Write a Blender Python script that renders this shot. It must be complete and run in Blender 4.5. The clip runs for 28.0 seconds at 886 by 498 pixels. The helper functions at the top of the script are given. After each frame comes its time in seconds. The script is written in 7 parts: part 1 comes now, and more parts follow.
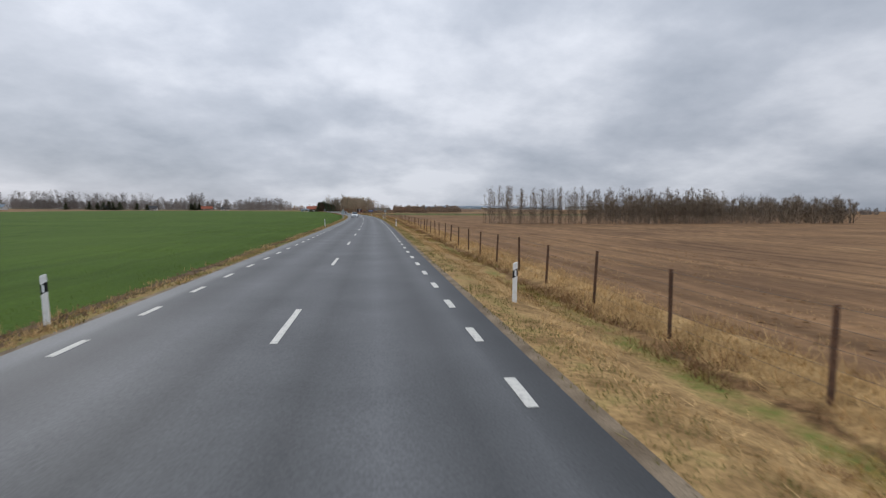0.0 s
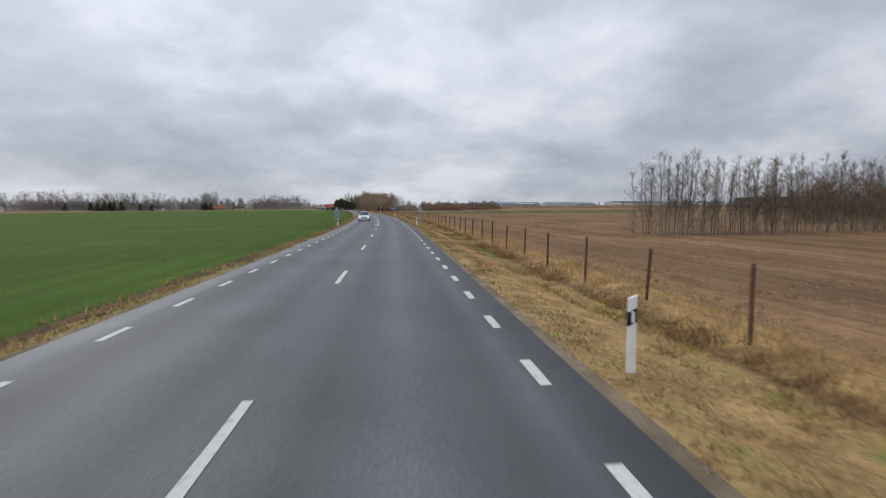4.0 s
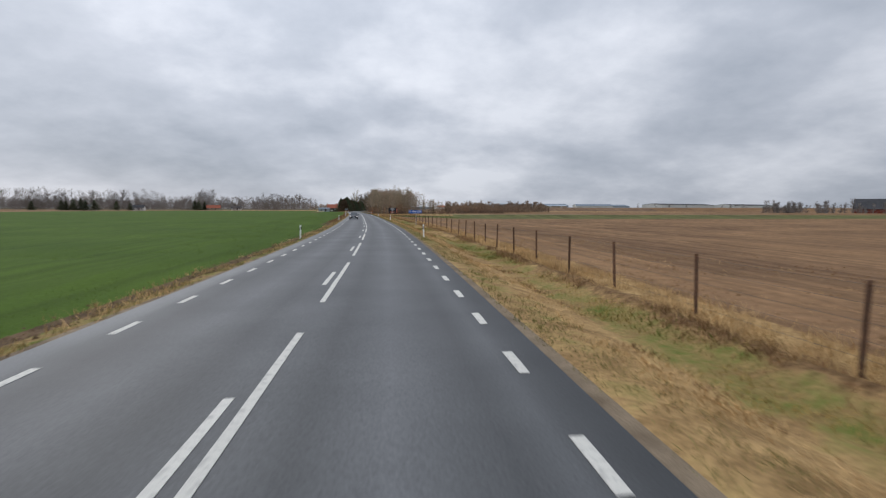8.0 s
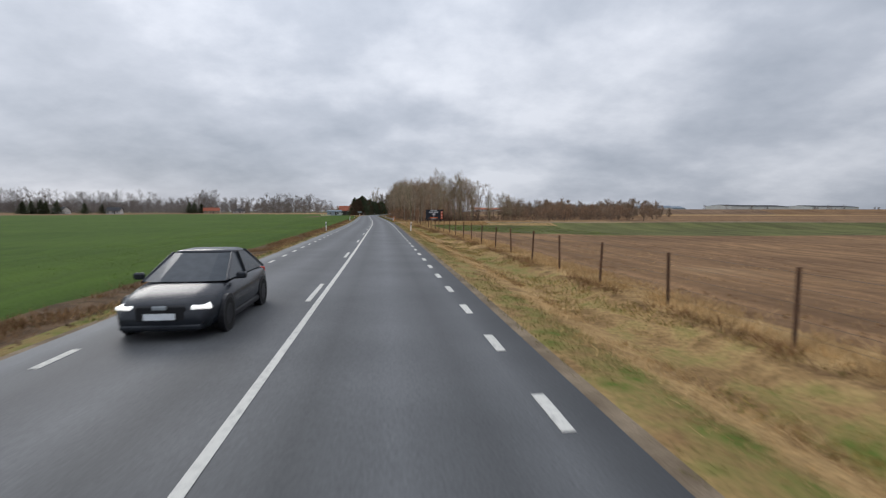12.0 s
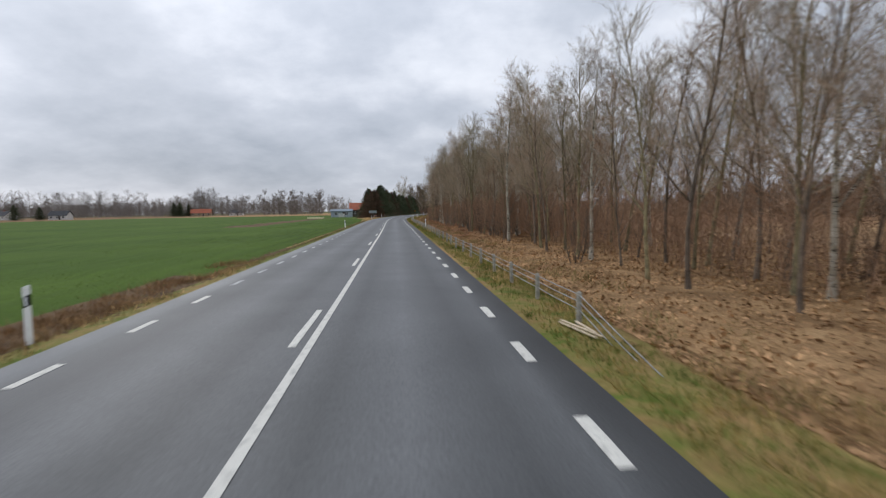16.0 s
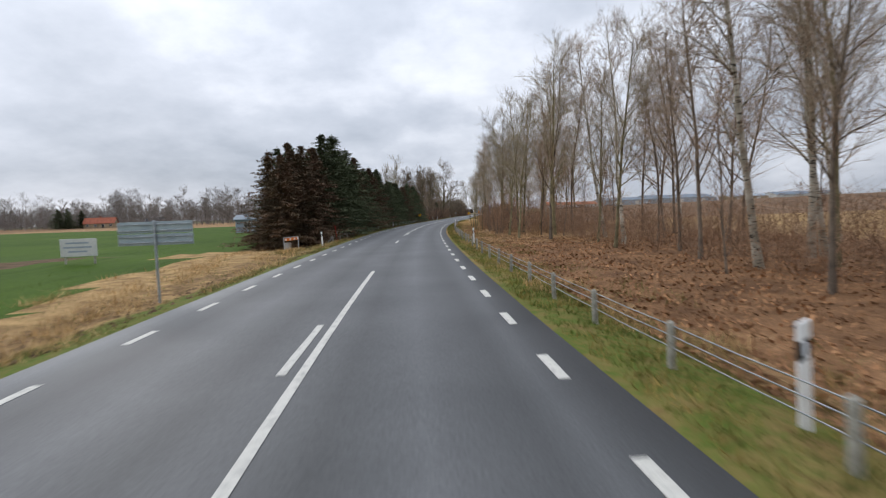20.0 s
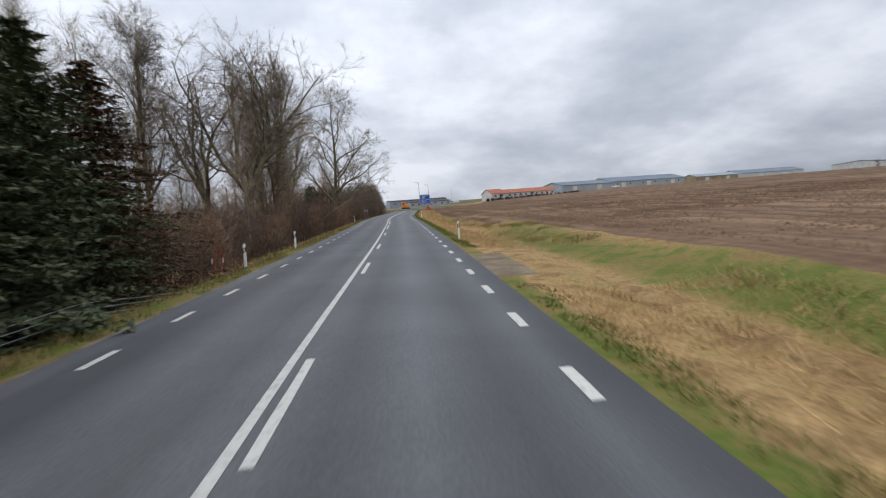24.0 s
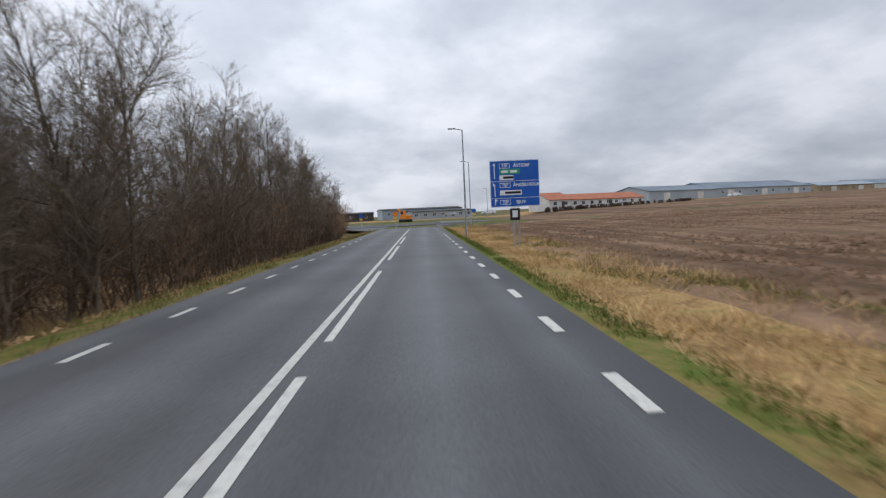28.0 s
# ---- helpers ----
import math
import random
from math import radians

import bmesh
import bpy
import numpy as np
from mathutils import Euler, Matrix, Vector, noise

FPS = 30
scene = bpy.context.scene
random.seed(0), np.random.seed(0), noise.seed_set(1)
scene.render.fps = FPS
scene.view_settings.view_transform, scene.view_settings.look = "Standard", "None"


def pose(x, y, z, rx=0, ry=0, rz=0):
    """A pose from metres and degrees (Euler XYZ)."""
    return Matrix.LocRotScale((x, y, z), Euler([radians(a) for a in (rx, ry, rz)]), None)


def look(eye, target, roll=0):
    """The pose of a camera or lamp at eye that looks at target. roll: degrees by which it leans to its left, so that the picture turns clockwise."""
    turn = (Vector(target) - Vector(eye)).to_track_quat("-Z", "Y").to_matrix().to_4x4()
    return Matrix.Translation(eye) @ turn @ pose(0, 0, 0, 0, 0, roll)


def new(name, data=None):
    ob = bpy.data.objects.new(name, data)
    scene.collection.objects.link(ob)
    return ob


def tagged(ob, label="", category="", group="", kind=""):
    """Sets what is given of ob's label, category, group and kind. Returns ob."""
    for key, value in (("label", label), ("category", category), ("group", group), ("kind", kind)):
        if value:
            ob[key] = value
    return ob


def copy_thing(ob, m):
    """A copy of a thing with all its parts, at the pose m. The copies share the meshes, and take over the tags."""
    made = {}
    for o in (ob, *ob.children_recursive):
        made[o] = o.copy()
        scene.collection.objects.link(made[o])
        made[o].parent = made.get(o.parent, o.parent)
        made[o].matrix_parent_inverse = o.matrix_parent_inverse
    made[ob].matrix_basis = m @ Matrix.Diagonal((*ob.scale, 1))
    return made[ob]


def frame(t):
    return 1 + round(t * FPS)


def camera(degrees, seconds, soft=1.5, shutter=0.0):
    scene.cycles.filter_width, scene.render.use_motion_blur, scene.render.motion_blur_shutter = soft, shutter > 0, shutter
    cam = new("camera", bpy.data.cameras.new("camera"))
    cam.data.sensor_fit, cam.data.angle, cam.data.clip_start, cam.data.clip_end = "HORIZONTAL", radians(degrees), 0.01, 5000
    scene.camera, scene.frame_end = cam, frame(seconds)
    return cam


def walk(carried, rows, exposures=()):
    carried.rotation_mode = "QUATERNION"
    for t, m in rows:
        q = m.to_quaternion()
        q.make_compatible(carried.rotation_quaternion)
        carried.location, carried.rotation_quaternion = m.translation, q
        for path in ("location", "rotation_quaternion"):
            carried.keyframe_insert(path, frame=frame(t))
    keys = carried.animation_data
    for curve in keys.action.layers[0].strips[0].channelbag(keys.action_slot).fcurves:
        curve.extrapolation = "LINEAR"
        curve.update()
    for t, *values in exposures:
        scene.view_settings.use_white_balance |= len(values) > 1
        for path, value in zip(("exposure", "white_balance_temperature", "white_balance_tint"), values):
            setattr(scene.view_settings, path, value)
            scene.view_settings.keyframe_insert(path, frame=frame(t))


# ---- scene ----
# ---- camera, exposure, sky ----
SHUTTER = 0.12
EXPOSURES = ((0.0, -0.1), (13.0, -0.1), (15.0, -0.03), (16.0, -0.02), (17.0, 0.08), (20.0, 0.15), (20.6, 0.12), (21.0, 0.4), (22.5, 0.4), (24.0, 0.14), (25.0, 0.08), (28.0, 0.05))
SKY_STRENGTH = 0.84
cam = camera(83.0, 28.0, soft=1.2, shutter=SHUTTER)
PATH = [
    (0, (0.00, 0.00, 2.327), (1.431, 9.869, 1.552), 0.33),
    (0.5, (0.03, 7.58, 2.300), (1.444, 17.452, 1.537), 0.65),
    (1, (0.09, 15.27, 2.281), (1.485, 25.145, 1.526), 0.70),
    (1.5, (0.15, 23.13, 2.269), (1.414, 33.023, 1.487), 0.59),
    (2, (0.21, 31.22, 2.261), (1.385, 41.114, 1.457), 0.57),
    (2.5, (0.25, 39.52, 2.258), (1.288, 49.433, 1.447), 0.21),
    (3, (0.32, 48.13, 2.259), (1.411, 58.037, 1.437), -0.20),
    (3.5, (0.40, 57.10, 2.240), (1.506, 67.006, 1.401), -0.41),
    (4, (0.43, 66.54, 2.237), (1.381, 76.457, 1.406), -0.29),
    (4.5, (0.42, 76.36, 2.237), (1.430, 86.275, 1.414), -0.16),
    (5, (0.40, 86.49, 2.240), (1.372, 96.411, 1.427), -0.04),
    (5.5, (0.39, 96.85, 2.248), (1.386, 106.768, 1.443), 0.09),
    (6, (0.34, 107.36, 2.259), (1.276, 117.279, 1.427), 0.24),
    (6.5, (0.22, 117.95, 2.255), (1.070, 127.883, 1.426), 0.45),
    (7, (-0.01, 128.62, 2.262), (0.777, 138.556, 1.415), 0.41),
    (7.5, (-0.31, 139.42, 2.275), (0.399, 149.360, 1.454), 0.42),
    (8, (-0.66, 150.37, 2.290), (0.005, 160.314, 1.488), 0.14),
    (8.5, (-1.09, 161.53, 2.280), (-0.475, 171.481, 1.484), -0.03),
    (9, (-1.64, 173.00, 2.274), (-1.070, 182.955, 1.476), -0.07),
    (9.5, (-2.32, 184.84, 2.276), (-1.793, 194.798, 1.483), 0.10),
    (10, (-3.14, 197.09, 2.268), (-2.652, 207.044, 1.495), 0.04),
    (10.5, (-4.07, 209.66, 2.274), (-3.650, 219.620, 1.516), 0.05),
    (11, (-5.17, 222.43, 2.311), (-4.811, 232.396, 1.566), 0.21),
    (11.5, (-6.45, 235.37, 2.285), (-6.169, 245.340, 1.535), 0.10),
    (12, (-7.71, 248.54, 2.266), (-7.509, 258.511, 1.513), 0.03),
    (12.5, (-8.99, 261.92, 2.251), (-8.894, 271.889, 1.451), 0.04),
    (13, (-10.34, 275.45, 2.243), (-10.326, 285.421, 1.443), -0.04),
    (13.5, (-11.75, 289.13, 2.240), (-11.820, 299.101, 1.440), -0.12),
    (14, (-13.22, 302.96, 2.241), (-13.362, 312.929, 1.441), -0.19),
    (14.5, (-14.70, 316.94, 2.245), (-14.864, 326.907, 1.445), -0.27),
    (15, (-16.20, 331.07, 2.192), (-16.459, 341.032, 1.402), -0.45),
    (15.5, (-17.82, 345.37, 2.189), (-18.169, 355.331, 1.389), -1.26),
    (16, (-19.61, 359.86, 2.199), (-19.987, 369.818, 1.405), -1.02),
    (16.5, (-21.54, 374.55, 2.196), (-21.890, 384.512, 1.446), -0.41),
    (17, (-23.50, 389.48, 2.193), (-23.852, 399.450, 1.445), 0.17),
    (17.5, (-25.49, 404.71, 2.168), (-25.910, 414.667, 1.391), -1.48),
    (18, (-27.57, 420.05, 2.143), (-27.994, 430.014, 1.382), -1.01),
    (18.5, (-29.67, 435.38, 2.174), (-30.125, 445.336, 1.365), -3.61),
    (19, (-31.76, 450.59, 2.208), (-32.134, 460.559, 1.470), -2.63),
    (19.5, (-33.73, 465.62, 2.164), (-34.105, 475.584, 1.375), -3.98),
    (20, (-35.27, 480.57, 2.125), (-35.379, 490.546, 1.390), -2.00),
    (20.5, (-36.38, 495.49, 2.166), (-36.059, 505.470, 1.583), -2.30),
    (21, (-37.18, 510.38, 2.183), (-36.855, 520.342, 1.380), -1.77),
    (21.5, (-37.72, 525.22, 2.183), (-37.247, 535.170, 1.287), -2.54),
    (22, (-37.95, 539.97, 2.180), (-37.177, 549.896, 1.280), -2.79),
    (22.5, (-37.76, 554.63, 2.175), (-36.778, 564.538, 1.271), -3.03),
    (23, (-37.12, 569.19, 2.167), (-35.742, 579.049, 1.260), -3.28),
    (23.5, (-36.04, 583.63, 2.156), (-34.550, 593.477, 1.245), -3.53),
    (24, (-34.63, 597.95, 2.129), (-32.883, 607.755, 1.194), -4.17),
    (24.5, (-33.15, 612.12, 2.116), (-31.215, 621.889, 1.224), -4.41),
    (25, (-31.71, 626.16, 2.111), (-29.701, 635.915, 1.214), -3.62),
    (25.5, (-30.35, 640.05, 2.132), (-28.414, 649.822, 1.270), -3.48),
    (26, (-29.07, 653.77, 2.145), (-27.228, 663.568, 1.353), -3.02),
    (26.5, (-27.90, 667.30, 2.071), (-26.187, 677.118, 1.301), -2.07),
    (27, (-26.72, 680.58, 1.987), (-25.080, 690.416, 1.228), -1.31),
    (27.5, (-25.35, 693.58, 1.894), (-23.486, 703.383, 1.174), -1.64),
    (28, (-23.45, 706.38, 1.776), (-21.616, 716.184, 1.074), -2.74),
]
walk(cam, [(t, look(eye, target, roll)) for t, eye, target, roll in PATH], EXPOSURES)
ROAD_POINTS = [(-1.94, -59.99), (-1.82, -29.99), (-1.69, 0.01), (-1.49, 30.01), (-1.28, 60.01), (-1.29, 90.01), (-1.52, 120.01), (-2.34, 149.99), (-3.73, 179.96), (-5.79, 209.89), (-8.57, 239.76), (-11.46, 269.62), (-14.55, 299.46), (-17.71, 329.29), (-21.22, 359.09), (-25.12, 388.83), (-29.07, 418.57), (-33.15, 448.29), (-36.71, 478.08), (-38.75, 508.01), (-39.61, 537.99), (-38.86, 567.98), (-36.34, 597.87), (-33.25, 627.71), (-30.44, 657.58), (-27.69, 687.45), (-20.92, 734.96), (-16.51, 764.64)]

# ---- light: an overcast winter sky ----
world = bpy.data.worlds.new("overcast")
scene.world = world
world.use_nodes = True
wt = world.node_tree
for n in list(wt.nodes):
    wt.nodes.remove(n)


def wn(kind, **kw):
    n = wt.nodes.new(kind)
    for k, v in kw.items():
        n.inputs[k].default_value = v
    return n


def wl(a, b):
    wt.links.new(a, b)


w_out = wn("ShaderNodeOutputWorld")
w_bg = wn("ShaderNodeBackground", Strength=SKY_STRENGTH)
w_sky = wn("ShaderNodeTexSky")
w_sky.sky_type, w_sky.sun_disc = "NISHITA", False
w_sky.sun_elevation, w_sky.sun_rotation = radians(24), radians(-35)
w_co = wn("ShaderNodeTexCoord")
w_sep = wn("ShaderNodeSeparateXYZ")
wl(w_co.outputs["Generated"], w_sep.inputs[0])
# the cloud deck is a flat layer overhead: the direction is spread on it
w_zp = wn("ShaderNodeMath")
w_zp.operation = "MAXIMUM"
w_zp.inputs[1].default_value = 0.0
wl(w_sep.outputs["Z"], w_zp.inputs[0])
w_za = wn("ShaderNodeMath")
w_za.operation = "ADD"
w_za.inputs[1].default_value = 0.34
wl(w_zp.outputs[0], w_za.inputs[0])
w_div = []
for ax in ("X", "Y"):
    m = wn("ShaderNodeMath")
    m.operation = "DIVIDE"
    wl(w_sep.outputs[ax], m.inputs[0])
    wl(w_za.outputs[0], m.inputs[1])
    w_div.append(m)
w_cmb = wn("ShaderNodeCombineXYZ")
wl(w_div[0].outputs[0], w_cmb.inputs["X"])
wl(w_div[1].outputs[0], w_cmb.inputs["Y"])
w_n1 = wn("ShaderNodeTexNoise", Scale=2.3, Detail=8.0, Roughness=0.56, Distortion=0.0)
w_n2 = wn("ShaderNodeTexNoise", Scale=0.9, Detail=2.5, Roughness=0.5)
w_of = wn("ShaderNodeVectorMath")
w_of.operation = "ADD"
w_of.inputs[1].default_value = (3.7, 1.9, 0.0)
wl(w_cmb.outputs[0], w_of.inputs[0])
wl(w_cmb.outputs[0], w_n1.inputs["Vector"])
wl(w_of.outputs[0], w_n2.inputs["Vector"])
w_mix = wn("ShaderNodeMath")
w_mix.operation = "MULTIPLY_ADD"
w_mix.inputs[1].default_value = 0.55
wl(w_n2.outputs["Fac"], w_mix.inputs[0])
w_half = wn("ShaderNodeMath")
w_half.operation = "MULTIPLY"
w_half.inputs[1].default_value = 0.45
wl(w_n1.outputs["Fac"], w_half.inputs[0])
wl(w_half.outputs[0], w_mix.inputs[2])
w_ramp = wn("ShaderNodeValToRGB")
wl(w_mix.outputs[0], w_ramp.inputs["Fac"])
cr = w_ramp.color_ramp
cr.elements[0].position, cr.elements[0].color = 0.34, (0.485, 0.55, 0.66, 1)
cr.elements[1].position, cr.elements[1].color = 0.60, (1.05, 1.10, 1.215, 1)
e = cr.elements.new(0.48)
e.color = (0.725, 0.785, 0.905, 1)
# an overcast sky grows brighter towards the zenith
w_rise = wn("ShaderNodeMapRange")
w_rise.inputs["From Min"].default_value, w_rise.inputs["From Max"].default_value = 0.0, 1.0
w_rise.inputs["To Min"].default_value, w_rise.inputs["To Max"].default_value = 0.77, 1.62
wl(w_zp.outputs[0], w_rise.inputs["Value"])
w_mul = wn("ShaderNodeVectorMath")
w_mul.operation = "SCALE"
wl(w_ramp.outputs["Color"], w_mul.inputs[0])
# the clouds are thinner on the sun's side
w_sunside = wn("ShaderNodeMath")
w_sunside.operation = "MULTIPLY_ADD"
w_sunside.inputs[1].default_value, w_sunside.inputs[2].default_value = -0.20, 1.0
wl(w_sep.outputs["X"], w_sunside.inputs[0])
w_glow = wn("ShaderNodeMath")
w_glow.operation = "MULTIPLY"
wl(w_rise.outputs["Result"], w_glow.inputs[0])
wl(w_sunside.outputs[0], w_glow.inputs[1])
wl(w_glow.outputs[0], w_mul.inputs["Scale"])
w_add = wn("ShaderNodeMix")
w_add.data_type = "RGBA"
w_add.inputs["Factor"].default_value = 0.003
wl(w_mul.outputs[0], w_add.inputs["A"])
wl(w_sky.outputs[0], w_add.inputs["B"])
wl(w_add.outputs["Result"], w_bg.inputs["Color"])
wl(w_bg.outputs[0], w_out.inputs["Surface"])

sun_data = bpy.data.lights.new("sun", "SUN")
sun_data.energy, sun_data.angle, sun_data.color = 0.65, radians(25), (1.0, 0.97, 0.93)
sun = new("sun", sun_data)
sun.matrix_world = look((-80, 110, 75), (0, 0, 0))


# ---- materials ----
def mat(name, base, rough=0.8, metal=0.0, dark=None, scale=4.0, fine=60.0, bump=0.15, spec=0.3, mixlo=0.35, mixhi=0.65, islands=0.0, objects=0.0, grain=0.25, bump_dist=0.02, third=None):
    """A procedural surface: two colours mixed by broad noise, broken by fine grain, with relief."""
    m = bpy.data.materials.new(name)
    m.use_nodes = True
    t = m.node_tree
    p = t.nodes["Principled BSDF"]
    p.inputs["Roughness"].default_value, p.inputs["Metallic"].default_value = rough, metal
    p.inputs["Specular IOR Level"].default_value = spec
    dark = dark or tuple(c * 0.6 for c in base)
    co = t.nodes.new("ShaderNodeTexCoord")
    n1 = t.nodes.new("ShaderNodeTexNoise")
    n1.inputs["Scale"].default_value, n1.inputs["Detail"].default_value = scale, 6
    n2 = t.nodes.new("ShaderNodeTexNoise")
    n2.inputs["Scale"].default_value, n2.inputs["Detail"].default_value = fine, 3
    for n in (n1, n2):
        t.links.new(co.outputs["Object"], n.inputs["Vector"])
    ramp = t.nodes.new("ShaderNodeValToRGB")
    ramp.color_ramp.elements[0].position, ramp.color_ramp.elements[0].color = mixlo, (*dark, 1)
    ramp.color_ramp.elements[1].position, ramp.color_ramp.elements[1].color = mixhi, (*base, 1)
    if third:
        e3 = ramp.color_ramp.elements.new(min(0.98, mixhi + 0.12))
        e3.color = (*third, 1)
    t.links.new(n1.outputs["Fac"], ramp.inputs["Fac"])
    hsv = t.nodes.new("ShaderNodeHueSaturation")
    t.links.new(ramp.outputs["Color"], hsv.inputs["Color"])
    val = t.nodes.new("ShaderNodeMapRange")
    val.inputs["From Min"].default_value, val.inputs["From Max"].default_value = 0.25, 0.75
    val.inputs["To Min"].default_value, val.inputs["To Max"].default_value = 1 - grain, 1 + grain
    t.links.new(n2.outputs["Fac"], val.inputs["Value"])
    last = val.outputs["Result"]
    for amount, kind, out in ((islands, "ShaderNodeNewGeometry", "Random Per Island"), (objects, "ShaderNodeObjectInfo", "Random")):
        if amount:
            g = t.nodes.new(kind)
            r = t.nodes.new("ShaderNodeMapRange")
            r.inputs["To Min"].default_value, r.inputs["To Max"].default_value = 1 - amount, 1 + amount
            t.links.new(g.outputs[out], r.inputs["Value"])
            q = t.nodes.new("ShaderNodeMath")
            q.operation = "MULTIPLY"
            t.links.new(last, q.inputs[0])
            t.links.new(r.outputs["Result"], q.inputs[1])
            last = q.outputs[0]
    t.links.new(last, hsv.inputs["Value"])
    t.links.new(hsv.outputs["Color"], p.inputs["Base Color"])
    if bump:
        b = t.nodes.new("ShaderNodeBump")
        b.inputs["Strength"].default_value, b.inputs["Distance"].default_value = bump, bump_dist
        t.links.new(n2.outputs["Fac"], b.inputs["Height"])
        t.links.new(b.outputs["Normal"], p.inputs["Normal"])
    return m


def streaked(name, base, dark, period, along=(0.03, 1.0), rough=0.95, bump=0.6, clod=3.0, turn=0.0, light=None, deep=(0.62, 1.3)):
    """Tilled or drilled land: rows that run along the road, tyre tracks and clods."""
    m = mat(name, base, rough, dark=dark, scale=0.08, fine=clod, bump=0, spec=0.1, grain=0.18, third=light)
    t = m.node_tree
    p = t.nodes["Principled BSDF"]
    hsv = [n for n in t.nodes if n.bl_idname == "ShaderNodeHueSaturation"][0]
    uv = t.nodes.new("ShaderNodeUVMap")
    uv.uv_map = "land"
    mp = t.nodes.new("ShaderNodeMapping")
    mp.inputs["Scale"].default_value = (along[0], along[1], 1)
    mp.inputs["Rotation"].default_value = (0, 0, turn)
    t.links.new(uv.outputs["UV"], mp.inputs["Vector"])
    ns = t.nodes.new("ShaderNodeTexNoise")
    ns.inputs["Scale"].default_value, ns.inputs["Detail"].default_value = period, 5
    t.links.new(mp.outputs["Vector"], ns.inputs["Vector"])
    mr = t.nodes.new("ShaderNodeMapRange")
    mr.inputs["From Min"].default_value, mr.inputs["From Max"].default_value = 0.3, 0.7
    mr.inputs["To Min"].default_value, mr.inputs["To Max"].default_value = deep
    t.links.new(ns.outputs["Fac"], mr.inputs["Value"])
    mu = t.nodes.new("ShaderNodeMix")
    mu.data_type, mu.blend_type = "RGBA", "MULTIPLY"
    mu.inputs["Factor"].default_value = 1.0
    t.links.new(hsv.outputs["Color"], mu.inputs["A"])
    t.links.new(mr.outputs["Result"], mu.inputs["B"])
    t.links.new(mu.outputs["Result"], p.inputs["Base Color"])
    nb = t.nodes.new("ShaderNodeTexNoise")
    nb.inputs["Scale"].default_value, nb.inputs["Detail"].default_value = clod, 6
    co = [n for n in t.nodes if n.bl_idname == "ShaderNodeTexCoord"][0]
    t.links.new(co.outputs["Object"], nb.inputs["Vector"])
    sm = t.nodes.new("ShaderNodeMath")
    sm.operation = "ADD"
    t.links.new(nb.outputs["Fac"], sm.inputs[0])
    t.links.new(ns.outputs["Fac"], sm.inputs[1])
    b = t.nodes.new("ShaderNodeBump")
    b.inputs["Strength"].default_value, b.inputs["Distance"].default_value = bump, 0.12
    t.links.new(sm.outputs[0], b.inputs["Height"])
    t.links.new(b.outputs["Normal"], p.inputs["Normal"])
    return m


def plain(name, base, rough=0.5, metal=0.0, grain=0.08, scale=6.0, **kw):
    return mat(name, base, rough, metal, dark=tuple(c * 0.82 for c in base), scale=scale, fine=90, bump=0.03, grain=grain, **kw)


M_CROP = streaked("winter_crop", (0.066, 0.113, 0.013), (0.050, 0.091, 0.010), 1.4, (0.02, 1.0), clod=9.0, bump=0.5, light=(0.078, 0.125, 0.019), deep=(0.80, 1.16))
M_STUBBLE = streaked("stubble_field", (0.262, 0.152, 0.076), (0.168, 0.096, 0.050), 0.75, (0.010, 1.0), clod=2.2, bump=0.9, turn=0.01, light=(0.300, 0.195, 0.105), deep=(0.58, 1.32))
M_PLOUGH = streaked("ploughed_field", (0.215, 0.137, 0.084), (0.145, 0.088, 0.054), 0.85, (0.012, 1.0), clod=1.8, bump=1.0, turn=0.03, light=(0.28, 0.185, 0.115), deep=(0.40, 1.52))
M_MEADOW = streaked("wet_meadow", (0.122, 0.126, 0.042), (0.098, 0.098, 0.036), 0.3, (0.2, 1.0), clod=3.0, bump=0.5, light=(0.145, 0.150, 0.048))


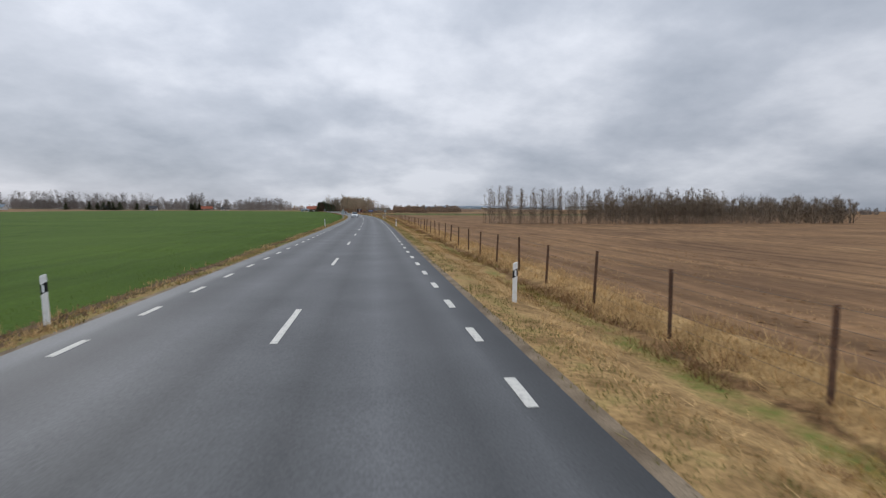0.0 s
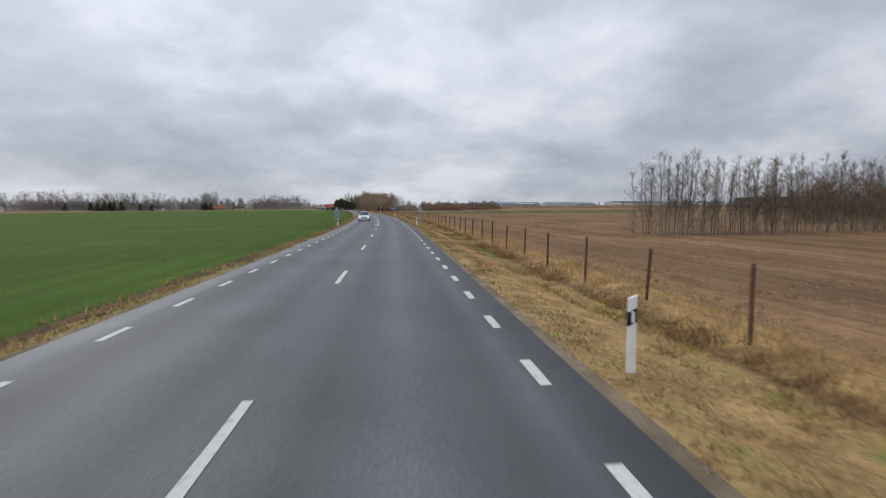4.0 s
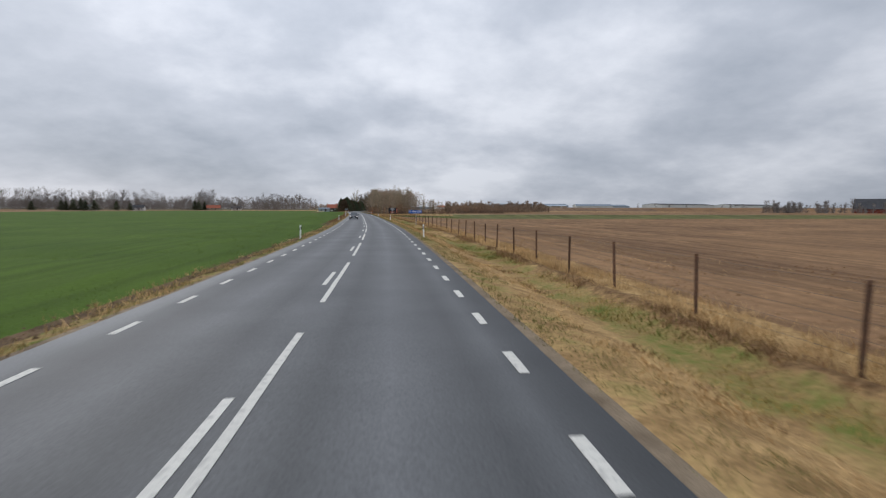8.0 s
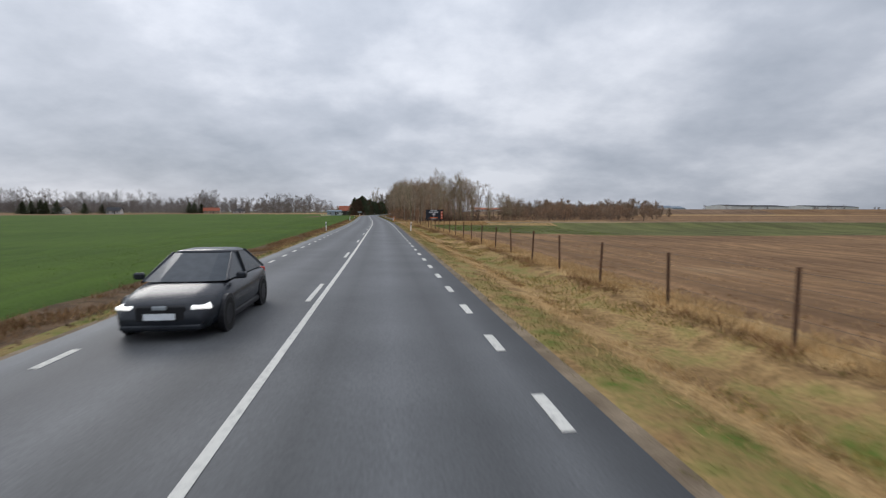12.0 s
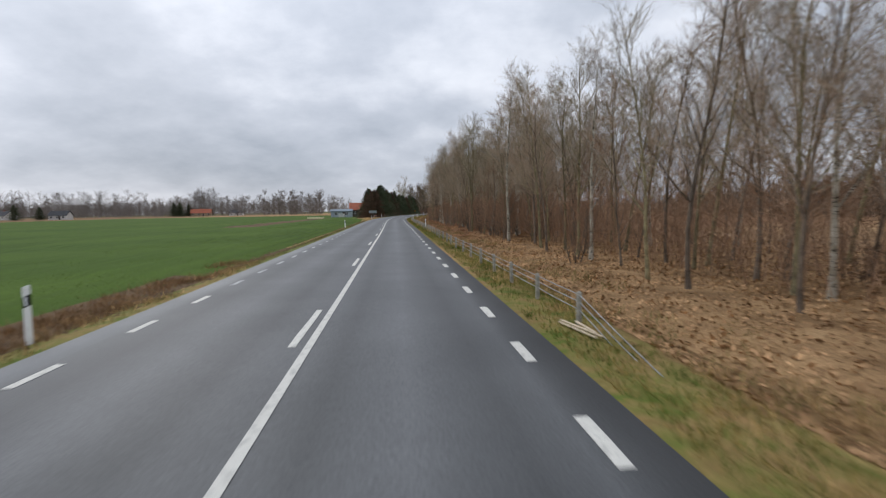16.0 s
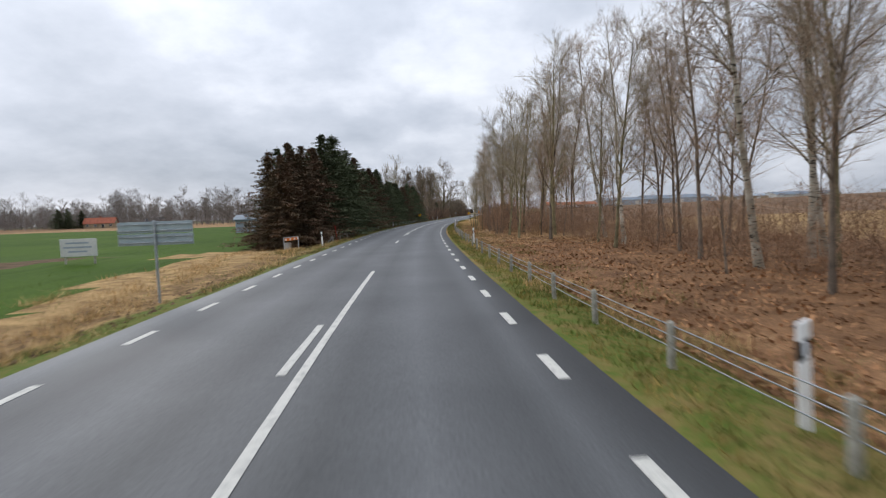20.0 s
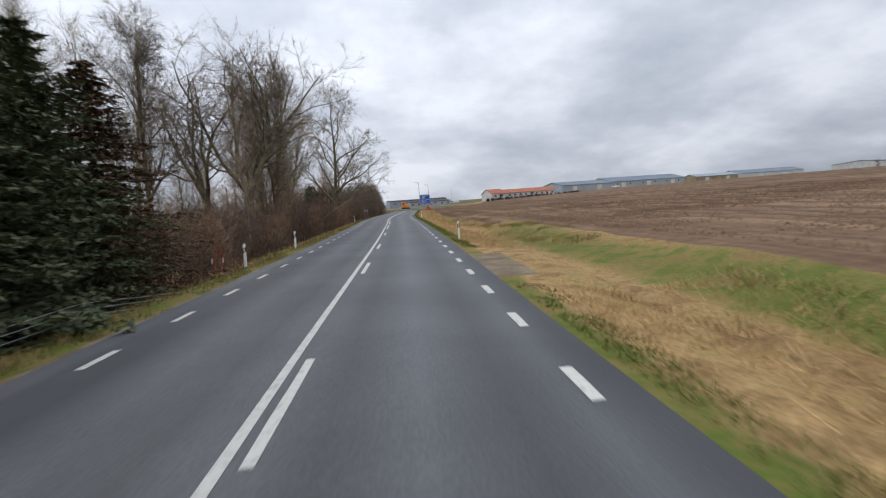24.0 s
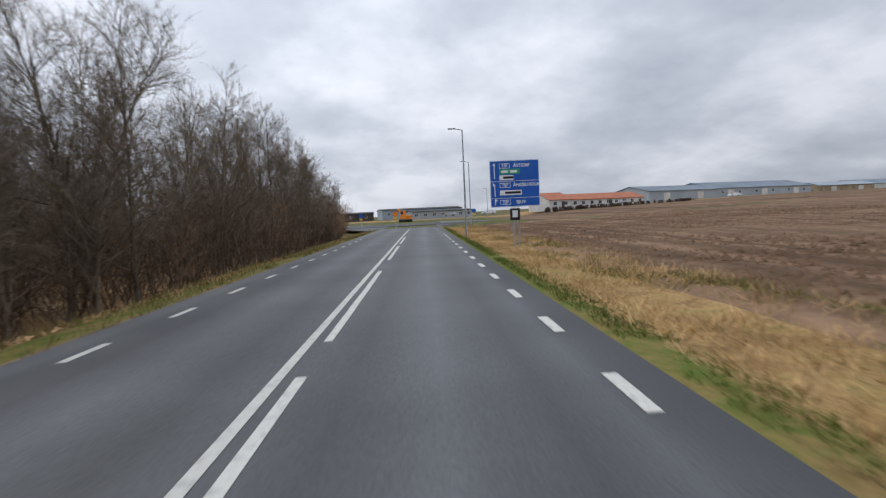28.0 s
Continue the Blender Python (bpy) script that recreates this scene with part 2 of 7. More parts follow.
def verge():
    """Grassy ground: straw, broken by green and by dead brown growth where the ground says so."""
    m = mat("verge_grass_ground", (0.460, 0.300, 0.132), 0.95, dark=(0.240, 0.148, 0.064), scale=1.3, fine=11, bump=0.8, spec=0.1, grain=0.35, bump_dist=0.06)
    t = m.node_tree
    p = t.nodes["Principled BSDF"]
    last = [n for n in t.nodes if n.bl_idname == "ShaderNodeHueSaturation"][0].outputs["Color"]
    co = [n for n in t.nodes if n.bl_idname == "ShaderNodeTexCoord"][0]
    for layer, low, high, size, reach in (("dead", (0.105, 0.062, 0.028), (0.240, 0.140, 0.066), 2.3, 1.3), ("green", (0.165, 0.145, 0.042), (0.095, 0.142, 0.024), 1.3, 1.25)):
        at = t.nodes.new("ShaderNodeAttribute")
        at.attribute_name = layer
        no = t.nodes.new("ShaderNodeTexNoise")
        no.inputs["Scale"].default_value, no.inputs["Detail"].default_value = size, 5
        t.links.new(co.outputs["Object"], no.inputs["Vector"])
        ad = t.nodes.new("ShaderNodeMath")
        ad.operation = "MULTIPLY_ADD"
        ad.inputs[1].default_value = reach
        t.links.new(no.outputs["Fac"], ad.inputs[0])
        t.links.new(at.outputs["Fac"], ad.inputs[2])
        mr = t.nodes.new("ShaderNodeMapRange")
        mr.inputs["From Min"].default_value, mr.inputs["From Max"].default_value = 0.76 + 0.5 * (reach - 1), 1.16 + 0.5 * (reach - 1)
        t.links.new(ad.outputs[0], mr.inputs["Value"])
        tone = t.nodes.new("ShaderNodeTexNoise")
        tone.inputs["Scale"].default_value, tone.inputs["Detail"].default_value = 7.0, 4
        t.links.new(co.outputs["Object"], tone.inputs["Vector"])
        rp = t.nodes.new("ShaderNodeValToRGB")
        rp.color_ramp.elements[0].position, rp.color_ramp.elements[0].color = 0.36, (*low, 1)
        rp.color_ramp.elements[1].position, rp.color_ramp.elements[1].color = 0.64, (*high, 1)
        t.links.new(tone.outputs["Fac"], rp.inputs["Fac"])
        mx = t.nodes.new("ShaderNodeMix")
        mx.data_type = "RGBA"
        t.links.new(mr.outputs["Result"], mx.inputs["Factor"])
        t.links.new(last, mx.inputs["A"])
        t.links.new(rp.outputs["Color"], mx.inputs["B"])
        last = mx.outputs["Result"]
    t.links.new(last, p.inputs["Base Color"])
    return m


M_VERGE = verge()
M_FOREST = mat("leaf_litter", (0.400, 0.250, 0.125), 0.95, dark=(0.215, 0.128, 0.062), scale=0.7, fine=18, bump=0.9, spec=0.1, grain=0.45, bump_dist=0.06, third=(0.46, 0.310, 0.165))
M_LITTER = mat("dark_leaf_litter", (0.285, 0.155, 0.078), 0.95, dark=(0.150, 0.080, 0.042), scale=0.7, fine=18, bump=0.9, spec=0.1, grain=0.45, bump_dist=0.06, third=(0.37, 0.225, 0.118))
M_SCRUB = mat("scrub_twigs", (0.165, 0.112, 0.080), 0.95, dark=(0.080, 0.055, 0.041), scale=0.3, fine=6, bump=0, grain=0.25, islands=0.4)
# far twigs are lightened and greyed: the haze of distance is in the colour
M_HAZETWIG = mat("hazed_distant_twigs", (0.255, 0.228, 0.205), 0.95, dark=(0.165, 0.146, 0.130), scale=0.02, fine=0.4, bump=0, grain=0.15, islands=0.3)
M_FAR = mat("distant_land", (0.16, 0.115, 0.06), 0.95, dark=(0.075, 0.095, 0.03), scale=0.01, fine=0.3, bump=0, spec=0.1)
M_DIRT = mat("bare_soil", (0.165, 0.105, 0.060), 0.95, dark=(0.085, 0.055, 0.032), scale=1.6, fine=16, bump=0.9, spec=0.1, grain=0.35, bump_dist=0.05)
M_GRAVEL = mat("gravel", (0.265, 0.205, 0.140), 0.95, dark=(0.155, 0.115, 0.076), scale=1.2, fine=40, bump=0.7, spec=0.15, grain=0.35, bump_dist=0.02)
M_PAINT = mat("road_paint", (0.62, 0.60, 0.54), 0.75, dark=(0.38, 0.37, 0.34), scale=9, fine=70, bump=0.2, grain=0.12, mixlo=0.25, mixhi=0.5, objects=0.06)
M_PAINT_WORN = mat("worn_road_paint", (0.50, 0.50, 0.48), 0.75, dark=(0.20, 0.205, 0.21), scale=7, fine=40, bump=0.2, grain=0.2, mixlo=0.35, mixhi=0.6, objects=0.1)
M_STEEL = mat("galvanised_steel", (0.42, 0.45, 0.47), 0.5, 0.7, dark=(0.30, 0.33, 0.35), scale=7, fine=60, bump=0.05, grain=0.1)
M_SIGNBACK = mat("aluminium_sign_back", (0.36, 0.42, 0.43), 0.5, 0.35, dark=(0.29, 0.35, 0.37), scale=4, fine=60, bump=0.04, grain=0.08)
M_RUST = mat("weathered_post", (0.165, 0.088, 0.052), 0.85, dark=(0.080, 0.048, 0.034), scale=6, fine=50, bump=0.5, grain=0.3, objects=0.25)
M_WIRE = mat("wire", (0.20, 0.18, 0.16), 0.6, 0.5, scale=20, bump=0)
M_WOODPOST = mat("grey_wood", (0.36, 0.34, 0.29), 0.85, dark=(0.22, 0.21, 0.17), scale=8, fine=40, bump=0.5, grain=0.25, objects=0.15)
M_PLANK = mat("sawn_plank", (0.60, 0.50, 0.36), 0.8, dark=(0.45, 0.36, 0.25), scale=5, fine=40, bump=0.2, grain=0.15, objects=0.1)
M_WHITE = mat("white_plastic", (0.80, 0.80, 0.78), 0.45, dark=(0.66, 0.66, 0.62), scale=5, fine=40, bump=0.03, grain=0.06, mixlo=0.2, mixhi=0.5)
M_BLACK = plain("black_band", (0.012, 0.012, 0.014), 0.5)
M_REFLECT = plain("white_reflector", (0.78, 0.80, 0.82), 0.25)
M_BLUE = mat("blue_sign_face", (0.010, 0.105, 0.46), 0.35, dark=(0.008, 0.085, 0.38), scale=2, fine=60, bump=0, grain=0.05)
M_SIGNWHITE = plain("sign_white", (0.75, 0.78, 0.80), 0.35)
M_GREEN_SIGN = plain("sign_green", (0.03, 0.33, 0.16), 0.35)
M_ORANGE = mat("orange_sign_face", (0.85, 0.23, 0.015), 0.4, dark=(0.72, 0.17, 0.01), scale=4, fine=50, bump=0, grain=0.06)
M_YELLOW = plain("sign_yellow", (0.82, 0.50, 0.02), 0.4)
M_RED = mat("red_paint", (0.55, 0.055, 0.035), 0.5, dark=(0.38, 0.03, 0.02), scale=5, fine=40, bump=0.1, grain=0.12)
M_BILL = mat("dark_board", (0.022, 0.026, 0.036), 0.5, dark=(0.014, 0.016, 0.022), scale=2, fine=30, bump=0.05, grain=0.15)
M_BILLTXT = plain("board_white", (0.66, 0.66, 0.68), 0.5)
M_BILLORANGE = plain("board_orange", (0.78, 0.16, 0.04), 0.5)
M_TYRE = mat("rubber", (0.02, 0.019, 0.018), 0.85, scale=10, fine=60, bump=0.2)
M_CONCRETE = mat("concrete", (0.36, 0.35, 0.32), 0.85, dark=(0.25, 0.24, 0.22), scale=2, fine=50, bump=0.25)
M_BIRCH = None
M_BARK_O = mat("olive_bark", (0.310, 0.265, 0.145), 0.9, dark=(0.140, 0.115, 0.064), scale=2.2, fine=24, bump=0.6, grain=0.3, objects=0.3)
M_BARK_D = mat("dark_bark", (0.225, 0.174, 0.128), 0.9, dark=(0.110, 0.084, 0.062), scale=2.0, fine=24, bump=0.6, grain=0.3, objects=0.25)
M_TWIG = mat("bare_twigs", (0.420, 0.310, 0.215), 0.9, dark=(0.260, 0.190, 0.130), scale=0.5, fine=8, bump=0, grain=0.2, islands=0.3, objects=0.22)
M_TWIG_G = mat("grey_twigs", (0.400, 0.330, 0.230), 0.9, dark=(0.250, 0.205, 0.140), scale=0.5, fine=8, bump=0, grain=0.2, islands=0.3, objects=0.2)
M_TWIG_K = mat("dark_twigs", (0.235, 0.180, 0.125), 0.9, dark=(0.135, 0.102, 0.072), scale=0.5, fine=8, bump=0, grain=0.2, islands=0.3, objects=0.15)
M_LIMB = mat("mossy_dark_bark", (0.200, 0.168, 0.095), 0.9, dark=(0.075, 0.060, 0.040), scale=1.6, fine=26, bump=0.7, grain=0.35)
M_TUFT = mat("brown_tufts", (0.480, 0.310, 0.155), 0.9, dark=(0.250, 0.150, 0.072), scale=0.5, fine=5, bump=0, grain=0.2, islands=0.4, spec=0.1)
M_DITCHGRASS = mat("yellow_green_grass", (0.380, 0.265, 0.085), 0.9, dark=(0.185, 0.150, 0.042), scale=0.4, fine=5, bump=0, grain=0.2, islands=0.4, spec=0.15)
M_BRUSH = mat("brush_twigs", (0.420, 0.265, 0.165), 0.95, dark=(0.235, 0.145, 0.090), scale=0.3, fine=6, bump=0, grain=0.25, islands=0.35)
M_NEEDLE = mat("spruce_needles", (0.122, 0.142, 0.080), 0.95, dark=(0.080, 0.094, 0.054), spec=0.05, scale=0.7, fine=9, bump=0, grain=0.15, islands=0.22, objects=0.25)
M_NEEDLE_B = mat("dying_spruce_needles", (0.175, 0.108, 0.072), 0.95, spec=0.05, dark=(0.105, 0.084, 0.054), scale=0.6, fine=9, bump=0, grain=0.15, islands=0.22, objects=0.2)
M_STRAW = mat("dry_grass", (0.62, 0.420, 0.200), 0.9, dark=(0.42, 0.275, 0.125), scale=0.35, fine=5, bump=0, grain=0.18, islands=0.4, spec=0.15)
M_GRASS = mat("verge_grass", (0.150, 0.190, 0.036), 0.9, dark=(0.080, 0.105, 0.020), scale=0.4, fine=5, bump=0, grain=0.2, islands=0.4, spec=0.15)
M_DEAD = mat("dead_brown_grass", (0.320, 0.190, 0.092), 0.9, dark=(0.175, 0.100, 0.048), scale=0.5, fine=5, bump=0, grain=0.2, islands=0.4, spec=0.1)
M_GRASS_D = mat("short_verge_grass", (0.270, 0.225, 0.085), 0.9, dark=(0.135, 0.130, 0.038), scale=0.5, fine=5, bump=0, grain=0.2, islands=0.35, spec=0.15)
M_CROPBLADE = mat("crop_blades", (0.115, 0.165, 0.026), 0.85, dark=(0.085, 0.130, 0.020), scale=0.2, fine=5, bump=0, grain=0.2, islands=0.35, spec=0.2)
M_LEAF = mat("fallen_leaves", (0.520, 0.320, 0.165), 0.9, dark=(0.260, 0.150, 0.075), scale=0.6, fine=7, bump=0, grain=0.2, islands=0.45, spec=0.1)
M_LEAF_D = mat("dark_fallen_leaves", (0.420, 0.225, 0.112), 0.9, dark=(0.200, 0.104, 0.052), scale=0.6, fine=7, bump=0, grain=0.2, islands=0.45, spec=0.1)
M_ROOF_RED = mat("red_roof_tiles", (0.34, 0.105, 0.058), 0.8, dark=(0.25, 0.075, 0.042), scale=0.8, fine=10, bump=0.4, grain=0.2)
M_ROOF_ORANGE = mat("orange_roof_tiles", (0.44, 0.165, 0.092), 0.8, dark=(0.35, 0.125, 0.070), scale=0.6, fine=10, bump=0.4, grain=0.15)
M_ROOF_GREY = mat("grey_metal_roof", (0.185, 0.225, 0.265), 0.6, dark=(0.145, 0.180, 0.215), scale=0.15, fine=6, bump=0.1, grain=0.1)
M_ROOF_DARK = mat("dark_roof", (0.055, 0.055, 0.058), 0.75, dark=(0.035, 0.035, 0.038), scale=0.4, fine=8, bump=0.2)
M_WALL_GREY = mat("grey_cladding", (0.33, 0.37, 0.41), 0.7, dark=(0.27, 0.31, 0.35), scale=0.2, fine=8, bump=0.1, grain=0.1)
M_WALL_WHITE = mat("white_render", (0.62, 0.61, 0.58), 0.85, dark=(0.50, 0.49, 0.46), scale=0.4, fine=12, bump=0.15, grain=0.08)
M_WALL_RED = mat("falu_red_boards", (0.225, 0.050, 0.030), 0.85, dark=(0.155, 0.034, 0.022), scale=0.6, fine=14, bump=0.3, grain=0.15)
M_WALL_DARK = mat("dark_boards", (0.085, 0.070, 0.060), 0.85, dark=(0.055, 0.046, 0.040), scale=0.5, fine=14, bump=0.3)
M_WALL_SAND = mat("sand_boards", (0.36, 0.28, 0.18), 0.85, scale=0.4, fine=12, bump=0.2)
M_WINDOW = plain("window_glass", (0.035, 0.042, 0.05), 0.12, spec=0.6)
M_CARWHITE = plain("white_car_paint", (0.70, 0.71, 0.72), 0.25)
M_CARGLASS = plain("car_glass", (0.045, 0.055, 0.065), 0.2, spec=0.25)
M_CARDARK = plain("dark_car_paint", (0.020, 0.023, 0.029), 0.24)
M_HEADLIGHT = plain("headlight_glass", (0.80, 0.82, 0.85), 0.15)
hl_node = M_HEADLIGHT.node_tree.nodes["Principled BSDF"]
hl_node.inputs["Emission Color"].default_value, hl_node.inputs["Emission Strength"].default_value = (1.0, 0.98, 0.92, 1), 0.7
M_CARSILVER = plain("silver_car_paint", (0.36, 0.37, 0.38), 0.3, 0.4)
M_LIGHT_ORANGE = plain("orange_machine_paint", (0.80, 0.24, 0.02), 0.45)
M_KERB = mat("kerb_stone", (0.33, 0.32, 0.30), 0.85, scale=2, fine=40, bump=0.3)


def asphalt():
    m = mat("asphalt", (0.100, 0.102, 0.104), 0.62, dark=(0.074, 0.076, 0.078), scale=0.35, fine=30, bump=0.3, spec=0.35, grain=0.30, bump_dist=0.008)
    t = m.node_tree
    p = t.nodes["Principled BSDF"]
    hsv = [n for n in t.nodes if n.bl_idname == "ShaderNodeHueSaturation"][0]
    uv = t.nodes.new("ShaderNodeUVMap")
    uv.uv_map = "land"
    sep = t.nodes.new("ShaderNodeSeparateXYZ")
    t.links.new(uv.outputs["UV"], sep.inputs[0])
    # worn wheel tracks follow the lanes; the outer strip past the edge line is newer and darker
    ramp = t.nodes.new("ShaderNodeValToRGB")
    mr = t.nodes.new("ShaderNodeMapRange")
    mr.inputs["From Min"].default_value, mr.inputs["From Max"].default_value = -4.3, 4.3
    wob = t.nodes.new("ShaderNodeTexNoise")
    wob.inputs["Scale"].default_value, wob.inputs["Detail"].default_value = 1.0, 4
    mp = t.nodes.new("ShaderNodeMapping")
    mp.inputs["Scale"].default_value = (0.035, 1.3, 1)
    t.links.new(uv.outputs["UV"], mp.inputs["Vector"])
    t.links.new(mp.outputs["Vector"], wob.inputs["Vector"])
    wa = t.nodes.new("ShaderNodeMath")
    wa.operation = "MULTIPLY_ADD"
    wa.inputs[1].default_value = 0.5
    t.links.new(wob.outputs["Fac"], wa.inputs[0])
    t.links.new(sep.outputs["Y"], wa.inputs[2])
    off = t.nodes.new("ShaderNodeMath")
    off.operation = "SUBTRACT"
    off.inputs[1].default_value = 0.25
    t.links.new(wa.outputs[0], off.inputs[0])
    t.links.new(off.outputs[0], mr.inputs["Value"])
    t.links.new(mr.outputs["Result"], ramp.inputs["Fac"])
    ramp.color_ramp.elements[0].position, ramp.color_ramp.elements[0].color = 0.0, (1.75, 1.73, 1.66, 1)
    ramp.color_ramp.elements[1].position, ramp.color_ramp.elements[1].color = 1.0, (0.62, 0.63, 0.65, 1)
    for lat, v in ((-3.8, 1.55), (-3.5, 1.0), (-2.75, 0.74), (-2.3, 1.0), (-1.8, 1.26), (-1.3, 1.0), (-0.8, 0.77), (-0.35, 1.05), (0.3, 1.06), (0.8, 0.76), (1.25, 1.02), (1.75, 1.34), (2.2, 1.02), (2.75, 0.74), (3.3, 1.1), (3.55, 0.84), (3.9, 0.66)):
        el = ramp.color_ramp.elements.new((lat + 4.3) / 8.6)
        el.color = (v, v, v, 1)
    mu = t.nodes.new("ShaderNodeMix")
    mu.data_type, mu.blend_type = "RGBA", "MULTIPLY"
    mu.inputs["Factor"].default_value = 1.0
    t.links.new(hsv.outputs["Color"], mu.inputs["A"])
    t.links.new(ramp.outputs["Color"], mu.inputs["B"])
    t.links.new(mu.outputs["Result"], p.inputs["Base Color"])
    return m


M_ASPHALT = asphalt()


def birch_bark():
    m = mat("birch_bark", (0.58, 0.53, 0.43), 0.75, dark=(0.25, 0.215, 0.155), scale=1.6, fine=30, bump=0.3, grain=0.15, objects=0.12)
    t = m.node_tree
    p = t.nodes["Principled BSDF"]
    hsv = [n for n in t.nodes if n.bl_idname == "ShaderNodeHueSaturation"][0]
    co = [n for n in t.nodes if n.bl_idname == "ShaderNodeTexCoord"][0]
    mp = t.nodes.new("ShaderNodeMapping")
    mp.inputs["Scale"].default_value = (5.0, 5.0, 17.0)
    t.links.new(co.outputs["Object"], mp.inputs["Vector"])
    n = t.nodes.new("ShaderNodeTexNoise")
    n.inputs["Scale"].default_value, n.inputs["Detail"].default_value = 0.9, 4
    t.links.new(mp.outputs["Vector"], n.inputs["Vector"])
    r = t.nodes.new("ShaderNodeValToRGB")
    r.color_ramp.elements[0].position, r.color_ramp.elements[0].color = 0.36, (0.10, 0.085, 0.07, 1)
    r.color_ramp.elements[1].position, r.color_ramp.elements[1].color = 0.45, (1, 1, 1, 1)
    t.links.new(n.outputs["Fac"], r.inputs["Fac"])
    mu = t.nodes.new("ShaderNodeMix")
    mu.data_type, mu.blend_type = "RGBA", "MULTIPLY"
    mu.inputs["Factor"].default_value = 1.0
    t.links.new(hsv.outputs["Color"], mu.inputs["A"])
    t.links.new(r.outputs["Color"], mu.inputs["B"])
    t.links.new(mu.outputs["Result"], p.inputs["Base Color"])
    return m


M_BIRCH = birch_bark()


# ---- building blocks ----
def part(name, bm, material, parent=None, label="", smooth=False):
    """Links a bmesh as one mesh object, under a thing or a part."""
    me = bpy.data.meshes.new(name)
    bm.to_mesh(me)
    bm.free()
    me.materials.append(material)
    if smooth:
        me.shade_smooth()
    ob = new(name, me)
    ob.parent = parent
    return tagged(ob, label) if label else ob


def share(name, mesh, parent, m):
    """One more object on a mesh that exists already."""
    ob = new(name, mesh)
    ob.parent = parent
    ob.matrix_local = m
    return ob


def tri_mesh(name, verts, tris, materials, index=None, smooth=False):
    """A mesh from arrays of corners and triangles."""
    verts, tris = np.asarray(verts, np.float32), np.asarray(tris, np.int32)
    me = bpy.data.meshes.new(name)
    me.vertices.add(len(verts))
    me.vertices.foreach_set("co", verts.ravel())
    me.loops.add(tris.size)
    me.loops.foreach_set("vertex_index", tris.ravel())
    me.polygons.add(len(tris))
    me.polygons.foreach_set("loop_start", np.arange(0, tris.size, tris.shape[1], dtype=np.int32))
    for m in materials:
        me.materials.append(m)
    if index is not None:
        me.polygons.foreach_set("material_index", np.asarray(index, np.int32))
    me.update(calc_edges=True)
    if smooth:
        me.shade_smooth()
    return me


def add_box(bm, size, at=(0, 0, 0), bevel=0.0, m=None):
    r = bmesh.ops.create_cube(bm, size=1.0)
    vs = r["verts"]
    bmesh.ops.transform(bm, matrix=(m or Matrix()) @ Matrix.Translation(at) @ Matrix.Diagonal((*size, 1)), verts=vs)
    if bevel:
        es = list({e for v in vs for e in v.link_edges})
        bmesh.ops.bevel(bm, geom=es, offset=bevel, segments=1, affect="EDGES", profile=0.5)
    return vs


def add_tube(bm, r1, r2, depth, m, sides=10):
    r = bmesh.ops.create_cone(bm, cap_ends=True, segments=sides, radius1=r1, radius2=r2, depth=depth)
    bmesh.ops.transform(bm, matrix=m, verts=r["verts"])
    return r["verts"]


def rod(bm, a, b, r, sides=6):
    a, b = Vector(a), Vector(b)
    d = b - a
    m = Matrix.Translation((a + b) / 2) @ d.to_track_quat("Z", "Y").to_matrix().to_4x4()
    return add_tube(bm, r, r, d.length, m, sides)


def box_bm(size, at=(0, 0, 0), bevel=0.0):
    bm = bmesh.new()
    add_box(bm, size, at, bevel)
    return bm


def empty(name, m, label="", category="", group="", kind=""):
    ob = new(name)
    ob.empty_display_size = 0.2
    ob.matrix_world = m
    return tagged(ob, label, category, group, kind)


def text_mesh(name, body, height, m, material, parent, bold=0.0):
    """Flat raised lettering in the built-in font, centred on m."""
    cu = bpy.data.curves.new(name, "FONT")
    cu.body, cu.size, cu.align_x, cu.align_y = body, height / 0.72, "CENTER", "CENTER"
    cu.extrude, cu.offset = 0.002, bold
    tmp = new("lettering_source", cu)
    me = bpy.data.meshes.new_from_object(tmp.evaluated_get(bpy.context.evaluated_depsgraph_get()))
    bpy.data.objects.remove(tmp)
    bpy.data.curves.remove(cu)
    me.materials.clear()
    me.materials.append(material)
    ob = new(name, me)
    ob.parent = parent
    ob.matrix_local = m
    return ob


# ---- the line of the road: its axis is the painted centre line ----
AXIS = np.array(ROAD_POINTS, float)
STEP_S = 2.0


def _spline(p, n=60):
    """Catmull-Rom through the points."""
    p = np.vstack([2 * p[0] - p[1], p, 2 * p[-1] - p[-2]])
    out = []
    for i in range(1, len(p) - 2):
        a, b, c, d = p[i - 1 : i + 3]
        t = np.linspace(0, 1, n, endpoint=False)[:, None]
        out.append(0.5 * (2 * b + (c - a) * t + (2 * a - 5 * b + 4 * c - d) * t**2 + (3 * b - a - 3 * c + d) * t**3))
    return np.vstack([*out, p[-2:-1]])


AX = _spline(AXIS)
AX_S = np.r_[0, np.cumsum(np.linalg.norm(np.diff(AX, axis=0), axis=1))] - 60.0
# straight on at both ends
AX = np.vstack([AX[0] - (AX[1] - AX[0]) / np.linalg.norm(AX[1] - AX[0]) * 900, AX, AX[-1] + (AX[-1] - AX[-2]) / np.linalg.norm(AX[-1] - AX[-2]) * 4000])
AX_S = np.r_[AX_S[0] - 900, AX_S, AX_S[-1] + 4000]


def centre(s):
    s = np.asarray(s, float)
    return np.stack([np.interp(s, AX_S, AX[:, 0]), np.interp(s, AX_S, AX[:, 1])], -1)


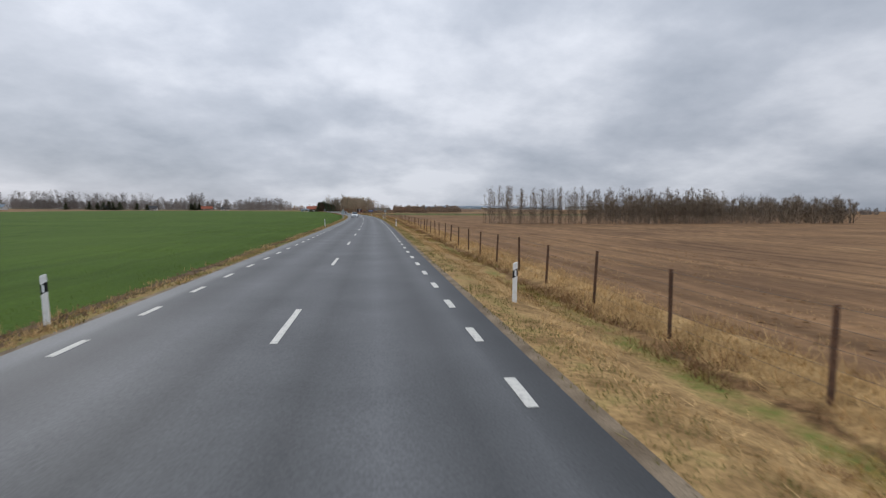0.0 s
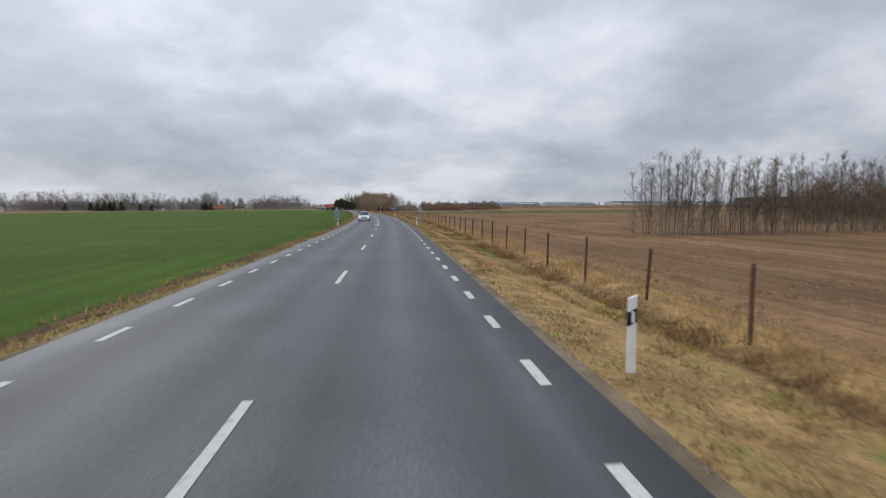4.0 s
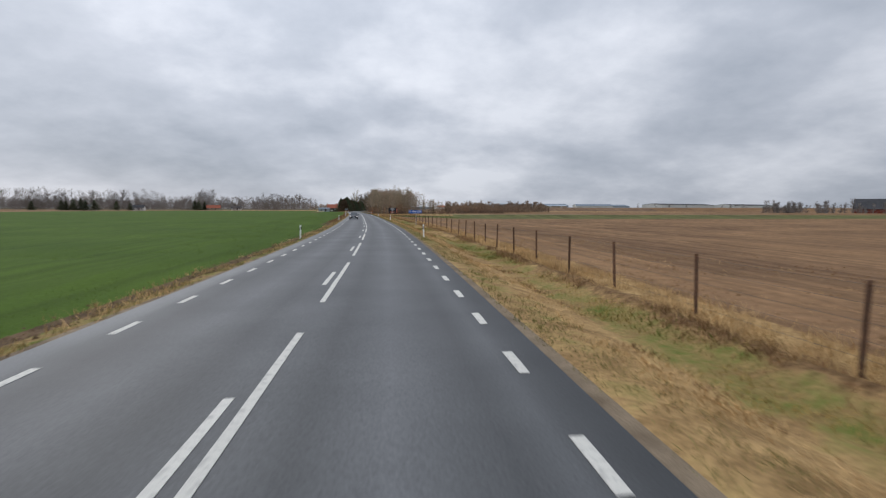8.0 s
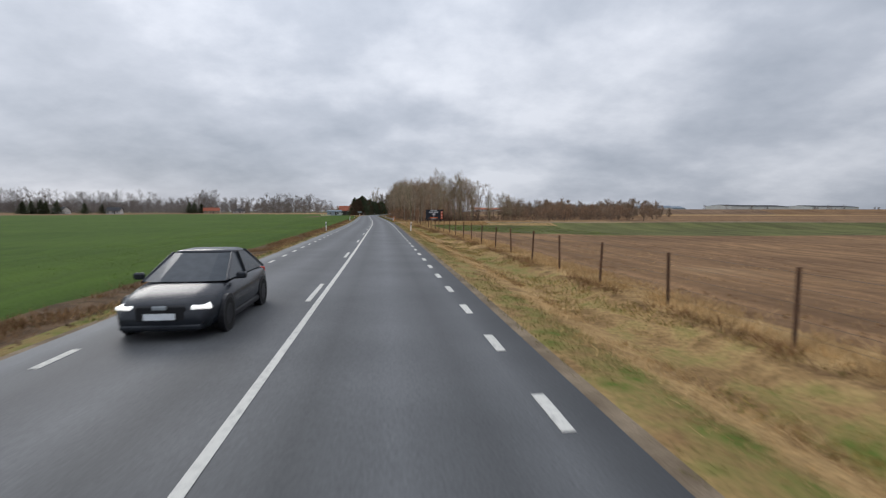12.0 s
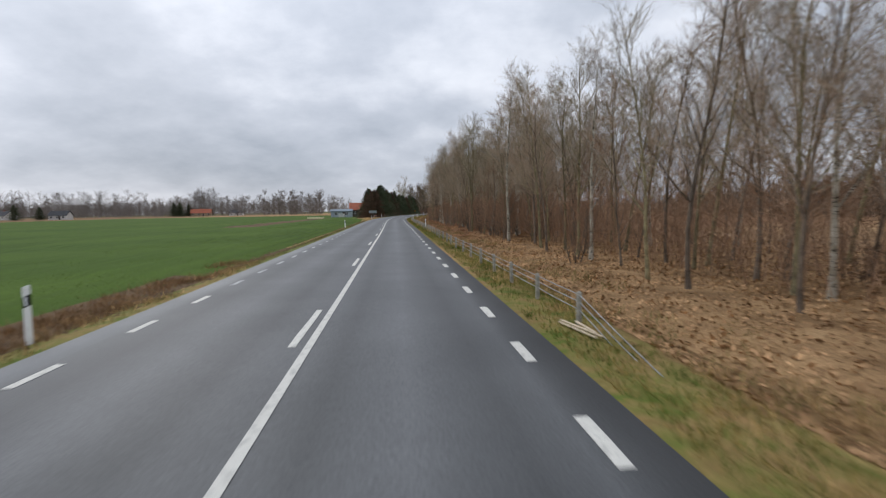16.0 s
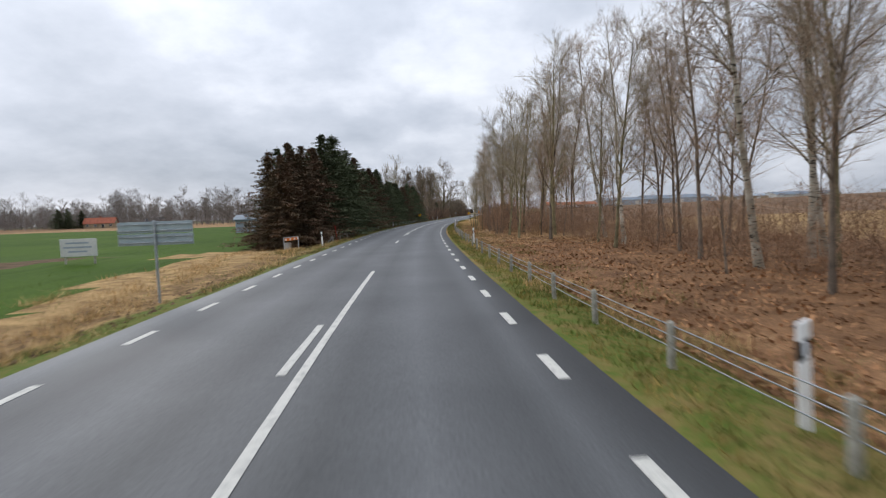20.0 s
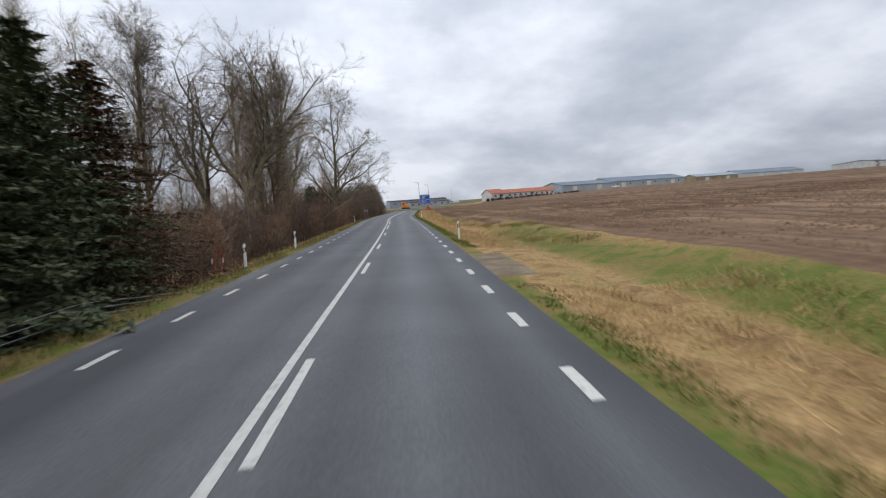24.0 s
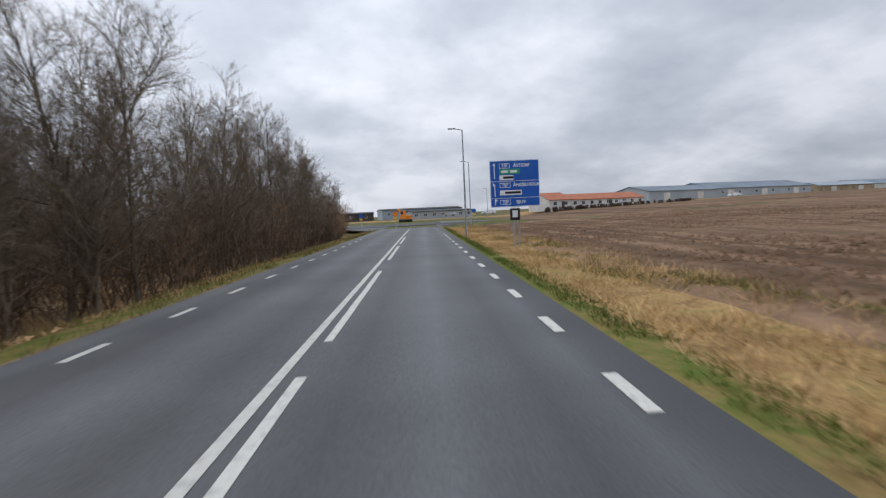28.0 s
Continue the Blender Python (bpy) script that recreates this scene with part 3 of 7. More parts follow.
def side(s):
    """The way to the right of the road at s."""
    d = centre(np.asarray(s) + 3.0) - centre(np.asarray(s) - 3.0)
    d /= np.linalg.norm(d, axis=-1, keepdims=True)
    return np.stack([d[..., 1], -d[..., 0]], -1)


def land(s, lat):
    """Plan place at s along the road and lat to its right; far out, rows run straight across."""
    s, lat = np.broadcast_arrays(np.asarray(s, float), np.asarray(lat, float))
    near = np.clip(lat, -60, 60)
    return centre(s) + side(s) * near[..., None] + (lat - near)[..., None] * np.array([1.0, 0.0])


def smooth(a, b, x):
    t = np.clip((np.asarray(x, float) - a) / (b - a), 0, 1)
    return t * t * (3 - 2 * t)


R_FENCE = ((4.0, -0.05), (4.7, -0.06), (5.4, -0.14), (6.6, -0.42), (7.4, -0.40), (8.3, -0.16), (10, -0.20), (18, -0.55), (30, -0.95), (60, -1.1), (160, -0.9), (420, 0.0), (4000, 0.0))
R_WOOD = ((4.0, -0.05), (4.6, -0.05), (5.4, -0.14), (6.8, -0.50), (8.5, -0.32), (20, -0.1), (60, 0.2), (4000, 0.5))
R_HILL = ((4.0, -0.05), (4.4, -0.05), (5.4, -0.22), (7.5, -0.55), (9.5, -0.25), (12.0, 0.25), (25, 0.85), (60, 2.1), (130, 3.6), (4000, 4.2))
R_END = ((4.0, -0.05), (4.5, -0.05), (5.4, -0.16), (6.6, -0.15), (8.0, 0.02), (25, 0.45), (60, 1.5), (130, 3.2), (4000, 4.2))
L_FIELD = ((4.0, -0.05), (4.6, -0.06), (5.2, -0.16), (6.0, -0.12), (8, -0.05), (60, 0.0), (4000, 0.0))
L_WOOD = ((4.0, -0.05), (4.8, -0.06), (6.0, -0.25), (8.0, -0.8), (25, -0.7), (60, -0.2), (4000, 0.0))


# how far out the field fence stands
FENCE_AT = (0, 35, 60, 90, 157, 190, 256, 285, 327, 345)
FENCE_OUT = (7.85, 7.85, 7.95, 8.05, 8.65, 8.75, 9.0, 9.0, 8.35, 8.4)


def _prof(p, lat):
    return np.interp(lat, [a for a, _ in p], [b for _, b in p])


def height(s, lat):
    s, lat = np.broadcast_arrays(np.asarray(s, float), np.asarray(lat, float))
    a = np.abs(lat)
    w1, w2, w3 = smooth(332, 352, s), smooth(560, 600, s), smooth(675, 712, s)
    r = _prof(R_FENCE, a) * (1 - w1) + _prof(R_WOOD, a) * w1
    r = r * (1 - w2) + _prof(R_HILL, a) * w2
    r = r * (1 - w3) + _prof(R_END, a) * w3
    # the farm track crosses the ditch on a level bed
    track = smooth(343, 347, s) * (1 - smooth(356, 361, s)) * smooth(4.0, 4.5, lat)
    r = r * (1 - track) + track * -0.06
    drive = smooth(612, 615, s) * (1 - smooth(621, 625, s)) * smooth(4.0, 4.5, lat) * (1 - smooth(6.2, 8, lat))
    r = r * (1 - drive) + drive * -0.06
    v1 = smooth(512, 530, s)
    l = _prof(L_FIELD, a) * (1 - v1) + _prof(L_WOOD, a) * v1
    flat = smooth(770, 800, s)
    z = np.where(lat > 0, r, l)
    return z * (1 - flat * (a < 40)) + flat * (a < 40) * -0.06


def place(s, lat, z=None, turn=0.0):
    """A pose on the ground, its y axis along the road."""
    p = land(s, lat)
    d = side(s)
    return pose(float(p[0]), float(p[1]), float(height(s, lat)) if z is None else z, 0, 0, math.degrees(math.atan2(d[1], d[0])) + turn)


# ---- the ground: one sheet out to the horizon ----
def ground_sheet():
    ss = np.r_[-700, -400, -200, -120, np.arange(-70, 800, STEP_S), 800, 815, 830, 850, 880, 920, 980, 1050, 1150, 1300, 1500, 1800, 2300, 3200, 4200]
    right = np.r_[3.9, 4.15, 4.42, 4.7, 5.0, 5.4, 6.0, 6.6, 7.0, 7.4, 7.9, 8.3, 9.0, 10.0, 11.2, 12.5, 14, 16, 18, 21, 25, 30, 36, 44, 54, 66, 82, 105, 135, 180, 250, 350, 500, 800, 1300, 2400]
    left = -np.r_[3.9, 4.15, 4.42, 5.0, 5.2, 5.5, 5.6, 6.0, 6.6, 7.4, 8, 9, 10.5, 12, 14, 17, 20, 25, 31, 40, 54, 66, 82, 105, 135, 180, 250, 350, 500, 800, 1300, 2400]
    la = np.r_[left[::-1], 0.0, right]
    S, Lt = np.meshgrid(ss, la, indexing="ij")
    xy = land(S, Lt)
    z = height(S, Lt)
    rng = np.random.default_rng(3)
    rough = np.clip((np.abs(Lt) - 5.0) / 3.0, 0, 1) * 0.045
    z = z + rng.normal(0, 1, z.shape) * rough
    z = np.where(np.abs(Lt) < 4.0, -0.07, z)
    v = np.dstack([xy, z]).reshape(-1, 3)
    n, m = S.shape
    i, j = np.meshgrid(np.arange(n - 1), np.arange(m - 1), indexing="ij")
    q = np.stack([i * m + j, i * m + j + 1, (i + 1) * m + j + 1, (i + 1) * m + j], -1).reshape(-1, 4)[:, ::-1]
    sc, lc = ((S[:-1, :-1] + S[1:, 1:]) / 2).ravel(), ((Lt[:-1, :-1] + Lt[1:, 1:]) / 2).ravel()
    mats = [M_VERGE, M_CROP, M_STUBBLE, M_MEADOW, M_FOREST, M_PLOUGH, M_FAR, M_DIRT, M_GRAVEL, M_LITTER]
    k = np.full(len(sc), 0)
    lf = lc < -5.52
    k[lf & (sc < 512)] = 1
    k[(lc < -4.4) & (lc > -5.55) & (sc < 395)] = 7
    k[(lc < -4.4) & (lc > -5.4 - 5.0 * smooth(480, 506, sc)) & (sc >= 395) & (sc < 530)] = 0
    k[(lc < -7.0) & (sc >= 530) & (sc < 800)] = 4
    k[(lc < -14) & (sc >= 505) & (sc < 640)] = 1
    k[(lc < -20) & (lc > -24.5) & (sc > 440) & (sc < 520)] = 7
    k[(lc < -200)] = 2
    fence = np.interp(sc, FENCE_AT, FENCE_OUT) + 0.9
    rf = lc > fence
    k[rf & (sc < 312)] = 2
    k[rf & (sc >= 312) & (sc < 347)] = 3
    k[(lc > 6.8) & (sc >= 356) & (sc < 565)] = 4
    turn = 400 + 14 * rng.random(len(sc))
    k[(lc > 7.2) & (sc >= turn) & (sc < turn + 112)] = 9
    k[(lc > 54) & (sc >= 347) & (sc < 600)] = 2
    k[(lc > 26) & (sc >= 478) & (sc < 566)] = 0
    k[(lc > 9.5) & (sc >= 560) & (sc < 640) & (lc > 11.5 - smooth(560, 600, sc) * 0)] = 5
    k[(lc > 9.0) & (sc >= 640) & (sc < 800)] = 5
    k[(lc > 7.0) & (sc >= 700) & (sc < 790)] = 5
    k[(lc > 250) & (sc < 640)] = 6
    k[(sc > 900)] = 6
    k[(sc > 776) & (sc < 880) & (np.abs(lc) < 60)] = 3
    k[(sc > 780) & (sc < 900) & (lc > 22)] = 5
    k[(np.abs(lc) > 4.1) & (np.abs(lc) < 4.42) & (sc < 357)] = 8
    k[(np.abs(lc) > 4.1) & (np.abs(lc) < 4.42) & (sc >= 357) & (sc < 790)] = 0
    # mown grass along the road, greenest before the barrier and along the bank
    k[(lc > 4.42) & (lc < 5.4) & (sc < 345)] = 0
    k[(lc < -5.1) & (lc > -6.6) & (sc > 225) & (sc < 380)] = 7
    k[(lc < -4.42) & (lc > -5.1) & (sc < 395)] = 0
    k[(lc > 250) & (sc < 640)] = 2
    k[(lc > 4.42) & (lc < 6.3) & (sc >= 357) & (sc < 566)] = 0
    k[(lc > 4.42) & (lc < 5.2) & (sc >= 566) & (sc < 770)] = 0
    k[(lc > 9.0) & (lc < 11.4) & (sc >= 580) & (sc < 645)] = 0
    k[(lc > 6.6) & (lc < 9.2) & (sc >= 645) & (sc < 705)] = 0
    k[(lc < -4.42) & (lc > -5.4) & (sc >= 395) & (sc < 790)] = 0
    # the gravel farm track
    k[(lc > 4.2) & (sc >= 349) & (sc < 354) & (lc < 160)] = 8
    k[(lc > 4.2) & (lc < 5.4) & (sc >= 345) & (sc < 357)] = 8
    k[(lc > 5.4) & (sc >= 343) & (sc < 349) & (lc < 40)] = 0
    k[(lc > 5.4) & (sc >= 354) & (sc < 357) & (lc < 40)] = 0
    k[(lc > 4.2) & (lc < 5.4) & (sc >= 615) & (sc < 621)] = 8
    k[(lc < -4.1) & (lc > -4.42) & (sc >= 560) & (sc < 790)] = 8
    me = tri_mesh("ground", v, q, mats, k)
    uv = me.uv_layers.new(name="land")
    sl = np.stack([S.ravel(), Lt.ravel()], -1)
    uv.data.foreach_set("uv", sl[q.ravel()].astype(np.float32).ravel())
    # what grows on the verges
    wave = 0.5 * np.sin(S * 0.21 + 1.3 * np.sin(Lt * 0.9)) + 0.5 * np.sin(S * 0.083 + Lt * 0.7 + 1.0)
    fo = np.interp(S, FENCE_AT, FENCE_OUT)

    def strip(a, b, soft=0.35):
        return smooth(a - soft, a + soft, Lt) * (1 - smooth(b - soft, b + soft, Lt))

    def reach(a, b, soft=8.0):
        return smooth(a - soft, a + soft, S) * (1 - smooth(b - soft, b + soft, S))

    early, woods, bank = 1 - smooth(340, 352, S), reach(352, 566), smooth(560, 574, S) * (1 - smooth(770, 790, S))
    green = early * (strip(4.3, 5.3 + 0.5 * smooth(120, 230, S)) * (0.30 + 0.16 * wave + 0.08 * smooth(120, 230, S)) + strip(6.5, fo - 0.6) * (0.36 + 0.28 * wave))
    green = green + woods * strip(3.7, 6.3) * (0.46 + 0.2 * wave)
    slope = 8.3 - 1.6 * smooth(640, 690, S)
    green = green + bank * (strip(3.6, 4.8, 0.2) * (0.62 + 0.2 * wave) + strip(slope, slope + 3.0 - 1.2 * smooth(640, 690, S), 0.5) * (0.62 + 0.30 * wave) * (1 - 0.75 * smooth(665, 700, S)) + strip(5.0, slope) * 0.22 * (1 + wave))
    green = green + strip(-5.3, -3.7) * (0.58 + 0.2 * wave + 0.45 * smooth(370, 400, S)) * (1 - smooth(500, 530, S)) + strip(-7.0, -3.7) * 0.55 * smooth(500, 530, S)
    dead = early * (strip(fo - 0.75, fo - 0.1, 0.2) * 0.75 + strip(6.25, 6.6, 0.15) * 0.55) + bank * strip(slope - 1.6, slope - 0.6, 0.4) * 0.45 * (0.6 + wave) * (1 - smooth(680, 700, S))
    dead = dead + woods * strip(6.0, 7.6) * (0.72 + 0.2 * wave)
    dead = dead + strip(-7.2, -5.3) * reach(478, 520, 10) * 0.5
    for layer, values in (("green", green), ("dead", dead)):
        me.attributes.new(layer, "FLOAT", "POINT").data.foreach_set("value", np.clip(values, 0, 1).astype(np.float32).ravel())
    me.shade_smooth()
    ob = new("ground", me)
    return tagged(ob, "flat farmland with green winter crop, stubble and ploughed soil", "ground", kind="structure")


ground_sheet()


def ribbon(name, s, lats, zs, material, parent=None, drift=None):
    """A strip that follows the road: a row of lats and heights at every s."""
    S, Lt = np.meshgrid(np.asarray(s, float), np.asarray(lats, float), indexing="ij")
    if drift is not None:
        Lt = Lt + drift(S)
    xy = land(S, Lt)
    z = np.broadcast_to(np.asarray(zs, float), S.shape)
    v = np.dstack([xy, z]).reshape(-1, 3)
    n, m = S.shape
    i, j = np.meshgrid(np.arange(n - 1), np.arange(m - 1), indexing="ij")
    q = np.stack([i * m + j, i * m + j + 1, (i + 1) * m + j + 1, (i + 1) * m + j], -1).reshape(-1, 4)[:, ::-1]
    me = tri_mesh(name, v, q, [material])
    uv = me.uv_layers.new(name="land")
    uv.data.foreach_set("uv", np.stack([S.ravel(), Lt.ravel()], -1)[q.ravel()].astype(np.float32).ravel())
    ob = new(name, me)
    ob.parent = parent
    return ob


road = ribbon("road", np.r_[-400, -200, np.arange(-80, 781, 2.0)], [-4.18, -4.12, -3.4, -1.7, 0, 1.7, 3.4, 4.12, 4.18], [-0.12, 0, 0.0, 0.012, 0.02, 0.012, 0.0, 0.0, -0.12], M_ASPHALT)
tagged(road, "grey asphalt country road with worn wheel tracks", "road", kind="structure")

# the road opens out towards the roundabout
fs = np.arange(758.0, 806.0, 2.0)
fl, fr = -4.0 - 17 * smooth(764, 806, fs) ** 1.4, 4.0 + 7 * smooth(780, 806, fs)
for edge, sgn in ((fl, -1), (fr, 1)):
    fv, fq = [], []
    for i, (a, b) in enumerate(zip(fs, edge)):
        p, q = land(a, sgn * 3.9), land(a, b)
        fv += [(p[0], p[1], 0.004), (q[0], q[1], 0.002), (q[0], q[1], -0.12)]
        if i:
            o = 3 * i
            fq += [(o - 3, o - 2, o + 1, o), (o - 2, o - 1, o + 2, o + 1)]
    me = tri_mesh("road_mouth", fv, fq if sgn > 0 else [f[::-1] for f in fq], [M_ASPHALT])
    me.uv_layers.new(name="land")
    share("road_mouth", me, road, Matrix())

# ---- painted lines ----
# the edge dashes are 1 m of every 3 m; the paint was laid a little unevenly
DASH_N = (-20, 0, 8, 16, 36, 41, 50, 61, 74, 87, 105, 112, 117, 130, 140, 150, 160, 170, 175, 195, 202, 208, 217, 226, 234, 252)
DASH_S = (-51.0, 9.1, 33.9, 58.0, 118.1, 133.5, 160.5, 194.0, 233.0, 272.0, 326.3, 346.6, 362.0, 400.7, 431.0, 460.9, 492.0, 522.6, 537.0, 596.2, 618.1, 636.6, 665.0, 693.3, 716.9, 771.0)


def mark_s(n):
    return float(np.interp(n, DASH_N, DASH_S))


def mark_z(lat):
    return float(np.interp(abs(lat), [0, 1.7, 3.4, 4.1], [0.02, 0.012, 0.0, 0.0]))


def mark_bm(length, width):
    bm = bmesh.new()
    rng = random.Random(int(length * 100))
    n = max(2, int(length))
    # slightly ragged edges
    top = []
    for i in range(n + 1):
        y = -length / 2 + length * i / n
        top.append((bm.verts.new((-width / 2 + rng.uniform(-0.006, 0.006), y, 0.006)), bm.verts.new((width / 2 + rng.uniform(-0.006, 0.006), y, 0.006))))
    for (a, b), (c, d) in zip(top[:-1], top[1:]):
        bm.faces.new((a, b, d, c))
    r = bmesh.ops.extrude_face_region(bm, geom=list(bm.faces))
    for v in [g for g in r["geom"] if isinstance(g, bmesh.types.BMVert)]:
        v.co.z = -0.003
    bmesh.ops.recalc_face_normals(bm, faces=list(bm.faces))
    return bm


def proto_mesh(bm, name, material):
    me = bpy.data.meshes.new(name)
    bm.to_mesh(me)
    bm.free()
    me.materials.append(material)
    return me


ME_EDGE = proto_mesh(mark_bm(1.05, 0.155), "edge_dash", M_PAINT)
ME_EDGE_W = proto_mesh(mark_bm(1.05, 0.145), "worn_edge_dash", M_PAINT_WORN)
ME_MID = proto_mesh(mark_bm(3.0, 0.13), "centre_dash", M_PAINT)
ME_LONG = proto_mesh(mark_bm(9.0, 0.13), "long_dash", M_PAINT)


def line_drift(s):
    """The centre paint wanders a little over the crown of the road."""
    return np.interp(s, [233, 262, 300, 335, 370, 400, 480, 501, 520, 600, 625], [-0.03, -0.03, 0.06, 0.17, 0.14, 0.17, 0.10, 0.12, 0.10, 0.05, 0.0])


def lay(name, me, s, lat):
    share(name, me, road, place(s, lat, mark_z(lat) + 0.004))


for n in range(-8, 247):
    lay("edge_dash", ME_EDGE, mark_s(n), 3.55)
# dashes of the far edge: worn away in the bend, whole elsewhere
far_v, far_q = [], []
for n in range(-10, 245):
    s0 = mark_s(n + 0.95)
    a = land([s0 - 0.52, s0 - 0.52, s0 + 0.52, s0 + 0.52], [-3.41, -3.27, -3.27, -3.41])
    far_q.append([len(far_v) + i for i in range(4)])
    far_v += [(p[0], p[1], 0.007) for p in a]
me = tri_mesh("far_edge_dashes", far_v, far_q, [M_PAINT, M_PAINT_WORN], [1 if 120 < n < 150 or 188 < n < 198 else 0 for n in range(-10, 245)])
ob = new("far_edge_dashes", me)
ob.parent = road
tagged(ob, "white dashed edge line, partly worn", kind="stuff")
for k in range(-4, 42):
    n = 4 * k + 0.37 - 0.0052 * 4 * k
    s0 = mark_s(n)
    if n < 38:
        lay("centre_dash", ME_MID, s0, -0.02)
    elif s0 < 491:
        lay("centre_dash", ME_MID, s0, -0.20 + float(line_drift(s0)))
    if 38 < n < 73:
        lay("long_dash", ME_LONG, mark_s(n + 0.05), 0.06)
lay("centre_dash", ME_MID, 520.0, 0.10)
for s0 in (533.4, 545.4, 557.4, 569.4, 581.5, 593.6, 605.9, 617.9, 627.0, 638.6):
    lay("centre_dash", ME_MID, s0, 0.24)
for s0 in (651.0, 663.8, 676.6, 689.2, 700.0, 710.4, 721.0, 734.0, 745.5):
    lay("long_dash", ME_LONG, s0, 0.22)
for a, b, lat in ((233.5, 349.0, 0.07), (359.5, 501.0, 0.07), (530.0, 770.0, -0.05)):
    ribbon("solid_line", np.r_[np.arange(a, b, 2.0), b], [lat - 0.065, lat + 0.065], [0.026, 0.026], M_PAINT, road, line_drift)
for i in range(5):
    lay("short_dash", ME_EDGE, 350.4 + 2.0 * i, 0.22)

# ---- fences ----
FENCE_N = (-13, 0, 7, 13, 20, 38, 45, 63, 70, 80, 85, 87)
FENCE_S = (-46.0, 5.8, 32.2, 55.4, 82.5, 156.9, 185.3, 256.7, 285.1, 325.3, 344.7, 352.6)


def fence_lat(s):
    return float(np.interp(s, FENCE_AT, FENCE_OUT))


def post_bm():
    """A rolled steel stake: a T section with a bevelled foot and a capped head."""
    bm = bmesh.new()
    add_box(bm, (0.085, 0.014, 1.78), (0, 0, 0.54), 0.003)
    add_box(bm, (0.014, 0.06, 1.76), (0, 0.036, 0.53), 0.003)
    add_box(bm, (0.092, 0.03, 0.03), (0, 0.006, 1.43), 0.005)
    for z in (0.1, 0.4, 0.7, 1.0, 1.36):
        add_box(bm, (0.03, 0.02, 0.02), (0, -0.014, z))
    return bm


def wires(name, parent, nodes, heights, r, material):
    """One strand per height, from post to post, sagging a little."""
    for h in heights:
        v, q = [], []
        pts = []
        for (x0, y0, z0), (x1, y1, z1) in zip(nodes[:-1], nodes[1:]):
            for t in (0.0, 0.5):
                pts.append((x0 + (x1 - x0) * t, y0 + (y1 - y0) * t, z0 + (z1 - z0) * t + h - (0.012 if t else 0)))
        x, y, z = nodes[-1]
        pts.append((x, y, z + h))
        for i, p in enumerate(pts):
            for a in range(3):
                c = 2 * math.pi * a / 3
                v.append((p[0] + r * math.cos(c), p[1], p[2] + r * math.sin(c)))
            if i:
                for a in range(3):
                    b = (a + 1) % 3
                    q.append((3 * i - 3 + a, 3 * i - 3 + b, 3 * i + b, 3 * i + a))
        ob = new(name, tri_mesh(name, v, q, [material]))
        ob.parent = parent


def field_fence():
    root = empty("field_fence", Matrix(), "long fence of rusty stakes and wire along the stubble field", "fence")
    me = proto_mesh(post_bm(), "post", M_RUST)
    rng = random.Random(4)
    nodes = []
    for n in range(FENCE_N[0], FENCE_N[-1] + 1):
        s = float(np.interp(n, FENCE_N, FENCE_S))
        lat = fence_lat(s) + rng.uniform(-0.06, 0.06)
        m = place(s, lat)
        z = m.translation.z
        nodes.append((m.translation.x, m.translation.y, z))
        share("post", me, root, m @ pose(0, 0, rng.uniform(-0.06, 0.05), rng.uniform(-2.2, 2.2), rng.uniform(-2.5, 2.5), rng.uniform(-8, 8)))
    wires("wire", root, nodes, (0.25, 0.52, 0.8, 1.08, 1.36), 0.0035, M_WIRE)
    # a slanting stay at the last stake
    bm = bmesh.new()
    a, b = place(348.8, 8.45), place(346.0, 8.9)
    rod(bm, a.translation + Vector((0, 0, 1.05)), b.translation, 0.045, 8)
    part("stay", bm, M_RUST, root)


field_fence()


def cable_barrier(name, label, s0, s1, lat, step, gone=()):
    root = empty(name, Matrix(), label, "barrier")
    bm = bmesh.new()
    add_tube(bm, 0.06, 0.055, 0.95, Matrix.Translation((0, 0, 0.16)), 9)
    add_tube(bm, 0.055, 0.02, 0.03, Matrix.Translation((0, 0, 0.65)), 9)
    me = proto_mesh(bm, "post", M_WOODPOST)
    nodes = []
    rng = random.Random(7)
    s = s0
    while s < s1:
        m = place(s, lat + rng.uniform(-0.03, 0.03))
        m.translation.z = max(m.translation.z, -0.2)
        nodes.append((m.translation.x + 0.0, m.translation.y, m.translation.z))
        share("post", me, root, m @ pose(0, 0, 0, rng.uniform(-2, 2), rng.uniform(-2, 2), 0))
        s += step
    a, b = place(s0 - 3.2, lat), place(s1 + 2.6, lat)
    # the cables run down into the ground at both ends
    low = [(a.translation.x, a.translation.y, a.translation.z - 0.62)] + nodes + [(b.translation.x, b.translation.y, b.translation.z - 0.62)]
    wires("cable", root, low, (0.30, 0.46, 0.60), 0.011, M_STEEL)
    return root


def plank_pile(s, lat, turn):
    root = empty("timber_planks", place(s, lat, turn=turn), "a few pale sawn planks lying in the grass", "planks")
    rp = random.Random(5)
    for i in range(4):
        bm = box_bm((0.07, 1.15 - 0.12 * i, 0.022), (0, 0, 0), 0.004)
        ob = part("plank", bm, M_PLANK, root)
        ob.matrix_local = pose(-0.09 + 0.06 * i, rp.uniform(-0.1, 0.1), 0.06 + 0.03 * (i % 2), 2, rp.uniform(-6, 6), rp.uniform(-7, 7))


plank_pile(369.3, 5.0, 10)
cable_barrier("cable_barrier", "low barrier of grey posts and steel cables beside the wood", 370.0, 572.0, 5.22, 2.83)
cable_barrier("cable_barrier", "low barrier of grey posts and steel cables beside the spruces", 525.9, 615.0, -5.85, 3.6)


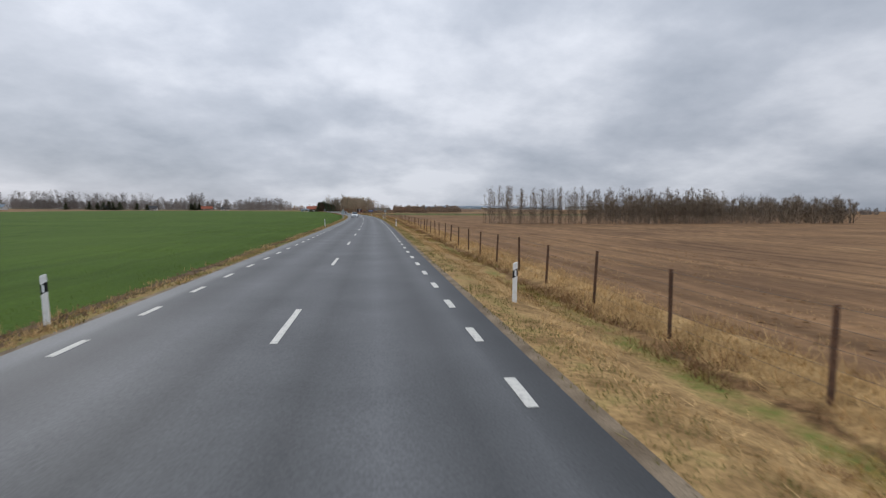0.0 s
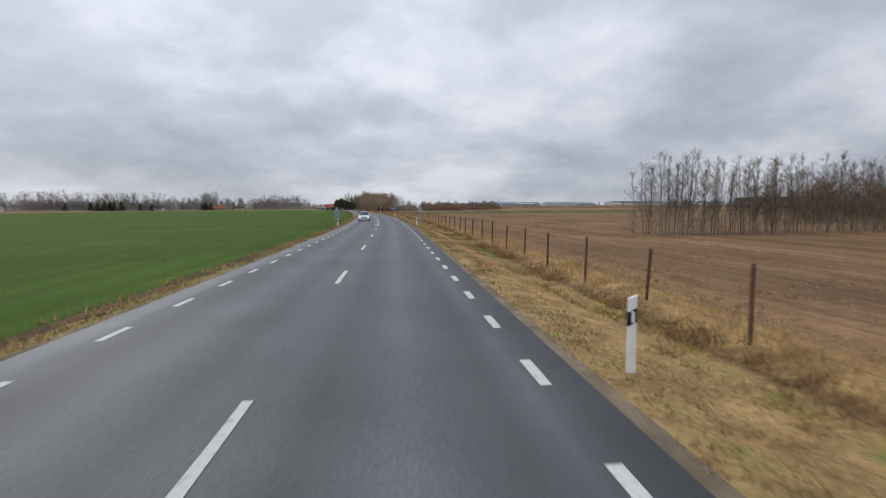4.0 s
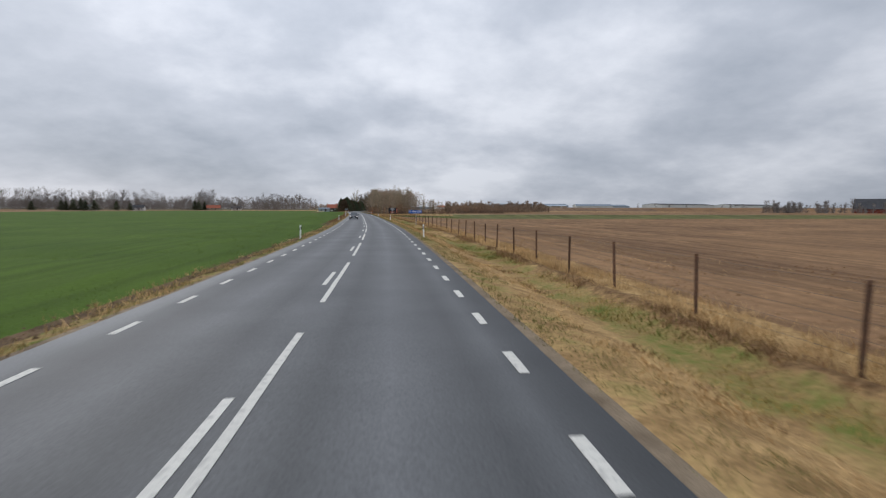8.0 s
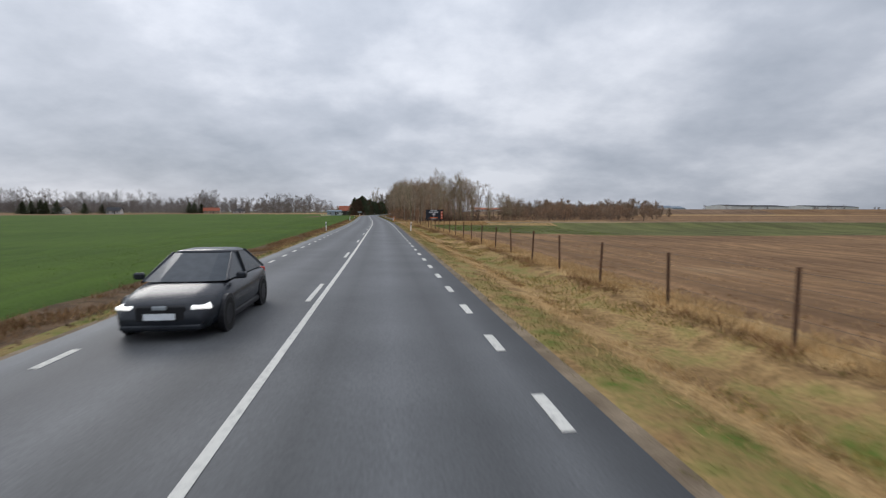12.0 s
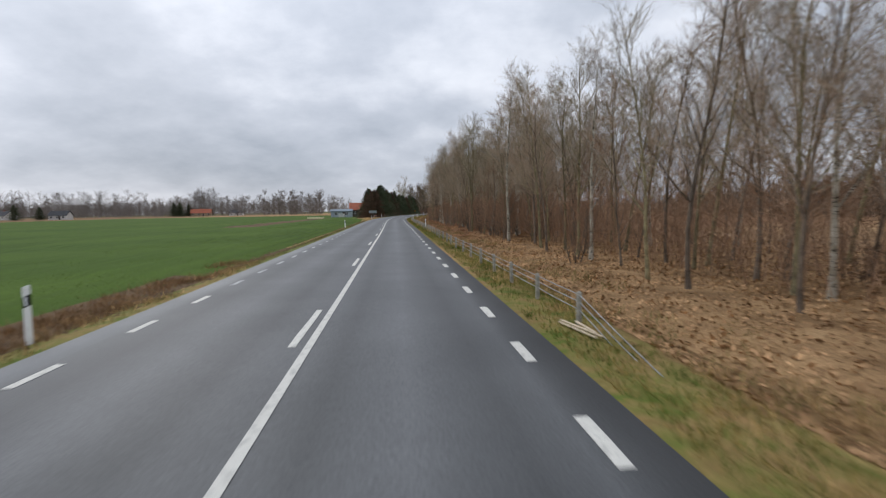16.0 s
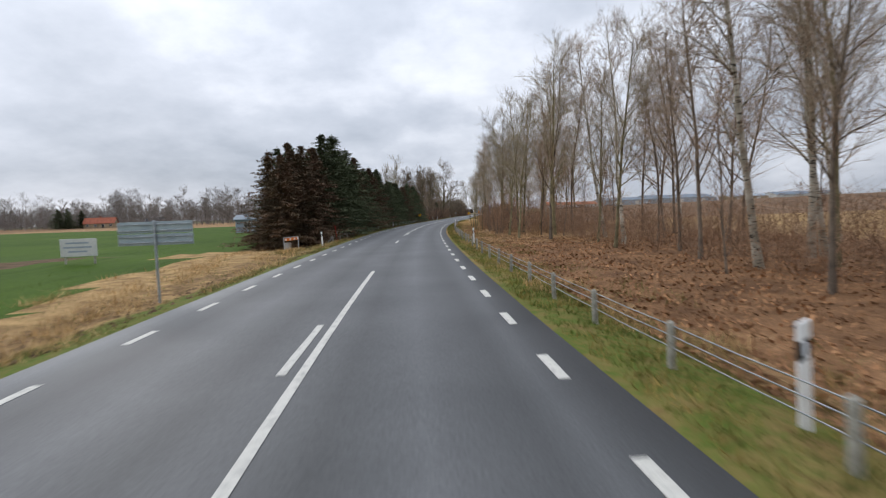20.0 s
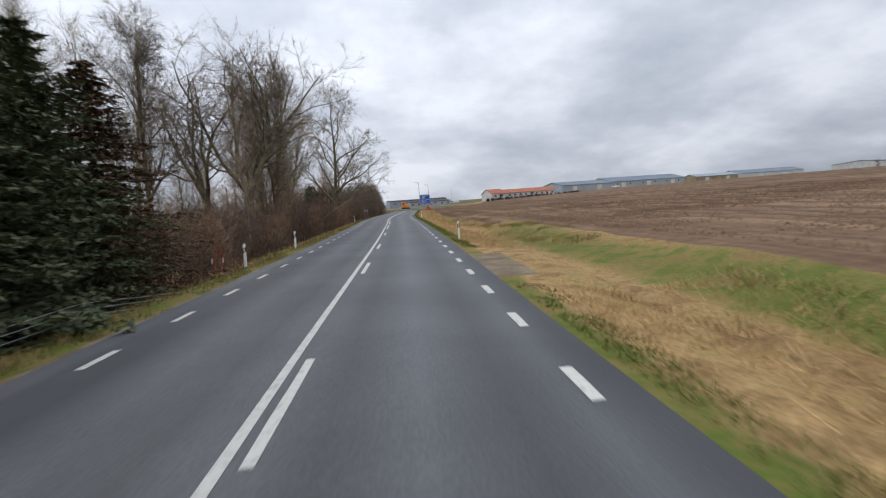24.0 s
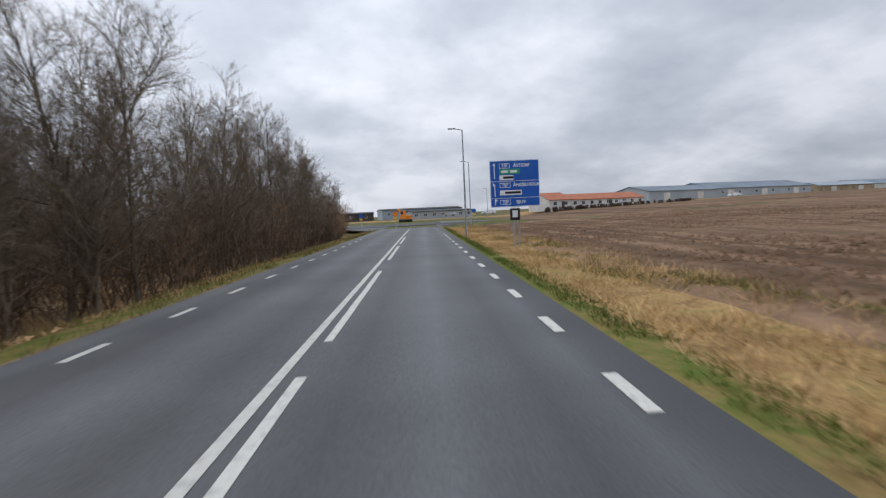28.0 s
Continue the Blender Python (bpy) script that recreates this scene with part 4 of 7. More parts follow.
# ---- marker posts ----
def delineator():
    root = empty("delineator", Matrix(), "white plastic roadside marker post with a black band and reflector", "marker post", "roadside marker posts")
    bm = bmesh.new()
    vs = add_box(bm, (0.125, 0.055, 1.30), (0, 0, 0.43))
    for v in vs:
        if v.co.z > 1.0:
            v.co.z += 0.03 if v.co.x > 0 else -0.02
    bmesh.ops.bevel(bm, geom=list(bm.edges), offset=0.016, segments=2, affect="EDGES", profile=0.5)
    part("post", bm, M_WHITE, root, smooth=False)
    bm = bmesh.new()
    vs = add_box(bm, (0.131, 0.061, 0.22), (0, 0, 0.80))
    for v in vs:
        v.co.z += v.co.x * 0.55
    bmesh.ops.bevel(bm, geom=list(bm.edges), offset=0.012, segments=1, affect="EDGES")
    part("band", bm, M_BLACK, root, "black band")
    part("reflector", box_bm((0.05, 0.012, 0.16), (0.0, -0.032, 0.80), 0.004), M_REFLECT, root, "white reflector")
    return root


MARKERS = ((13.0, 5.45), (73.1, 4.95), (131.7, 5.05), (191.9, 5.0), (251.2, 5.15), (308.5, 5.1), (362.5, 5.0), (427.9, 5.75), (487.0, 5.6), (518.4, 5.7), (556.0, 5.3), (629.6, 4.85), (680.4, 5.2),
           (11.3, -5.05), (72.6, -5.1), (131.2, -5.0), (191.4, -4.95), (252.0, -5.0), (311.0, -5.05), (370.2, -5.05), (430.5, -5.15), (490.4, -5.1), (522.0, -5.9), (622.6, -5.35), (633.2, -5.4), (680.7, -5.4), (566.0, -5.3))
first = None
rng = random.Random(11)
for s, lat in MARKERS:
    m = place(s, lat) @ pose(0, 0, 0, rng.uniform(-2.5, 2.5), rng.uniform(-3, 3), rng.uniform(-6, 6))
    m.translation.z = max(m.translation.z, -0.16)
    if first is None:
        first = delineator()
        first.matrix_world = m
    else:
        copy_thing(first, m)


# ---- signs ----
def pole_bm(h, r=0.03, x=0.0, below=0.4):
    bm = bmesh.new()
    add_tube(bm, r, r, h + below, Matrix.Translation((x, 0, (h - below) / 2)), 12)
    add_tube(bm, r * 1.1, r * 0.7, 0.02, Matrix.Translation((x, 0, h + 0.01)), 12)
    return bm


def tri_bm(w, t=0.012, y=0.0, z=0.0):
    """A triangular plate with rounded corners, its foot at z."""
    bm = bmesh.new()
    h = w * 0.866
    c = [(-w / 2, 0), (w / 2, 0), (0, h)]
    cx, cz = 0, h / 3
    pts = []
    for i, (px, pz) in enumerate(c):
        for j in (-1, 0, 1):
            nx, nz = c[(i + (1 if j > 0 else -1)) % 3] if j else (px, pz)
            if j:
                pts.append((px + (nx - px) * 0.07, pz + (nz - pz) * 0.07))
            else:
                pts.append((px + (cx - px) * 0.045, pz + (cz - pz) * 0.045))
    f = bm.faces.new([bm.verts.new((px, y, z + pz)) for px, pz in pts])
    r = bmesh.ops.extrude_face_region(bm, geom=[f])
    for v in [g for g in r["geom"] if isinstance(g, bmesh.types.BMVert)]:
        v.co.y += t
    bmesh.ops.recalc_face_normals(bm, faces=list(bm.faces))
    return bm


def warning_back(s, lat, z0, w, plate, label):
    """A warning sign seen from behind, on two poles, with its brackets."""
    root = empty("warning_sign", place(s, lat), label, "road sign", "warning signs seen from behind")
    for x in (-0.12, 0.12):
        part("pole", pole_bm(z0 + w * 0.72, 0.028, x), M_STEEL, root)
    part("triangle", tri_bm(w, 0.012, 0.03, z0), M_SIGNBACK, root, "grey back of a triangular plate")
    for k in (0.12, 0.42, 0.62):
        hw = w * (1 - k / 0.9) * 0.5
        part("bracket", box_bm((max(0.3, hw * 1.6), 0.03, 0.035), (0, 0.012, z0 + w * k), 0.004), M_STEEL, root)
    if plate:
        part("plate", box_bm((w * 0.78, 0.012, plate), (0, 0.036, z0 - plate / 2 - 0.02), 0.003), M_SIGNBACK, root, "grey back of a rectangular plate")
        for i in range(4):
            part("bracket", box_bm((w * 0.76, 0.03, 0.022), (0, 0.014, z0 - plate * (0.14 + 0.24 * i) - 0.02), 0.003), M_STEEL, root)
    else:
        part("plate", box_bm((0.40, 0.012, 0.34), (0, 0.05, z0 + 0.24), 0.003), M_SIGNBACK, root)


warning_back(134.2, 5.7, 2.0, 0.86, 0.0, "grey back of a triangular warning sign on two steel poles")
warning_back(133.6, -5.3, 1.78, 0.92, 0.6, "grey back of a triangular warning sign with a plate under it")


def name_sign():
    root = empty("place_name_sign", place(228.0, 7.68) @ Matrix.Translation((0, 0, 0.27)), "blue place name sign with white letters on a pole", "road sign")
    part("pole", pole_bm(1.66, 0.04, 0.12, 0.9), M_STEEL, root)
    part("panel", box_bm((2.04, 0.03, 0.50), (0, 0, 1.86), 0.006), M_BLUE, root)
    for z in (1.63, 2.09):
        part("border", box_bm((2.0, 0.006, 0.022), (0, -0.018, z), 0.002), M_SIGNWHITE, root)
    for x in (-0.995, 0.995):
        part("border", box_bm((0.022, 0.006, 0.48), (x, -0.018, 1.86), 0.002), M_SIGNWHITE, root)
    for z in (1.72, 1.99):
        part("bracket", box_bm((1.7, 0.03, 0.04), (0, 0.03, z), 0.004), M_STEEL, root)
    text_mesh("lettering", "N  VARALÖV", 0.225, Matrix.Translation((0.02, -0.0185, 1.86)) @ pose(0, 0, 0, 90), M_SIGNWHITE, root, 0.008)


name_sign()


def wheel(parent, m, r=0.33, w=0.2, rim=None):
    bm = bmesh.new()
    prof = [(r * 0.62, -w / 2), (r * 0.93, -w / 2), (r, -w * 0.32), (r, w * 0.32), (r * 0.93, w / 2), (r * 0.62, w / 2)]
    n = 20
    rings = [[bm.verts.new((x, a * math.cos(2 * math.pi * i / n), a * math.sin(2 * math.pi * i / n))) for a, x in prof] for i in range(n)]
    for i in range(n):
        for j in range(len(prof)):
            k = (j + 1) % len(prof)
            bm.faces.new((rings[i][j], rings[i][k], rings[(i + 1) % n][k], rings[(i + 1) % n][j]))
    bmesh.ops.recalc_face_normals(bm, faces=list(bm.faces))
    ob = part("wheel", bm, M_TYRE, parent)
    ob.matrix_local = m
    bm = bmesh.new()
    add_tube(bm, r * 0.63, r * 0.63, w * 0.6, pose(0, 0, 0, 0, 90, 0), 16)
    add_tube(bm, r * 0.2, r * 0.16, w * 0.85, pose(0, 0, 0, 0, 90, 0), 10)
    part("rim", bm, rim or M_RUST, ob, "" if rim else "rusty rim")


def billboard_trailer():
    root = empty("advertising_trailer", place(354.6, 13.3, turn=4), "old farm trailer with a dark advertising board by the farm track", "advertising trailer")
    w, h, zb = 3.75, 2.15, 0.50
    bm = box_bm((w, 0.06, h), (0, 0, zb + h / 2), 0.008)
    part("board", bm, M_BILL, root)
    f = -0.034
    for x in (-w / 2 + 0.03, w / 2 - 0.03):
        part("board_edge", box_bm((0.06, 0.09, h + 0.04), (x, 0, zb + h / 2), 0.006), M_BILL, root)
    text_mesh("lettering", "LUNCH FIKA", 0.19, Matrix.Translation((-0.2, f, zb + h - 0.24)) @ pose(0, 0, 0, 90), M_BILLTXT, root, 0.012)
    # the second line cannot be read
    for x, l in ((-0.78, 0.85), (0.28, 0.95)):
        part("text_bar", box_bm((l, 0.008, 0.17), (x, f, zb + h - 0.55), 0.003), M_BILLTXT, root)
    # a pale tree emblem over the name
    bm = bmesh.new()
    rngb = random.Random(3)
    for i in range(34):
        a, rr = rngb.uniform(0, 2 * math.pi), rngb.uniform(0.05, 0.36)
        add_tube(bm, rngb.uniform(0.035, 0.07), 0.03, 0.008, Matrix.Translation((-0.2 + rr * math.cos(a) * 1.05, f, zb + 1.16 + rr * math.sin(a) * 0.75)) @ pose(0, 0, 0, 90), 7)
    add_box(bm, (0.07, 0.008, 0.36), (-0.2, f, zb + 0.80))
    add_box(bm, (0.34, 0.008, 0.045), (-0.2, f, zb + 0.66))
    part("emblem", bm, M_BILLTXT, root, "white tree emblem")
    part("name_bar", box_bm((1.75, 0.008, 0.20), (-0.2, f, zb + 0.46), 0.003), M_BILLORANGE, root, "orange bar of writing")
    part("text_bar", box_bm((1.05, 0.008, 0.10), (-0.2, f, zb + 0.22), 0.003), M_BILLTXT, root)
    for i in range(3):
        part("pictogram", box_bm((0.40, 0.02, 0.46), (w / 2 - 0.32, f - 0.004, zb + 0.42 + i * 0.58), 0.006), M_BILLORANGE, root, "orange square with a white symbol")
        part("symbol", box_bm((0.22, 0.01, 0.09 + 0.05 * i), (w / 2 - 0.32, f - 0.016, zb + 0.42 + i * 0.58), 0.003), M_BILLTXT, root)
    bm = bmesh.new()
    for x in (-1.2, 1.2):
        add_box(bm, (0.10, 1.5, 0.12), (x, 0.6, 0.44), 0.01)
    for y in (0.0, 1.2):
        add_box(bm, (3.5, 0.1, 0.12), (0, y, 0.42), 0.01)
    rod(bm, (-1.2, 1.2, 0.5), (-1.2, 0.05, 2.2), 0.03)
    rod(bm, (1.2, 1.2, 0.5), (1.2, 0.05, 2.2), 0.03)
    rod(bm, (-1.75, 0.6, 0.42), (-2.7, 0.6, 0.3), 0.04)
    part("chassis", bm, M_RUST, root, "rusty chassis")
    for x in (-1.45, 0.35, 1.35):
        for y in (-0.02, 1.3):
            wheel(root, Matrix.Translation((x, y, 0.31)))


billboard_trailer()


def orange_stakes(s, lat, n, colour, h, label, spread=0.5):
    root = empty("plough_stakes", place(s, lat), label, "marker stakes")
    r2 = random.Random(int(s))
    for i in range(n):
        bm = bmesh.new()
        rod(bm, (spread * (i - n / 2 + 0.5), r2.uniform(-0.2, 0.2), -0.3), (spread * (i - n / 2 + 0.5) + r2.uniform(-0.22, 0.22), r2.uniform(-0.2, 0.2), h * r2.uniform(0.85, 1.1)), 0.022, 8)
        st = part("stake", bm, colour, root)
        bm = bmesh.new()
        rod(bm, (spread * (i - n / 2 + 0.5), -0.03, h * 0.45), (spread * (i - n / 2 + 0.5) + 0.02, -0.03, h * 0.6), 0.026, 8)
        part("reflective_band", bm, M_SIGNWHITE, st)
    return root


orange_stakes(361.3, 4.95, 4, M_ORANGE, 1.35, "leaning orange stakes and netting beside the ditch end", 0.16)
orange_stakes(622.0, -6.3, 2, M_RED, 1.3, "two thin red plough stakes beside the road", 0.45)
orange_stakes(526.6, -5.6, 1, M_RED, 1.6, "thin red plough stake beside the barrier", 0.3)


def board_back(s, lat, w, h, z0, poles, label, rows=2):
    root = empty("road_sign", place(s, lat), label, "road sign")
    for x in poles:
        part("pole", pole_bm(z0 + h, 0.035, x), M_STEEL, root)
    for i in range(rows):
        part("panel", box_bm((w, 0.02, h / rows - 0.02), (0, 0.05, z0 + h * (i + 0.5) / rows), 0.004), M_SIGNBACK, root)
        for k in (0.25, 0.75):
            part("bracket", box_bm((w * 0.98, 0.035, 0.03), (0, 0.02, z0 + h * (i + k) / rows), 0.004), M_STEEL, root)
    return root


board_back(496.8, -5.45, 2.05, 0.68, 1.62, (-0.0,), "grey back of a wide two-part road sign on one pole")
board_back(697.0, -4.95, 0.75, 0.38, 1.42, (-0.28, 0.28), "small grey back of a sign on two poles")


def work_fence():
    root = empty("roadwork_board", place(519.4, -7.6, turn=80), "orange roadwork board on a steel frame", "roadwork board")
    part("rail", box_bm((2.4, 0.05, 0.06), (0, 0, 0.98), 0.01), M_STEEL, root)
    for x in (-1.18, 1.18):
        part("leg", box_bm((0.06, 0.06, 1.2), (x, 0, 0.4), 0.01), M_STEEL, root)
    part("board", box_bm((2.2, 0.025, 0.20), (0, -0.03, 0.84), 0.006), M_ORANGE, root)
    for x in (-0.95, -0.25, 0.45, 1.0):
        part("stripe", box_bm((0.22, 0.008, 0.14), (x, -0.046, 0.84), 0.002), M_SIGNWHITE, root)
    part("post_box", box_bm((0.45, 0.35, 0.62), (0.25, 0.4, 0.25), 0.03), M_CONCRETE, root, "grey box")


work_fence()


def ring_sign(s, lat, z, r, label, back=False, seed=0):
    root = empty("speed_sign", place(s, lat, turn=-6 if lat > 0 else 4), label, "road sign")
    part("pole", pole_bm(z + 0.1, 0.03, 0, 0.9), M_STEEL, root)
    for name, rr, y, m in (("disc", r, -0.045, M_ORANGE), ("ring", r * 1.0, -0.05, M_RED), ("face", r * 0.80, -0.058, M_YELLOW)):
        bm = bmesh.new()
        add_tube(bm, rr, rr, 0.012, Matrix.Translation((0, y, z)) @ pose(0, 0, 0, 90), 32)
        part(name, bm, m, root)
    if not back:
        text_mesh("lettering", "70", r * 0.75, Matrix.Translation((0, -0.066, z)) @ pose(0, 0, 0, 90), M_BLACK, root, 0.012)


ring_sign(602.6, 6.05, 1.96, 0.34, "orange temporary speed sign with 70 in a red ring")
ring_sign(602.4, -5.75, 1.80, 0.34, "orange temporary speed sign with 70 beside the barrier")


def work_triangle():
    root = empty("roundabout_sign", place(676.3, 6.1), "orange triangular temporary warning sign with a black symbol", "road sign")
    part("pole", pole_bm(2.1, 0.03, 0, 0.6), M_STEEL, root)
    part("triangle", tri_bm(0.90, 0.012, -0.05, 1.44), M_RED, root, "red border")
    part("face", tri_bm(0.70, 0.008, -0.06, 1.505), M_ORANGE, root, "orange face")
    # three curved arrows in a ring
    for i in range(3):
        bm = bmesh.new()
        for k in range(5):
            a, b = radians(30 + 120 * i + 18 * k), radians(48 + 120 * i + 18 * k)
            rod(bm, (0.115 * math.cos(a), -0.070, 1.71 + 0.115 * math.sin(a)), (0.115 * math.cos(b), -0.070, 1.71 + 0.115 * math.sin(b)), 0.022, 6)
        a = radians(130 + 120 * i)
        r = bmesh.ops.create_cone(bm, cap_ends=True, segments=3, radius1=0.06, radius2=0.06, depth=0.008)
        bmesh.ops.transform(bm, matrix=Matrix.Translation((0.115 * math.cos(a), -0.072, 1.71 + 0.115 * math.sin(a))) @ pose(0, 0, 0, 90) @ pose(0, 0, 0, 0, 0, math.degrees(a) + 90), verts=r["verts"])
        part("arrow", bm, M_BLACK, root)


work_triangle()


def direction_sign():
    root = empty("direction_sign", place(735.6, 6.6), "large blue direction sign with white writing on two lattice posts", "road sign")
    w, h, z0 = 2.6, 2.42, 2.12
    part("panel", box_bm((w, 0.05, h), (0, 0, z0 + h / 2), 0.01), M_BLUE, root)
    f = -0.028
    for z in (z0 + 0.02, z0 + 0.46, z0 + 1.34, z0 + h - 0.02):
        part("rule", box_bm((w - 0.02, 0.006, 0.022), (0, f, z), 0.002), M_SIGNWHITE, root)
    for x in (-w / 2 + 0.015, w / 2 - 0.015):
        part("rule", box_bm((0.022, 0.006, h - 0.02), (x, f, z0 + h / 2), 0.002), M_SIGNWHITE, root)
    rows = ((z0 + 2.14, "110", "ÅSTORP", 0.10), (z0 + 1.13, "107", "ÄNGELHOLM", 0.42), (z0 + 0.24, "107", "BJUV", 0.0))
    for z, num, name, dx in rows:
        part("route_box", box_bm((0.56, 0.008, 0.25), (-0.52, f, z), 0.004), M_SIGNWHITE, root, "white route number frame")
        part("route_field", box_bm((0.51, 0.008, 0.20), (-0.52, f - 0.003, z), 0.003), M_BLUE, root)
        text_mesh("lettering", num, 0.15, Matrix.Translation((-0.52, f - 0.008, z)) @ pose(0, 0, 0, 90), M_SIGNWHITE, root, 0.005)
        text_mesh("lettering", name, 0.17, Matrix.Translation((0.30 + dx * 0.75, f - 0.004, z)) @ pose(0, 0, 0, 90), M_SIGNWHITE, root, 0.005)
    part("route_plate", box_bm((1.08, 0.008, 0.27), (-0.26, f, z0 + 1.84), 0.006), M_GREEN_SIGN, root, "green plate with unreadable white writing")
    for x in (-0.52, -0.05):
        part("text_bar", box_bm((0.36, 0.008, 0.13), (x, f - 0.006, z0 + 1.84), 0.003), M_SIGNWHITE, root)
    for z, wd in ((z0 + 1.53, 0.74), (z0 + 0.74, 1.16)):
        part("white_plate", box_bm((wd, 0.008, 0.26), (-0.74 + wd / 2 - 0.06, f, z), 0.004), M_SIGNWHITE, root)
        part("text_bar", box_bm((wd * 0.72, 0.008, 0.12), (-0.74 + wd / 2 + 0.04, f - 0.006, z), 0.003), M_BLACK, root)
    # direction arrows
    for z, hh, tilt in ((z0 + 1.85, 0.72, 0), (z0 + 0.86, 0.62, 1), (z0 + 0.23, 0.26, -1)):
        bm = bmesh.new()
        add_box(bm, (0.045, 0.008, hh), (-1.06, f, z))
        r = bmesh.ops.create_cone(bm, cap_ends=True, segments=3, radius1=0.10, radius2=0.10, depth=0.008)
        head = Matrix.Translation((-1.06 - 0.05 * tilt, f, z + hh / 2)) @ pose(0, 0, 0, 90) @ pose(0, 0, 0, 0, 0, 90 + 55 * tilt)
        bmesh.ops.transform(bm, matrix=head, verts=r["verts"])
        part("arrow", bm, M_SIGNWHITE, root)
    for x in (-0.12, 0.14):
        bm = bmesh.new()
        for dx in (-0.05, 0.05):
            rod(bm, (x + dx, 0.08, -0.7), (x + dx, 0.08, z0 + h * 0.9), 0.018)
        for i in range(14):
            zz = -0.3 + 0.33 * i
            rod(bm, (x - 0.05, 0.08, zz), (x + 0.05, 0.08, zz + 0.16), 0.009)
            rod(bm, (x + 0.05, 0.08, zz + 0.16), (x - 0.05, 0.08, zz + 0.33), 0.009)
        part("lattice_post", bm, M_STEEL, root)
    part("small_sign", box_bm((0.52, 0.03, 0.62), (-0.05, -0.05, 1.72), 0.006), M_BLACK, root, "dark small sign under the panel")
    part("small_symbol", box_bm((0.28, 0.008, 0.36), (-0.05, -0.07, 1.74), 0.004), M_SIGNWHITE, root)


direction_sign()


def street_lamp(s, lat, h, arm=-1.0):
    root = empty("street_lamp", place(s, lat), "tall grey steel street lamp with a short arm", "street lamp", "street lamps at the junction")
    bm = bmesh.new()
    add_tube(bm, 0.085, 0.05, h, Matrix.Translation((0, 0, h / 2 - 0.1)), 12)
    add_tube(bm, 0.11, 0.10, 0.9, Matrix.Translation((0, 0, 0.4)), 12)
    part("pole", bm, M_STEEL, root)
    bm = bmesh.new()
    rod(bm, (0, 0, h - 0.12), (0.55 * arm, 0, h), 0.035, 8)
    part("arm", bm, M_STEEL, root)
    bm = bmesh.new()
    add_box(bm, (0.62, 0.2, 0.09), (0.8 * arm, 0, h + 0.02), 0.025)
    hd = part("head", bm, M_STEEL, root)
    part("lens", box_bm((0.4, 0.14, 0.02), (0.85 * arm, 0, h - 0.03), 0.005), M_REFLECT, hd)


street_lamp(748.6, 5.1, 8.4)
street_lamp(775.0, 8.0, 8.4)
street_lamp(806.0, -14.0, 8.4, 1.0)
street_lamp(850.0, 20.0, 8.4)
street_lamp(880.0, -34.0, 8.4)


# ---- things in the crop field ----
def field_banner():
    root = empty("field_banner", place(510.2, -24.1, turn=8), "long pale yellow banner stretched low over the crop", "banner")
    bm = bmesh.new()
    n = 14
    prev = None
    for i in range(n + 1):
        x = -2.4 + 4.8 * i / n
        y = 0.05 * math.sin(i * 1.3)
        a, b = bm.verts.new((x, y, 0.10)), bm.verts.new((x, y + 0.03, 0.52 + 0.03 * math.sin(i * 0.9)))
        if prev:
            bm.faces.new((prev[0], a, b, prev[1]))
        prev = (a, b)
    r = bmesh.ops.extrude_face_region(bm, geom=list(bm.faces))
    for v in [g for g in r["geom"] if isinstance(g, bmesh.types.BMVert)]:
        v.co.y += 0.012
    bmesh.ops.recalc_face_normals(bm, faces=list(bm.faces))
    part("cloth", bm, plain("pale_yellow_cloth", (0.72, 0.70, 0.42), 0.7), root)
    for x in (-2.42, -0.8, 0.8, 2.42):
        part("stake", box_bm((0.05, 0.05, 0.95), (x, 0.05, 0.2), 0.01), M_WOODPOST, root)


field_banner()


def white_board():
    root = empty("field_sign", place(509.9, -16.3, turn=10), "white board with unreadable writing on two posts in the crop", "sign board")
    part("board", box_bm((1.75, 0.05, 0.95), (0, 0, 0.95), 0.01), M_WALL_WHITE, root)
    for x in (-0.7, 0.7):
        part("post", box_bm((0.08, 0.08, 1.9), (x, 0.07, 0.45), 0.01), M_WOODPOST, root)
    for i, wd in enumerate((1.1, 1.35, 0.9)):
        part("text_bar", box_bm((wd, 0.008, 0.09), (-0.05, -0.03, 1.2 - 0.23 * i), 0.002), M_WALL_GREY, root)


white_board()

